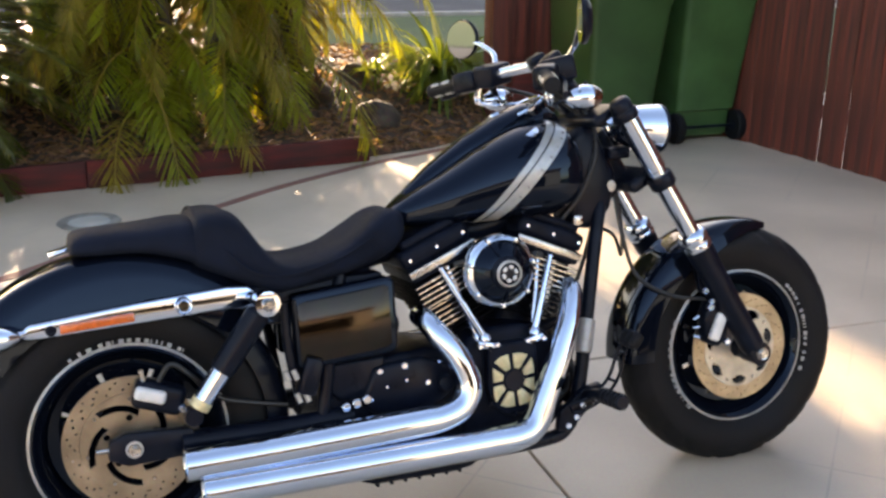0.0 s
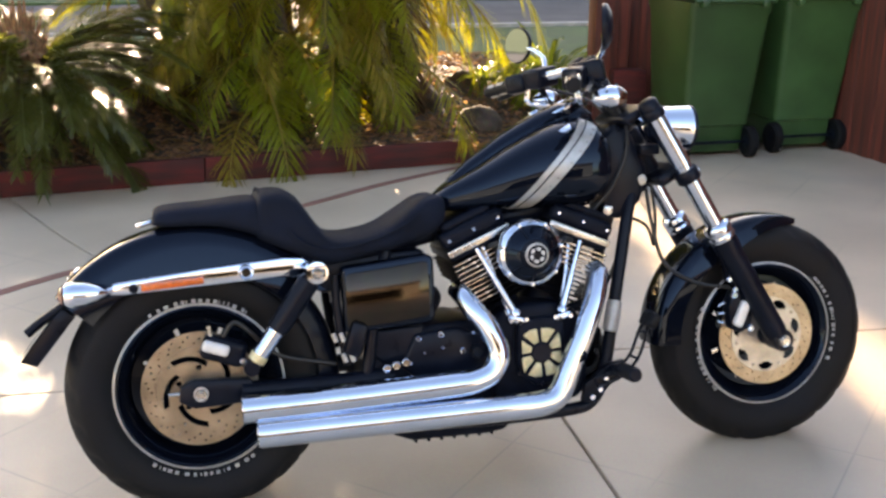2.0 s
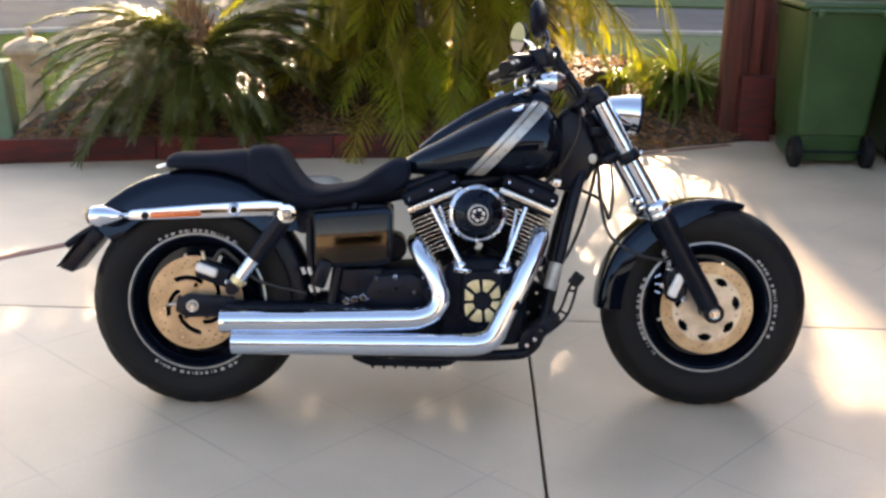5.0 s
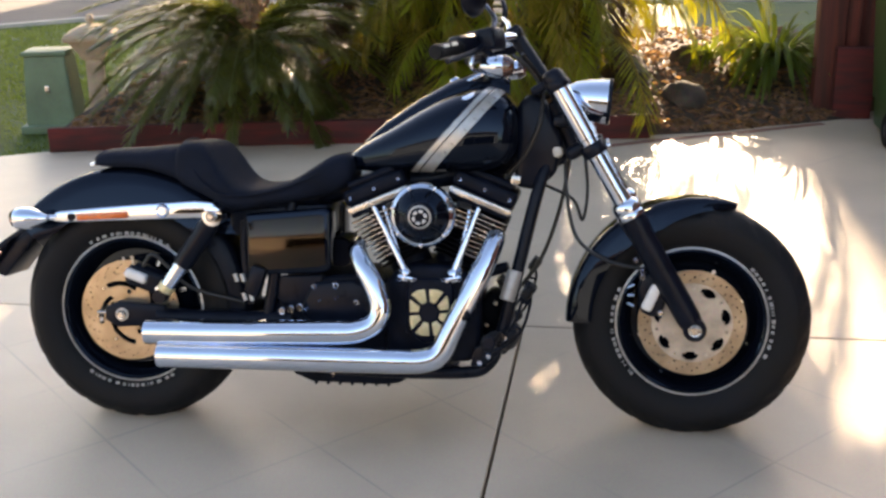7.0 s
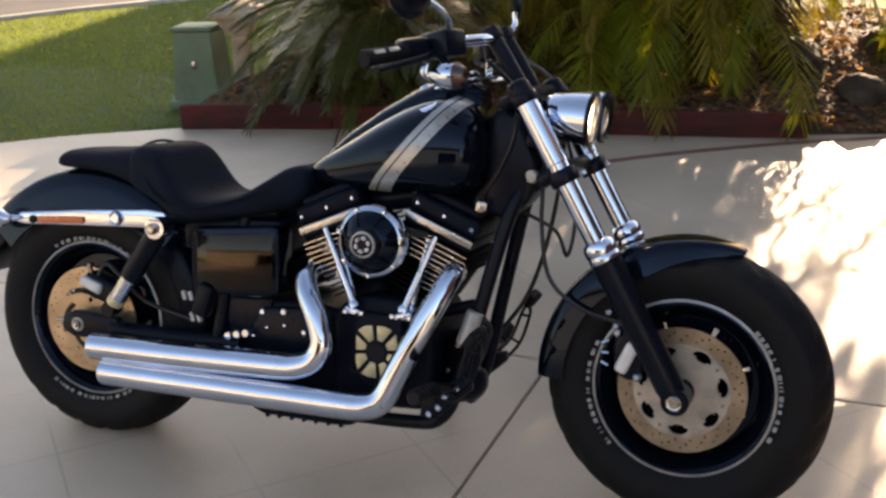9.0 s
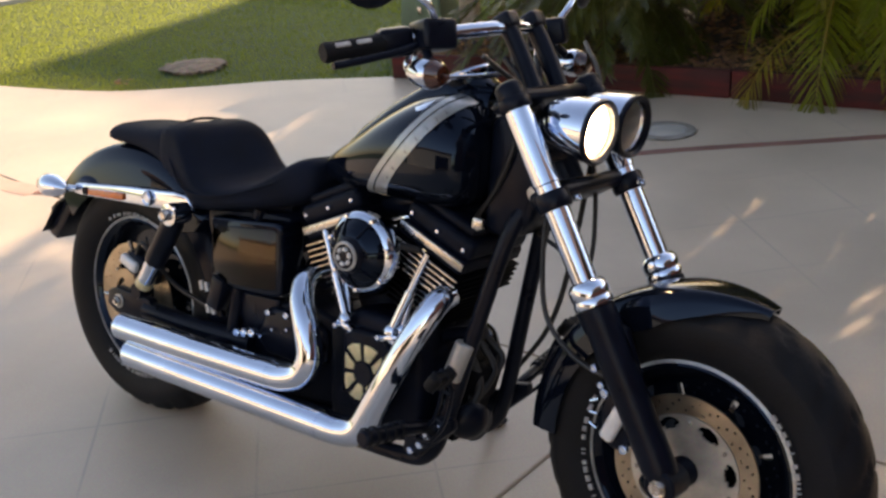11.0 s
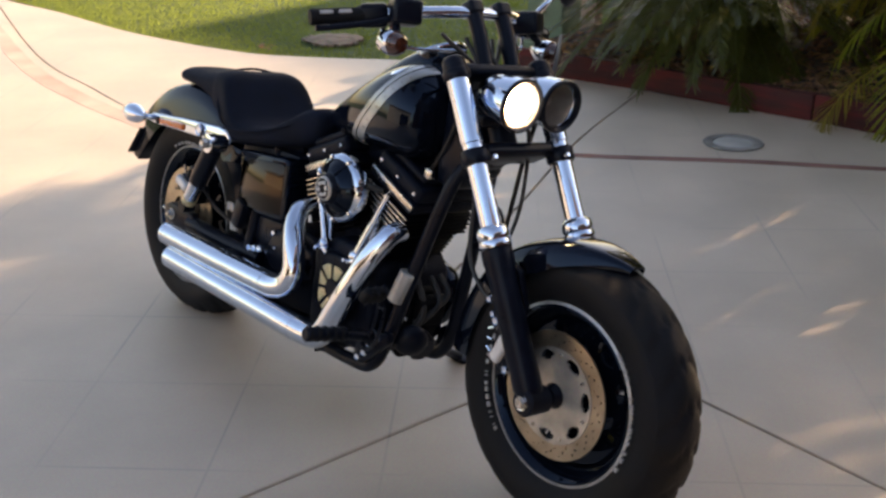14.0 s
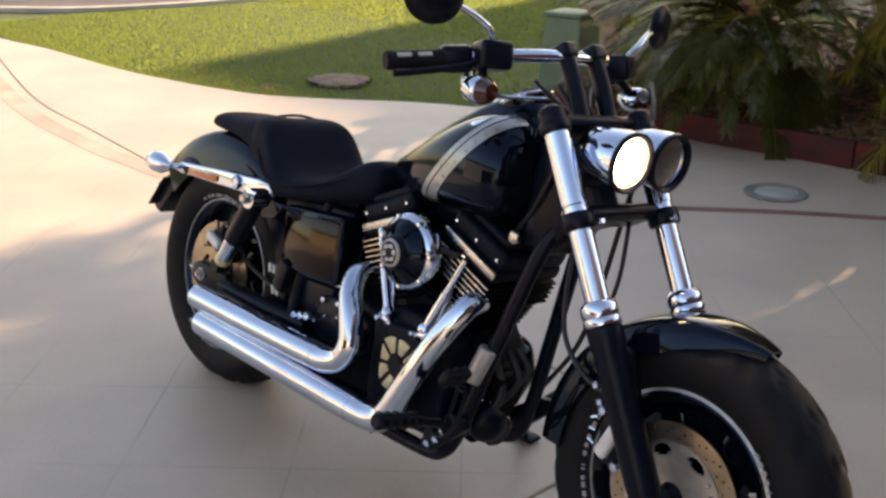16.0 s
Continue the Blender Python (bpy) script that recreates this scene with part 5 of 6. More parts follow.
# ---- seat ----
def seat_part(table, n, roundness, dish=0.0):
    rings = []
    for x, zt, zb, hw in smooth_table(table, n):
        ring = []
        for k in range(28):
            a = 2 * math.pi * k / 28
            cy, cz = math.cos(a), math.sin(a)
            e = roundness
            y = hw * math.copysign(abs(cy) ** e, cy)
            z = (zt + zb) / 2 + (zt - zb) / 2 * math.copysign(abs(cz) ** e, cz)
            if cz > 0:
                z -= (1 - (y / max(hw, 1e-4)) ** 2) * dish * min(1, (zt - zb) / 0.1) * 0.5
                z -= abs(y / max(hw, 1e-4)) ** 3 * 0.012
            ring.append((x, y, z))
        rings.append(ring)
    return loft(rings)


saddle = bpart("seat", seat_part([(0.160, 0.770, 0.725, 0.105), (0.168, 0.826, 0.705, 0.130), (0.188, 0.843, 0.692, 0.142), (0.235, 0.844, 0.670, 0.150), (0.264, 0.830, 0.655, 0.156), (0.288, 0.798, 0.645, 0.161), (0.318, 0.752, 0.632, 0.166), (0.350, 0.722, 0.628, 0.168), (0.39, 0.711, 0.633, 0.164), (0.44, 0.714, 0.643, 0.157), (0.50, 0.730, 0.652, 0.145), (0.565, 0.772, 0.662, 0.124), (0.61, 0.800, 0.674, 0.112), (0.645, 0.808, 0.692, 0.100), (0.668, 0.798, 0.715, 0.085), (0.676, 0.780, 0.735, 0.06)], 64, 0.50, 0.035), M_LEATHER, "black stitched leather rider seat")
bpart("pillion_pad", seat_part([(-0.096, 0.775, 0.757, 0.075), (-0.088, 0.795, 0.752, 0.098), (-0.05, 0.803, 0.748, 0.108), (0.05, 0.808, 0.745, 0.118), (0.13, 0.815, 0.725, 0.126), (0.17, 0.812, 0.708, 0.128), (0.185, 0.79, 0.70, 0.12)], 34, 0.45), M_LEATHER, "ribbed black pillion pad", saddle)
for s in (-1, 1):
    bpart("seat_welt", tube([(0.195, s * 0.133, 0.80), (0.235, s * 0.150, 0.735), (0.29, s * 0.166, 0.688), (0.37, s * 0.171, 0.676), (0.47, s * 0.155, 0.693), (0.56, s * 0.125, 0.725), (0.62, s * 0.102, 0.755)], 0.0035, 6), M_LEATHER, "", saddle)
bpart("seat_welt", tube([(0.178, -0.128, 0.74), (0.176, -0.115, 0.805), (0.176, 0, 0.832), (0.176, 0.115, 0.805), (0.178, 0.128, 0.74)], 0.004, 6), M_LEATHER, "", saddle)
bpart("seat_bracket", block((0.05, 0.05, 0.012), (0, 0, 0), 0.004, pose(-0.115, 0, 0.757, 0, -14, 0)), M_CHROME, "chrome seat bracket", saddle)

# ---- fuel tank ----
TANK = [(0.645, 0.752, 0.776, 0.022), (0.665, 0.744, 0.795, 0.045), (0.70, 0.739, 0.820, 0.068), (0.78, 0.736, 0.866, 0.105), (0.88, 0.735, 0.926, 0.138), (0.97, 0.735, 0.968, 0.158), (1.05, 0.737, 0.985, 0.166), (1.10, 0.747, 0.975, 0.160), (1.13, 0.772, 0.945, 0.140), (1.145, 0.812, 0.905, 0.10)]


def tank_point(x, a, lift=0.0):
    zb, zt, hw = lerp_table(TANK_FINE, x)
    cy, cz = math.cos(a), math.sin(a)
    y = (hw + lift) * math.copysign(abs(cy) ** 0.72, cy)
    zc = zb + (zt - zb) * 0.44
    z = zc + ((zt - zc) if cz > 0 else (zc - zb)) * math.copysign(abs(cz) ** 0.78, cz)
    z += lift * cz
    return Vector((x, y, z))


TANK_FINE = [tuple(r) for r in smooth_table(TANK, 60)]
bm = loft([[tank_point(r[0], 2 * math.pi * k / 56) for k in range(56)] for r in TANK_FINE])
tank = bpart("fuel_tank", bm, M_PAINT, "gloss black teardrop fuel tank with silver stripes")


def stripe(x0, width, s, mat, lift, name, label=""):
    bm = bmesh.new()
    rows = []
    for i in range(41):
        a = radians(-62 + 137 * i / 40)
        row = []
        for j in range(5):
            x = 0.95
            for _ in range(25):
                z = tank_point(x, a).z
                x = min(1.125, max(0.7, 0.5 * x + 0.5 * (x0 + width * j / 4 + (z - 0.737) * 0.92)))
            p = tank_point(x, a, lift)
            row.append(bm.verts.new((p.x, p.y * -s, p.z)))
        rows.append(row)
    for p, q in zip(rows, rows[1:]):
        for j in range(4):
            bm.faces.new((p[j], q[j], q[j + 1], p[j + 1]))
    return bpart(name, bm, mat, label, tank)


for s in (-1, 1):
    stripe(0.838, 0.020, s * -1, M_SILVER, 0.0016, "stripe", "brushed silver stripe")
    stripe(0.863, 0.038, s * -1, M_SILVER, 0.0016, "stripe", "brushed silver stripe with small dark marks")
    for k in range(7):
        a = radians(-14 + 9.5 * k)
        x = 0.95
        for _ in range(25):
            x = 0.5 * x + 0.5 * (0.890 + (tank_point(x, a).z - 0.737) * 0.92)
        p = tank_point(x, a, 0.003)
        bpart("stripe_mark", block((0.008, 0.0012, 0.0028), (0, 0, 0), 0.0004, pose(p.x, s * p.y, p.z, -s * math.degrees(a) * 0.8, 40, 0), 1), M_CHARCOAL, "", tank, False)
    cap_at = Vector((1.005, s * 0.094, 0.950))
    c = bpart("fuel_cap", lathe([(0, 0.013), (0.024, 0.012), (0.033, 0.008), (0.036, 0.001), (0.036, -0.012)], 32, along(cap_at, cap_at + Vector((-0.30, s * 0.38, 0.95)))), M_CHROME, "domed chrome fuel cap", tank)
console = []
for x, z, w, h in ((0.70, 0.820, 0.020, 0.015), (0.76, 0.866, 0.034, 0.025), (0.86, 0.930, 0.045, 0.030), (0.95, 0.976, 0.056, 0.036), (1.02, 1.000, 0.062, 0.040), (1.08, 1.000, 0.058, 0.045), (1.12, 0.975, 0.045, 0.045)):
    console.append([(x, w * math.cos(2 * math.pi * k / 24), z - h + h * 1.2 * (0.35 + math.sin(2 * math.pi * k / 24)) if math.sin(2 * math.pi * k / 24) > 0 else z - h * 0.6 + h * 1.6 * math.sin(2 * math.pi * k / 24)) for k in range(24)])
con = bpart("dash_console", loft(console), M_PAINT, "black dash console along the tank's crown")
sp0, sp1 = Vector((1.062, 0.004, 0.958)), Vector((1.027, 0.004, 1.028))
bpart("speedometer_cup", lathe([(0, 0), (0.040, 0.0), (0.054, 0.018), (0.061, 0.045), (0.063, 0.058), (0.058, 0.060)], 36, along(sp0, sp1)), M_PAINT, "gloss black speedometer cup", con)
bpart("speedometer_bezel", lathe([(0.0575, 0.056), (0.0635, 0.056), (0.0650, 0.061), (0.0625, 0.066), (0.0575, 0.064)], 36, along(sp0, sp1), closed=True), M_CHROME, "thin chrome bezel", con)
bpart("speedometer_glass", lathe([(0, 0.0635), (0.030, 0.0632), (0.059, 0.061)], 36, along(sp0, sp1)), M_PAINT, "dark speedometer face", con)
bpart("console_knob", rod((0.965, 0.0, 0.985), (0.955, 0.0, 1.005), 0.018, 20, 0.014, 0.003), M_CHROME, "chrome ignition knob", con)

# ---- engine ----
CRANK = Vector((0.898, 0, 0.315))
engine = bpart("crankcase", plate([(0.775, 0.215), (0.77, 0.42), (0.80, 0.465), (0.86, 0.485), (0.95, 0.485), (1.01, 0.465), (1.045, 0.42), (1.05, 0.24), (1.02, 0.205), (0.82, 0.195)], -0.135, 0.135, 0.02, 3), M_WRINKLE, "black engine crankcase")


def cylinder(way, name, s0):
    """A finned cylinder with head and rocker box along way from the crank."""
    side = Vector((way.z, 0, -way.x))
    turn = Matrix((((side.x, 0, way.x, CRANK.x)), (side.y, 1, way.y, 0), (side.z, 0, way.z, CRANK.z), (0, 0, 0, 1)))
    cyl = bpart(name, lathe([(0, 0.13), (0.062, 0.13), (0.062, 0.38), (0, 0.38)], 32, turn), M_WRINKLE, "black finned cylinder with bright fin edges")
    for k in range(12):
        big = k >= 7
        w, dpt = (0.070 + 0.0028 * k, 0.098) if not big else (0.097, 0.116)
        z = 0.195 + 0.0135 * k
        bpart("fin", block((2 * w, 2 * dpt, 0.0055), (0, 0, 0), 0.0025, turn @ Matrix.Translation((0, 0, z)), 2), M_SOOT, "", cyl)
        if k > 1:
            wide, shift = (1.86, 0.04) if big else (0.92, 0.50)
            bpart("fin_edge", block((wide * w, 0.003, 0.0048), (0, 0, 0), 0.001, turn @ Matrix.Translation((-s0 * w * shift, -dpt - 0.0008, z)), 1), M_STEEL, "machined bright fin edge", cyl)
    head = bpart("cylinder_head", block((0.185, 0.225, 0.036), (0, 0, 0), 0.010, turn @ Matrix.Translation((0, 0, 0.372)), 3), M_WRINKLE, "", cyl)
    bpart("head_trim", block((0.186, 0.004, 0.018), (0, 0, 0), 0.002, turn @ Matrix.Translation((0, -0.1145, 0.377)), 2), M_STEEL, "polished head gasket edge", cyl)
    bpart("rocker_box", block((0.190, 0.215, 0.048), (0, 0, 0), 0.016, turn @ Matrix.Translation((0, 0, 0.412)), 3), M_WRINKLE, "black rocker box", cyl)
    bpart("rocker_cover", block((0.150, 0.180, 0.026), (0, 0, 0), 0.012, turn @ Matrix.Translation((0, 0, 0.444)), 3), M_WRINKLE, "", cyl)
    for u in (-0.075, 0.0, 0.075):
        p = turn @ Vector((u, -0.106, 0.412))
        bpart("rocker_bolt", bolt(p, 0.0055, 0.007), M_CHROME, "", cyl)
    plug = turn @ Vector((0.02 * s0, -0.118, 0.352))
    bpart("spark_plug_boot", rod(plug, plug + Vector((0.03 * s0, -0.03, 0.01)), 0.008, 12), M_RUBBER_CABLE, "", cyl)
    return cyl


V = radians(22.5)
cylinder(Vector((-math.sin(V), 0, math.cos(V))), "rear_cylinder", 1)
cylinder(Vector((math.sin(V), 0, math.cos(V))), "front_cylinder", -1)
for x0, x1, dx in ((0.842, 0.742, 0.026), (0.968, 1.040, -0.026)):
    for k, yy in ((0, -0.150), (1, -0.128)):
        p, q = Vector((x0 - dx * k * 0.4, yy, 0.455)), Vector((x1 + dx * k, yy + 0.03, 0.645))
        tb = bpart("pushrod_tube", rod(p, p.lerp(q, 0.55), 0.0100, 18, None, 0.002), M_CHROME, "chrome pushrod tube")
        bpart("upper_tube", rod(p.lerp(q, 0.50), q, 0.0078, 16), M_CHROME, "", tb)
        bpart("tube_collar", lathe([(0.009, 0), (0.016, 0.002), (0.017, 0.012), (0.013, 0.02), (0.009, 0.02)], 18, along(p, q), closed=True), M_CHROME, "", tb)
    blk = bpart("tappet_block", block((0.055, 0.04, 0.018), (0, 0, 0), 0.005, pose(x0, -0.140, 0.446, 0, 12 if x0 < 0.9 else -12, 0)), M_CHROME, "chrome tappet block")
    for k in (-1, 1):
        bpart("block_bolt", bolt((x0 + k * 0.022, -0.160, 0.447), 0.007, 0.008), M_CHROME, "", blk)

# air cleaner
AC = Vector((0.885, -0.125, 0.626))
to_right = along(AC, AC + Vector((0, -1, 0)))
ac = bpart("air_cleaner", lathe([(0, 0), (0.070, 0), (0.083, 0.008), (0.085, 0.024), (0.079, 0.040), (0.066, 0.055), (0.050, 0.066), (0.044, 0.070), (0, 0.072)], 60, to_right), M_PAINT, "round black air cleaner with a chrome rim")
bpart("chrome_rim", lathe([(0.082, 0.008), (0.090, 0.008), (0.0925, 0.016), (0.0915, 0.030), (0.086, 0.040), (0.078, 0.044), (0.079, 0.038)], 60, to_right, closed=True), M_CHROME, "bright chrome rim ring", ac)
bpart("hub_cup", lathe([(0, 0.088), (0.020, 0.088), (0.030, 0.086), (0.037, 0.080), (0.042, 0.068), (0, 0.066)], 40, to_right), M_SATIN, "", ac)
bpart("hub_ring", lathe([(0.0265, 0.086), (0.028, 0.090), (0.0305, 0.0895), (0.033, 0.084)], 40, to_right), M_ALLOY, "", ac)
for k in range(7):
    a = 2 * math.pi * k / 7 + 0.2
    turned = to_right @ Matrix.Rotation(a, 4, "Z")
    bpart("spoke", block((0.044, 0.0028, 0.008), (0, 0, 0), 0.002, turned @ Matrix.Translation((0.061, 0, 0.058)) @ Matrix.Rotation(radians(43), 4, "Y"), 2), M_SATIN, "", ac)
    bpart("rim_screw", lathe([(0, 0.010), (0.005, 0.009), (0.007, 0.004), (0.007, -0.004)], 10, turned @ Matrix.Translation((0.084, 0, 0.038))), M_CHROME, "", ac)
for k in range(6):
    turned = to_right @ Matrix.Rotation(2 * math.pi * k / 6 + 0.3, 4, "Z")
    bpart("hub_stud", lathe([(0, 0.005), (0.0045, 0.0045), (0.0062, 0.001), (0.0062, -0.002)], 12, turned @ Matrix.Translation((0.0165, 0, 0.088)) @ Matrix.Diagonal((0.8, 1.15, 1, 1))), M_BADGE, "", ac)
bpart("intake_arm", block((0.10, 0.09, 0.10), (0.885, -0.085, 0.62), 0.02, None, 3), M_WRINKLE, "", ac)

# cam cover with its cut-outs
CC = Vector((0.905, -0.135, 0.350))
cover_out = [(0.840, 0.430), (0.855, 0.448), (0.955, 0.448), (0.972, 0.430), (0.975, 0.340), (0.962, 0.290), (0.930, 0.262), (0.885, 0.262), (0.850, 0.290), (0.836, 0.340)]
cam_cover = bpart("cam_cover", plate(cover_out, -0.13, -0.160, 0.008, 3), M_WRINKLE, "black cam cover with gold cut-outs")
for k in range(8):
    a0 = 2 * math.pi * k / 8 + 0.12
    pts = []
    for r, da in ((0.031, 0.12), (1, 0.07), (1, 0.36), (1, 0.66), (0.031, 0.60)):
        a = a0 + da
        reach = min(0.055 / max(abs(math.cos(a)), 0.05), 0.066 / max(abs(math.sin(a)), 0.05), 0.071) if r == 1 else r
        pts.append((CC.x + reach * math.cos(a), 0.352 + reach * math.sin(a)))
    bpart("cut_out", plate(pts, -0.156, -0.1635, 0.0015, 2), M_GOLD, "pale gold recess", cam_cover)
bpart("cover_boss", rod((CC.x, -0.158, 0.352), (CC.x, -0.166, 0.352), 0.027, 24, None, 0.002), M_SATIN, "", cam_cover)
for x, z in ((0.848, 0.438), (0.964, 0.438), (0.968, 0.30), (0.842, 0.30), (0.905, 0.266)):
    bpart("cover_bolt", bolt((x, -0.158, z), 0.006, 0.006), M_SATIN, "", cam_cover)

# transmission, oil pan and the dark cases behind
gear = bpart("transmission_case", plate([(0.42, 0.235), (0.43, 0.36), (0.50, 0.395), (0.56, 0.44), (0.70, 0.45), (0.79, 0.43), (0.79, 0.22), (0.62, 0.205)], -0.11, 0.14, 0.015, 3), M_WRINKLE, "black transmission case")
bpart("side_cover", plate([(0.52, 0.34), (0.56, 0.425), (0.68, 0.435), (0.755, 0.405), (0.76, 0.33), (0.70, 0.30), (0.56, 0.305)], -0.105, -0.128, 0.012, 3), M_SATIN, "", gear)
for x, z, r in ((0.570, 0.415, 0.011), (0.632, 0.420, 0.012), (0.69, 0.372, 0.010), (0.585, 0.375, 0.006), (0.635, 0.385, 0.006), (0.545, 0.35, 0.007), (0.72, 0.42, 0.007)):
    bpart("case_bolt", bolt((x, -0.127, z), r * 0.8, 0.010), M_CHROME, "bright chrome case bolt", gear)
for k in range(3):
    bpart("drain_plug", rod((0.478 + 0.026 * k, -0.135, 0.345 + 0.006 * k), (0.478 + 0.026 * k, -0.155, 0.345 + 0.006 * k), 0.011, 12, None, 0.002), M_CHROME, "", gear)
bpart("oil_filler", rod((0.735, -0.12, 0.365), (0.735, -0.15, 0.365), 0.020, 24, None, 0.003), M_SATIN, "", gear)
pan = bpart("oil_pan", plate([(0.49, 0.15), (0.51, 0.21), (0.82, 0.21), (0.845, 0.155), (0.81, 0.128), (0.76, 0.122), (0.55, 0.125)], -0.10, 0.10, 0.012, 3), M_WRINKLE, "black finned oil pan")
for k in range(7):
    bpart("pan_fin", block((0.008, 0.19, 0.012), (0.56 + 0.036 * k, 0, 0.124), 0.002), M_WRINKLE, "", pan)
bpart("pan_plug", rod((0.62, -0.11, 0.165), (0.62, -0.125, 0.165), 0.010, 8), M_STEEL, "", pan)
bpart("primary_cover", plate([(0.46, 0.27), (0.47, 0.39), (0.56, 0.43), (0.90, 0.44), (1.02, 0.41), (1.05, 0.33), (1.01, 0.245), (0.90, 0.215), (0.55, 0.225)], 0.13, 0.205, 0.03, 4), M_PAINT, "black primary drive cover")
bpart("starter_motor", rod((0.62, -0.02, 0.50), (0.62, 0.13, 0.50), 0.045, 24, None, 0.006), M_SATIN)
bpart("oil_filter", rod((1.055, 0.0, 0.26), (1.125, 0.0, 0.235), 0.040, 28, None, 0.008), M_SATIN)
bpart("regulator", block((0.04, 0.10, 0.085), (0, 0, 0), 0.012, pose(1.105, 0.01, 0.34, 0, 14, 0), 3), M_SOOT, "black voltage regulator")
bpart("horn", lathe([(0, 0.03), (0.02, 0.028), (0.040, 0.018), (0.046, 0.006), (0.044, 0), (0, 0)], 28, along((1.12, -0.05, 0.27), (1.22, -0.11, 0.25))), M_SATIN, "black horn disc")
bpart("crank_sensor", rod((1.03, -0.03, 0.44), (1.12, -0.045, 0.47), 0.016, 14, None, 0.004), M_SATIN)

def bowed_panel(x0, x1, rear, front, s):
    """A thin panel bowed outwards about an upright axis, with a rounded rim; rear and front give its lower and upper edge."""
    bm = bmesh.new()
    cols = []
    for k in range(17):
        u = k / 16
        x, low, high = x0 + (x1 - x0) * u, rear[0] + (front[0] - rear[0]) * u, rear[1] + (front[1] - rear[1]) * u
        y = 0.1405 + 0.011 * (1 - (2 * u - 1) ** 2)
        end = 0.004 if k in (0, 16) else 0.0
        cols.append([bm.verts.new((x, s * q, z)) for q, z in ((0.136, low + end), (y - 0.002, low + end), (y, low + 0.003 + end), (y + 0.0015, (low + high) / 2), (y, high - 0.003 - end), (y - 0.002, high - end), (0.136, high - end))])
    for a, b in zip(cols, cols[1:]):
        for i in range(6):
            bm.faces.new((a[i], b[i], b[i + 1], a[i + 1]))
    bm.faces.new(cols[0])
    bm.faces.new(cols[-1])
    bmesh.ops.recalc_face_normals(bm, faces=bm.faces)
    return bm


# battery box and side panels
for s in (-1, 1):
    box = bpart("battery_box", plate([(0.370, 0.612), (0.374, 0.622), (0.598, 0.640), (0.614, 0.636), (0.620, 0.626), (0.620, 0.474), (0.612, 0.462), (0.590, 0.456), (0.385, 0.444), (0.374, 0.452)], s * 0.06, s * 0.140, 0.009, 3), M_PAINT, "black side cover")
    bpart("side_panel", bowed_panel(0.382, 0.603, (0.458, 0.603), (0.474, 0.624), s), M_PANEL, "mirror-glossy dark chrome panel", box)
    bpart("lower_cover", plate([(0.425, 0.440), (0.592, 0.448), (0.575, 0.375), (0.55, 0.352), (0.475, 0.350), (0.45, 0.375)], s * 0.09, s * 0.118, 0.008, 3), M_SATIN, "", box)
bpart("under_seat_tray", block((0.30, 0.20, 0.10), (0.46, 0, 0.60), 0.02), M_SATIN)

# ---- exhaust ----
upper = bpart("upper_exhaust", tube([(0.10, -0.205, 0.288), (0.30, -0.205, 0.290), (0.50, -0.204, 0.294), (0.665, -0.203, 0.298)], 0.036, 28, 6), M_CHROME, "polished chrome upper exhaust pipe")
bpart("rear_header", tube([(0.64, -0.203, 0.2975), (0.70, -0.203, 0.301), (0.752, -0.200, 0.322), (0.772, -0.196, 0.370), (0.750, -0.188, 0.435), (0.717, -0.168, 0.485), (0.697, -0.135, 0.520), (0.692, -0.09, 0.530)], 0.0355, 28, 8, 0.026), M_CHROME, "", upper)
lower = bpart("lower_exhaust", tube([(0.135, -0.208, 0.222), (0.40, -0.208, 0.222), (0.65, -0.207, 0.222), (0.83, -0.206, 0.222)], 0.037, 28, 6), M_CHROME, "polished chrome lower exhaust pipe")
bpart("front_header", tube([(0.81, -0.206, 0.222), (0.89, -0.205, 0.224), (0.938, -0.202, 0.246), (0.975, -0.197, 0.315), (1.02, -0.188, 0.405), (1.060, -0.168, 0.490), (1.084, -0.138, 0.548), (1.088, -0.10, 0.562)], 0.0365, 28, 8, 0.027), M_CHROME, "", lower)
for nm, x, z in ((upper, 0.10, 0.288), (lower, 0.135, 0.222)):
    bpart("tip_liner", lathe([(0.031, -0.002), (0.036, -0.006), (0.0365, 0.01), (0.031, 0.01), (0.030, 0.12), (0, 0.12)], 28, along((x, -0.205, z), (x + 1, -0.205, z))), M_CHROME, "", nm)
bpart("pipe_bracket", block((0.06, 0.03, 0.12), (0.42, -0.165, 0.26), 0.006), M_SATIN)

# ---- frame ----
def pipe(name, pts, r, label="", mat=M_SATIN, parent=None, steps=6):
    return bpart(name, tube(pts, r, 14, steps), mat, label, parent)


frm = pipe("frame_backbone", [(1.245, 0, 0.80), (1.15, 0, 0.775), (0.90, 0, 0.72), (0.66, 0, 0.69), (0.45, 0, 0.64)], 0.032, "black tubular steel frame")
bpart("steering_head", rod(axis_at + axis_dir * -0.07, axis_at + axis_dir * 0.10, 0.036, 24, None, 0.004), M_SATIN, "", frm)
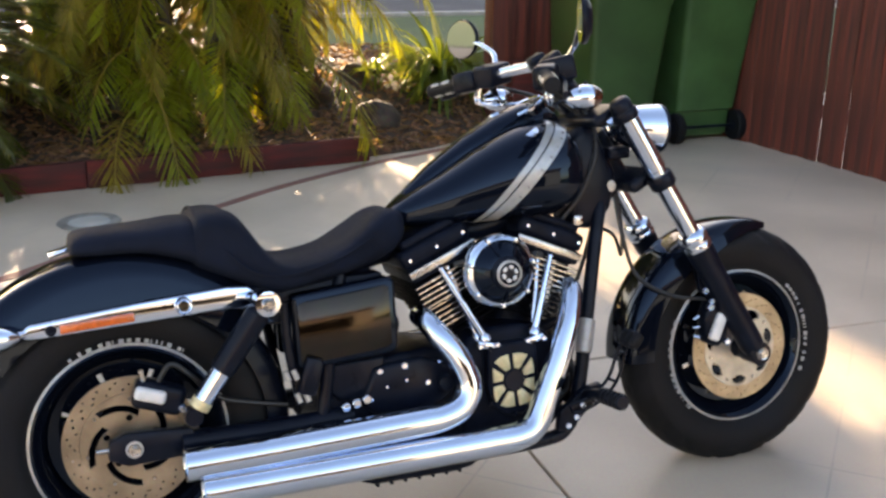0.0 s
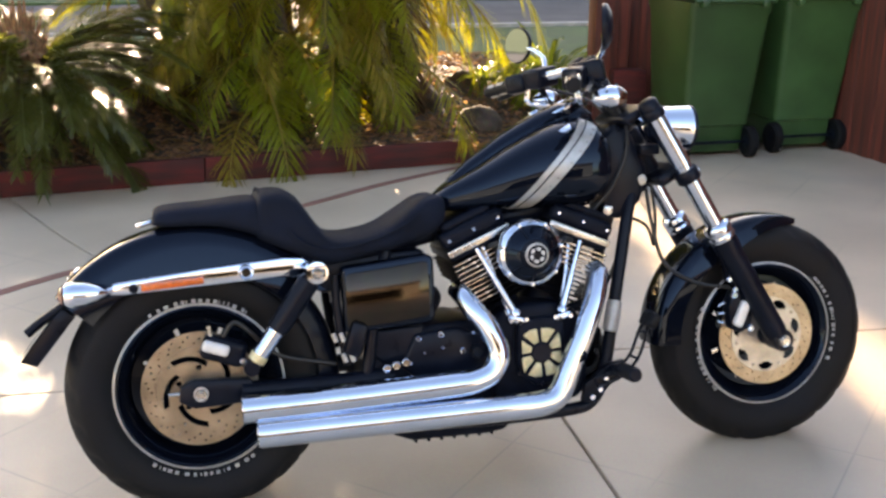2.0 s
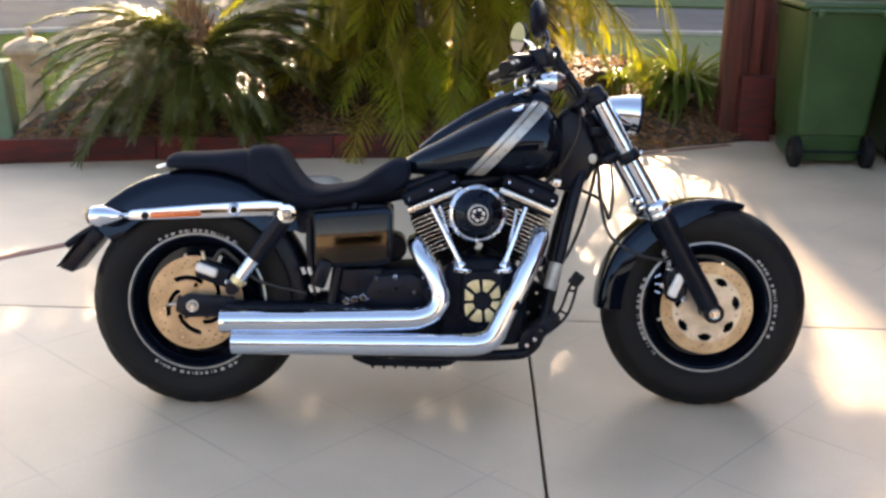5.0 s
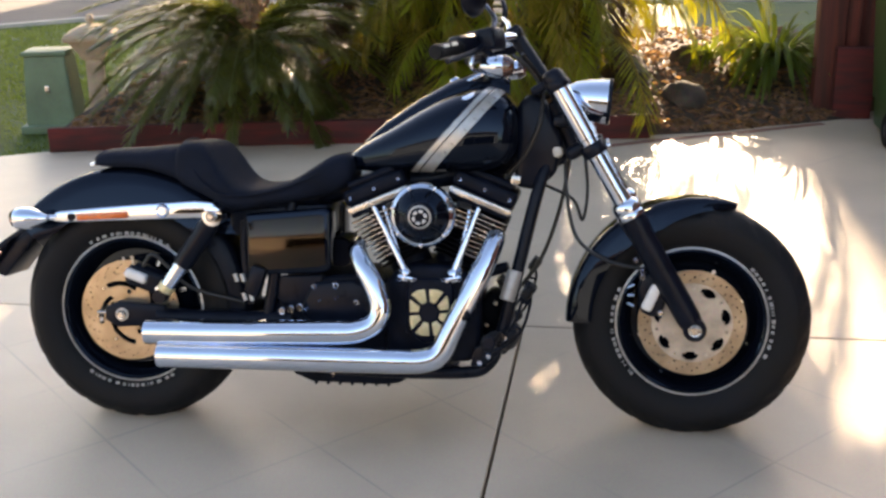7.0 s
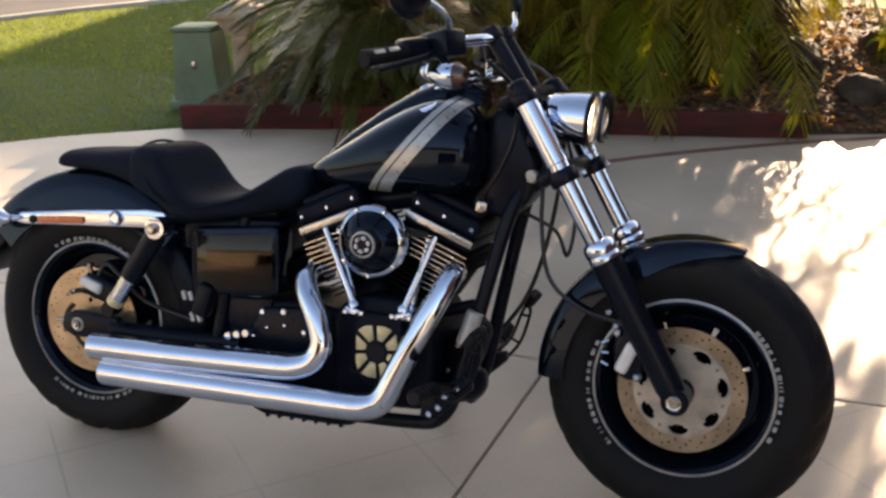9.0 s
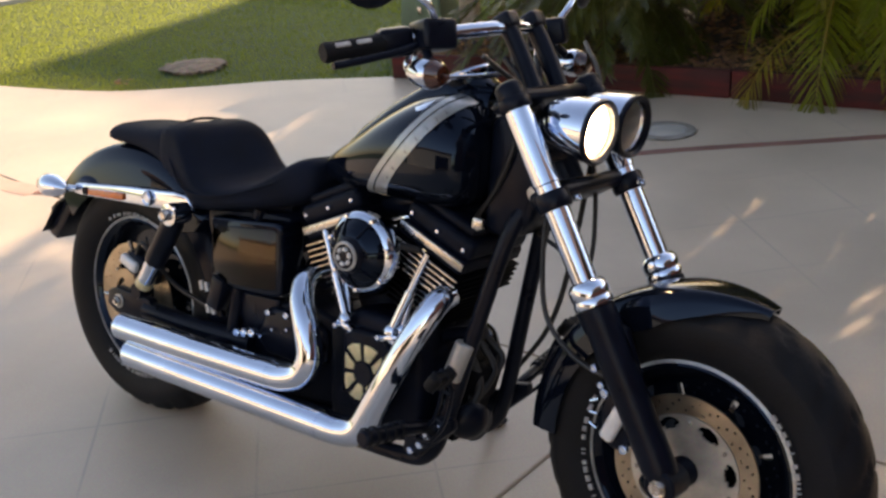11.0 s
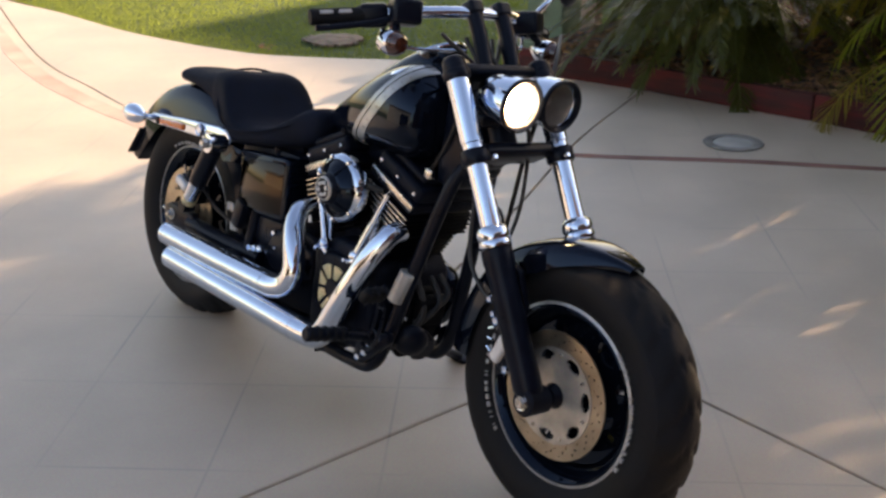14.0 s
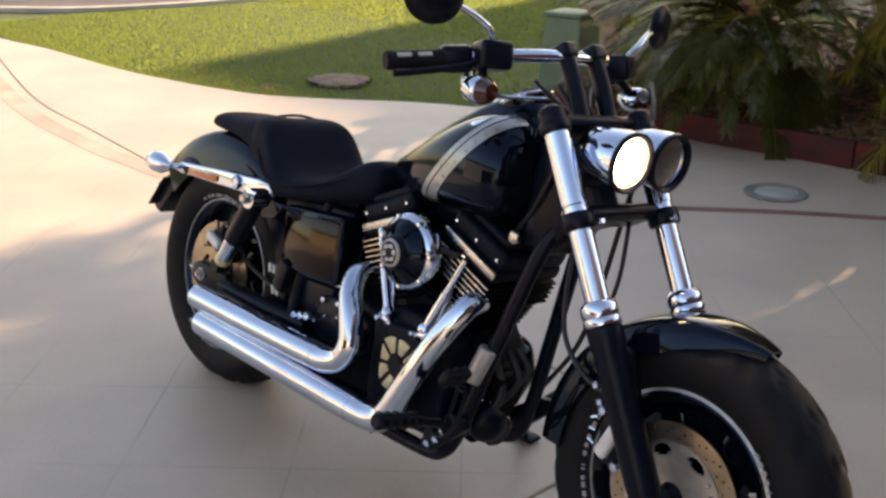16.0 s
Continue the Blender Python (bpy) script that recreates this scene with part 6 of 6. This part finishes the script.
for s in (-1, 1):
    pipe("down_tube", [(1.240, s * 0.03, 0.79), (1.205, s * 0.065, 0.70), (1.150, s * 0.095, 0.475), (1.105, s * 0.115, 0.28), (1.065, s * 0.122, 0.195), (0.98, s * 0.122, 0.172), (0.70, s * 0.122, 0.172), (0.50, s * 0.12, 0.20), (0.42, s * 0.115, 0.30)], 0.018, "", parent=frm)
    pipe("seat_rail", [(0.56, s * 0.04, 0.66), (0.45, s * 0.10, 0.655), (0.30, s * 0.115, 0.64), (0.05, s * 0.115, 0.63)], 0.016, "", parent=frm)
    pipe("rear_down_tube", [(0.50, s * 0.09, 0.65), (0.46, s * 0.115, 0.50), (0.43, s * 0.12, 0.33)], 0.017, "", parent=frm)
    pipe("belt_guard_strut", [(0.36, s * 0.105, 0.60), (0.36, s * 0.112, 0.50), (0.38, s * 0.115, 0.36)], 0.012, "", parent=frm)
bpart("silver_sleeve", rod((1.143, -0.110, 0.468), (1.120, -0.124, 0.385), 0.0215, 20, None, 0.003), M_ALLOY, "bright silver sleeve on the down tube", frm)
bpart("fluid_reservoir", block((0.045, 0.045, 0.09), (0, 0, 0), 0.01, pose(0.40, -0.135, 0.43, 0, 18, 0)), M_SATIN, "small black brake reservoir")
for k in range(4):
    bpart("hose_fitting", rod((0.340 + 0.024 * (k // 2) + 0.02 * (k % 2), -0.145, 0.450 - 0.055 * (k // 2)), (0.348 + 0.024 * (k // 2) + 0.02 * (k % 2), -0.147, 0.428 - 0.055 * (k // 2)), 0.007, 10), M_ALLOY, "", bpy.data.objects["fluid_reservoir"])
bpart("horn", lathe([(0, 0), (0.045, 0.0), (0.055, 0.02), (0.05, 0.035), (0.02, 0.045), (0, 0.047)], 28, along((0.80, 0.11, 0.60), (0.78, 0.3, 0.60))), M_CHROME, "chrome horn cover")

# forward foot controls
def controls(s):
    c = bpart("foot_bracket", plate([(1.02, 0.20), (1.03, 0.25), (1.10, 0.30), (1.15, 0.31), (1.155, 0.285), (1.09, 0.225), (1.06, 0.195)], s * 0.135, s * 0.160, 0.006), M_SATIN, "black forward foot control")
    bpart("peg_arm", tube([(1.10, s * 0.15, 0.275), (1.105, s * 0.20, 0.295), (1.098, s * 0.26, 0.305)], 0.014, 12), M_SATIN, "", c)
    peg = bpart("foot_peg", rod((1.098, s * 0.250, 0.305), (1.088, s * 0.372, 0.316), 0.018, 20, None, 0.004), M_SATIN, "", c)
    for k in range(5):
        p = Vector((1.098, s * 0.27, 0.307)).lerp(Vector((1.088, s * 0.36, 0.316)), k / 4)
        bpart("peg_ring", lathe([(0.018, -0.004), (0.0205, -0.002), (0.0205, 0.002), (0.018, 0.004)], 18, along(p, p + Vector((-0.01, s * 0.12, 0.011)))), M_RUBBER, "", peg)
    line = [(1.06, 0.165, 0.255), (1.11, 0.185, 0.275), (1.155, 0.205, 0.325), (1.178, 0.215, 0.395), (1.182, 0.225, 0.42)]
    side = [(0.005, 0.012), (0.010, 0.010), (0.012, 0.006), (0.012, 0.001), (0.006, 0.0)]
    arm = bpart("pedal_arm", tube([(x - u, s * y, z + w) for (x, y, z), (u, w) in zip(line, side)], 0.0045, 8), M_SATIN, "drilled black pedal arm", c)
    bpart("arm_rail", tube([(x + u, s * y, z - w) for (x, y, z), (u, w) in zip(line, side)], 0.0045, 8), M_SATIN, "", arm)
    for (x, y, z), (u, w) in list(zip(line, side))[:4]:
        bpart("arm_rung", rod((x - u, s * y, z + w), (x + u, s * y, z - w), 0.004, 8), M_SATIN, "", arm)
    pad = bpart("pedal_pad", block((0.026, 0.075, 0.040), (0, 0, 0), 0.010, pose(1.186, s * 0.250, 0.435, 0, 35, 0), 3), M_RUBBER, "ribbed rubber pedal pad", c)
    for k in range(3):
        bpart("pad_rib", block((0.028, 0.006, 0.042), (0, 0, 0), 0.002, pose(1.186, s * (0.225 + 0.024 * k), 0.435, 0, 35, 0), 1), M_SATIN, "", pad)
    for x, z in ((1.048, 0.213), (1.072, 0.232), (1.09, 0.26), (1.118, 0.286)):
        bpart("control_bolt", bolt((x, s * 0.158, z), 0.009, 0.010, (0, s, 0)), M_CHROME, "", c)


controls(-1)
controls(1)
stand = bpart("side_stand", tube([(0.98, 0.15, 0.19), (0.94, 0.26, 0.13), (0.90, 0.36, 0.085)], 0.014, 12), M_SATIN, "black side stand folded out")
bpart("stand_foot", block((0.08, 0.045, 0.012), (0, 0, 0), 0.004, pose(0.895, 0.372, 0.078, 11, 0, 0)), M_SATIN, "", stand)

# ---- front end ----
def fork_at(z, y):
    return Vector((fork_x(z), y, z))


for s in (-1, 1):
    y = s * 0.142
    leg = fpart("fork_leg", lathe([(0, 0), (0.026, 0), (0.031, 0.012), (0.034, 0.03), (0.034, 0.30), (0.037, 0.315), (0.037, 0.345), (0.030, 0.35), (0, 0.35)], 28, along(fork_at(0.325, y), fork_at(0.70, y))), M_SATIN, "black lower fork leg")
    fpart("dust_collar", lathe([(0.030, 0), (0.038, 0.0), (0.040, 0.008), (0.037, 0.016), (0.039, 0.022), (0.039, 0.038), (0.035, 0.046), (0.030, 0.05), (0.028, 0.05)], 28, along(fork_at(0.627, y), fork_at(0.70, y))), M_CHROME, "chrome dust collar", leg)
    fpart("fork_tube", rod(fork_at(0.64, y), fork_at(0.99, y), 0.0255, 28), M_CHROME, "polished chrome fork tube", leg)
    fpart("upper_cover", rod(fork_at(0.84, y), fork_at(0.985, y), 0.028, 28, 0.0275, 0.002), M_CHROME, "", leg)
    fpart("fork_cap", lathe([(0, 0.040), (0.016, 0.040), (0.023, 0.036), (0.028, 0.030), (0.0295, 0.0), (0.027, -0.006)], 28, along(fork_at(0.990, y), fork_at(1.10, y))), M_SATIN, "black fork cap", leg)
    fpart("axle_cap", lathe([(0, 0.014), (0.010, 0.014), (0.011, 0.006), (0.017, 0.008), (0.019, 0)], 20, along(Vector((AXLE_F.x, y + s * 0.026, AXLE_F.z)), Vector((AXLE_F.x, y + s, AXLE_F.z)))), M_STEEL, "bright axle end", leg)
    fpart("axle_boss", rod((AXLE_F.x, y - s * 0.04, AXLE_F.z), (AXLE_F.x, y + s * 0.028, AXLE_F.z), 0.032, 24, None, 0.004), M_SATIN, "", leg)
    for k in range(2):
        fpart("fender_bolt", bolt(fork_at(0.53 - 0.03 * k, y) + Vector((-0.042, s * 0.004, -0.02)), 0.008, 0.010, (0, s, 0)), M_CHROME, "", leg)
fpart("front_axle", rod((AXLE_F.x, -0.16, AXLE_F.z), (AXLE_F.x, 0.16, AXLE_F.z), 0.012, 16), M_STEEL)


def yoke(z, thick, name, label, r):
    c = fork_at(z, 0)
    m = Matrix.Translation(c) @ Matrix.Rotation(-RAKE, 4, "Y")
    bm = block((0.085, 0.24, thick), (-0.035, 0, 0), 0.014, m, 3)
    for s in (-1, 1):
        bm = join(bm, lathe([(0.0258, -thick / 2), (r, -thick / 2), (r + 0.003, -thick / 2 + 0.005), (r + 0.003, thick / 2 - 0.005), (r, thick / 2), (0.0258, thick / 2)], 28, m @ Matrix.Translation((0, s * 0.142, 0)), closed=True))
    return fpart(name, bm, M_SATIN, label)


low_yoke = yoke(0.812, 0.036, "lower_yoke", "black lower fork yoke", 0.032)
yoke(0.985, 0.026, "upper_yoke", "black upper fork yoke", 0.030)
for s in (-1, 1):
    fpart("pinch_bolt", bolt(fork_at(0.806, s * 0.142) + Vector((0.033, -s * 0.02, 0.015)), 0.007, 0.01, (1, 0, 0.5)), M_CHROME, "", low_yoke)
bm = fender(AXLE_F, 0.356, 0.086, radians(70), radians(181), 0.045, 44, 0.30, 0.35)
ffender = fpart("front_fender", bm, M_PAINT, "gloss black front fender")
for s in (-1, 1):
    fpart("fender_bracket", plate([(1.470, 0.60), (1.515, 0.585), (1.55, 0.50), (1.535, 0.47), (1.49, 0.50)], s * 0.088, s * 0.108, 0.005), M_SATIN, "", ffender)
fcal = fpart("front_caliper", plate([(1.495, 0.36), (1.485, 0.43), (1.505, 0.475), (1.545, 0.47), (1.565, 0.42), (1.56, 0.37), (1.53, 0.345)], -0.085, -0.135, 0.012, 3), M_SATIN, "black front brake caliper")
fpart("caliper_badge", block((0.031, 0.022, 0.078), (0, 0, 0), 0.0105, pose(1.522, -0.140, 0.405, 0, 24, 0), 5), M_BADGE, "silver oval caliper face", fcal)
for x, z in ((1.548, 0.362), (1.498, 0.462), (1.545, 0.462)):
    fpart("caliper_bolt", bolt((x, -0.134, z), 0.010, 0.012), M_CHROME, "", fcal)
for k in range(3):
    fpart("caliper_clip", rod((1.458, -0.12, 0.385 + 0.022 * k), (1.476, -0.122, 0.378 + 0.03 * k), 0.0035, 8), M_CHROME, "", fcal)
fpart("brake_line", tube([(1.50, -0.115, 0.48), (1.40, -0.10, 0.50), (1.315, -0.075, 0.56), (1.285, -0.055, 0.68), (1.275, -0.03, 0.80), (1.24, 0, 0.95), (1.16, -0.12, 1.07)], 0.0055, 8), M_RUBBER_CABLE, "black front brake hose", fcal)
fpart("throttle_cable", tube([(1.22, 0.02, 0.70), (1.30, 0.02, 0.66), (1.33, 0.03, 0.60), (1.34, 0.05, 0.72), (1.30, 0.06, 0.90), (1.17, 0.0, 1.06)], 0.005, 8), M_RUBBER_CABLE, "looped black cable")
fpart("clutch_cable", tube([(1.10, 0.36, 1.08), (1.24, 0.20, 1.00), (1.29, 0.09, 0.80), (1.22, 0.11, 0.50), (1.08, 0.15, 0.30)], 0.006, 8), M_RUBBER_CABLE, "black clutch cable")
fpart("neck_badge", lathe([(0, 0.012), (0.014, 0.011), (0.017, 0.006), (0.018, -0.004)], 24, along((1.255, -0.052, 0.800), (1.262, -1, 0.80))), M_ALLOY, "round silver neck cap")
bpart("neck_cover", block((0.07, 0.10, 0.10), (0, 0, 0), 0.02, pose(1.235, 0, 0.80, 0, -30, 0), 3), M_SATIN)
bpart("tank_side_plate", plate([(1.125, 0.712), (1.13, 0.735), (1.155, 0.732), (1.153, 0.712), (1.14, 0.705)], -0.075, -0.088, 0.003), M_STEEL, "small bright coil bracket")

bpart("wiring_cover", plate([(1.135, 0.70), (1.14, 0.93), (1.175, 0.965), (1.22, 0.95), (1.275, 0.83), (1.255, 0.74), (1.20, 0.69)], -0.062, 0.062, 0.02, 3), M_SATIN, "black wiring cover at the steering head")
for k in range(5):
    bpart("wiring_loom", tube([(1.11, -0.05 + 0.025 * k, 0.72 + 0.015 * k), (1.17, -0.066 + 0.01 * k, 0.80), (1.21, -0.066 + 0.012 * k, 0.90 + 0.01 * k), (1.20, -0.03 + 0.015 * k, 1.00), (1.14, -0.02 + 0.03 * k, 1.06)], 0.0065, 8), M_RUBBER_CABLE)
mount = bpart("front_engine_mount", plate([(1.02, 0.22), (1.035, 0.36), (1.07, 0.40), (1.105, 0.385), (1.11, 0.30), (1.08, 0.20)], -0.055, 0.055, 0.012), M_SOOT, "black front engine mount")
for x, y, z in ((1.085, -0.058, 0.365), (1.06, -0.058, 0.30), (1.085, -0.058, 0.24), (1.10, -0.06, 0.32)):
    bpart("mount_bolt", bolt((x, y, z), 0.008, 0.009), M_STEEL, "", mount)
for k, (y0, y1) in enumerate(((-0.07, -0.03), (-0.045, 0.02), (-0.02, 0.05))):
    bpart("oil_hose", tube([(1.02, y0, 0.225 + 0.02 * k), (1.10, y0 - 0.02, 0.25 + 0.03 * k), (1.13, y1, 0.34 + 0.02 * k), (1.09, y1, 0.43)], 0.009, 10), M_RUBBER_CABLE, "", mount)

# twin headlamps
for s in (-1, 1):
    y, z = 0.008 + s * 0.066, 0.940
    base = along((1.272, y, z + 0.012), (1.40, y, z)) @ Matrix.Diagonal((0.92, 0.92, 1, 1))
    lamp = fpart("headlamp", lathe([(0, 0), (0.022, 0.001), (0.042, 0.012), (0.056, 0.035), (0.063, 0.07), (0.067, 0.10), (0.069, 0.124), (0.066, 0.126), (0.0570, 0.118), (0.052, 0.09), (0.042, 0.05), (0.020, 0.025), (0, 0.022)], 44, base), M_CHROME, "chrome bullet headlamp")
    fpart("lamp_ring", lathe([(0.0565, 0.117), (0.0680, 0.120), (0.0705, 0.124), (0.0695, 0.131), (0.0640, 0.133), (0.0575, 0.127)], 44, base, closed=True), M_SATIN, "black bezel ring", lamp)
    if s < 0:
        fpart("bulb", lathe([(0, 0.119), (0.018, 0.117), (0.031, 0.111), (0.034, 0.100), (0.026, 0.07), (0, 0.06)], 36, base), M_BEAM, "glowing warm headlamp bulb", lamp)
        fpart("glow_rim", lathe([(0.033, 0.102), (0.046, 0.108), (0.0550, 0.114), (0.056, 0.108), (0.048, 0.10)], 36, base), M_GLOW_RIM, "reflector rim that glows by itself, for the bulb's warm halo", lamp)
    else:
        fpart("bulb", lathe([(0, 0.085), (0.010, 0.083), (0.012, 0.06), (0, 0.05)], 20, base), M_ALLOY, "unlit lamp bulb shield", lamp)
        fpart("reflector_bowl", lathe([(0.014, 0.032), (0.030, 0.046), (0.040, 0.062), (0.048, 0.085), (0.0545, 0.112)], 36, base), M_ALLOY, "frosted reflector bowl", lamp)
    g = fpart("lamp_glass", lathe([(0, 0.133), (0.03, 0.130), (0.057, 0.124), (0.057, 0.121), (0.03, 0.127), (0, 0.130)], 40, base), M_GLASS, "clear domed lens", lamp)
    g.visible_shadow = False
fpart("lamp_bracket", block((0.06, 0.18, 0.03), (1.275, 0.008, 0.885), 0.008), M_SATIN)

# handlebar, moved with the steering
BY = 0.045
for s in (-1, 1):
    fpart("riser", tube([(1.215, BY * 0.7 + s * 0.046, 1.00), (1.165, BY + s * 0.047, 1.075), (1.130, BY + s * 0.047, 1.128)], 0.021, 18, 6, 0.019), M_SATIN, "black handlebar riser")
for s in (-1, 1):
    fpart("riser_clamp", block((0.046, 0.044, 0.036), (0, 0, 0), 0.009, pose(1.128, BY + s * 0.047, 1.132, 0, -30, 0), 3), M_SATIN)
bar = fpart("handlebar", tube([(0.955, BY - 0.395, 1.068), (1.00, BY - 0.27, 1.086), (1.075, BY - 0.17, 1.108), (1.125, BY - 0.08, 1.120), (1.130, BY, 1.122), (1.125, BY + 0.08, 1.120), (1.075, BY + 0.17, 1.108), (1.00, BY + 0.27, 1.086), (0.955, BY + 0.395, 1.068)], 0.0145, 20, 8), M_CHROME, "chrome drag handlebar")
for s in (-1, 1):
    a, b = Vector((0.953, BY + s * 0.400, 1.0675)), Vector((0.996, BY + s * 0.280, 1.085))
    grip = fpart("grip", lathe([(0, -0.002), (0.018, -0.002), (0.021, 0.006), (0.0195, 0.014), (0.0195, 0.115), (0.023, 0.120), (0.023, 0.128), (0.015, 0.128)], 24, along(a, b)), M_RUBBER, "black grip with white inserts")
    for k in range(2):
        p = a.lerp(b, 0.28 + 0.36 * k)
        for ang in (0, 120, 240):
            d = (b - a).normalized()
            m = along(p, b) @ Matrix.Rotation(radians(ang + 20), 4, "Z")
            fpart("grip_insert", block((0.006, 0.010, 0.032), (0, 0, 0), 0.002, m @ Matrix.Translation((0.0185, 0, 0)), 2), M_ALLOY, "", grip)
    fpart("switch_housing", block((0.055, 0.070, 0.058), (0, 0, 0), 0.012, along(Vector((1.008, BY + s * 0.255, 1.088)), Vector((1.06, BY + s * 0.19, 1.10))) @ Matrix.Rotation(radians(90), 4, "X"), 3), M_SATIN, "black switch housing", bar)
    fpart("master_cylinder", block((0.088, 0.072, 0.060), (0, 0, 0), 0.010, pose(1.064, BY + s * 0.206, 1.104, 0, -10, s * 26), 3), M_SATIN, "black lever perch and reservoir", bar)
    fpart("lever", tube([(1.060, BY + s * 0.205, 1.098), (1.045, BY + s * 0.275, 1.075), (1.000, BY + s * 0.365, 1.052), (0.985, BY + s * 0.405, 1.045)], 0.0075, 10), M_SATIN, "black control lever")
    fpart("hand_signal", lathe([(0, 0.04), (0.020, 0.037), (0.029, 0.022), (0.031, 0.0), (0.026, -0.025), (0.012, -0.045), (0, -0.048)], 26, along((1.100, BY + s * 0.265, 1.035), (1.25, BY + s * 0.275, 1.035))), M_CHROME, "chrome bullet front turn signal", bar)
    fpart("signal_lens", lathe([(0, 0.046), (0.018, 0.043), (0.027, 0.030), (0.030, 0.018)], 26, along((1.100, BY + s * 0.265, 1.035), (1.25, BY + s * 0.275, 1.035))), M_AMBER_DARK, "amber lens", bar)
    fpart("signal_stem", tube([(1.095, BY + s * 0.255, 1.045), (1.075, BY + s * 0.235, 1.07), (1.05, BY + s * 0.225, 1.09)], 0.010, 10), M_SATIN, "", bar)
    for k in range(2):
        fpart("hydraulic_line", tube([(1.03, BY + s * (0.215 + 0.022 * k), 1.07), (1.03, BY + s * (0.215 + 0.022 * k), 1.03), (1.07, BY + s * 0.16, 1.02), (1.15, BY + s * 0.07, 1.03)], 0.005, 8), M_CHROME, "", bar)
    # mirror
    mr = fpart("mirror", lathe([(0, 0.022), (0.030, 0.019), (0.047, 0.008), (0.050, 0.0), (0.048, -0.006)], 32, along((1.048, BY + s * 0.375, 1.212), (1.048 + 0.93, BY + s * (0.375 + 0.37), 1.20)) @ Matrix.Diagonal((1.3, 1.15, 1, 1))), M_SATIN, "oval black mirror on a drilled stalk")
    fpart("mirror_glass", lathe([(0, -0.004), (0.045, -0.004), (0.046, -0.007), (0, -0.007)], 32, along((1.048, BY + s * 0.375, 1.212), (1.048 + 0.93, BY + s * (0.375 + 0.37), 1.20)) @ Matrix.Diagonal((1.3, 1.15, 1, 1))), M_MIRROR, "", mr)
    fpart("mirror_stalk", tube([(1.085, BY + s * 0.225, 1.135), (1.090, BY + s * 0.255, 1.165), (1.075, BY + s * 0.300, 1.190), (1.062, BY + s * 0.345, 1.205)], 0.0075, 10), M_CHROME, "bright mirror stalk", mr)
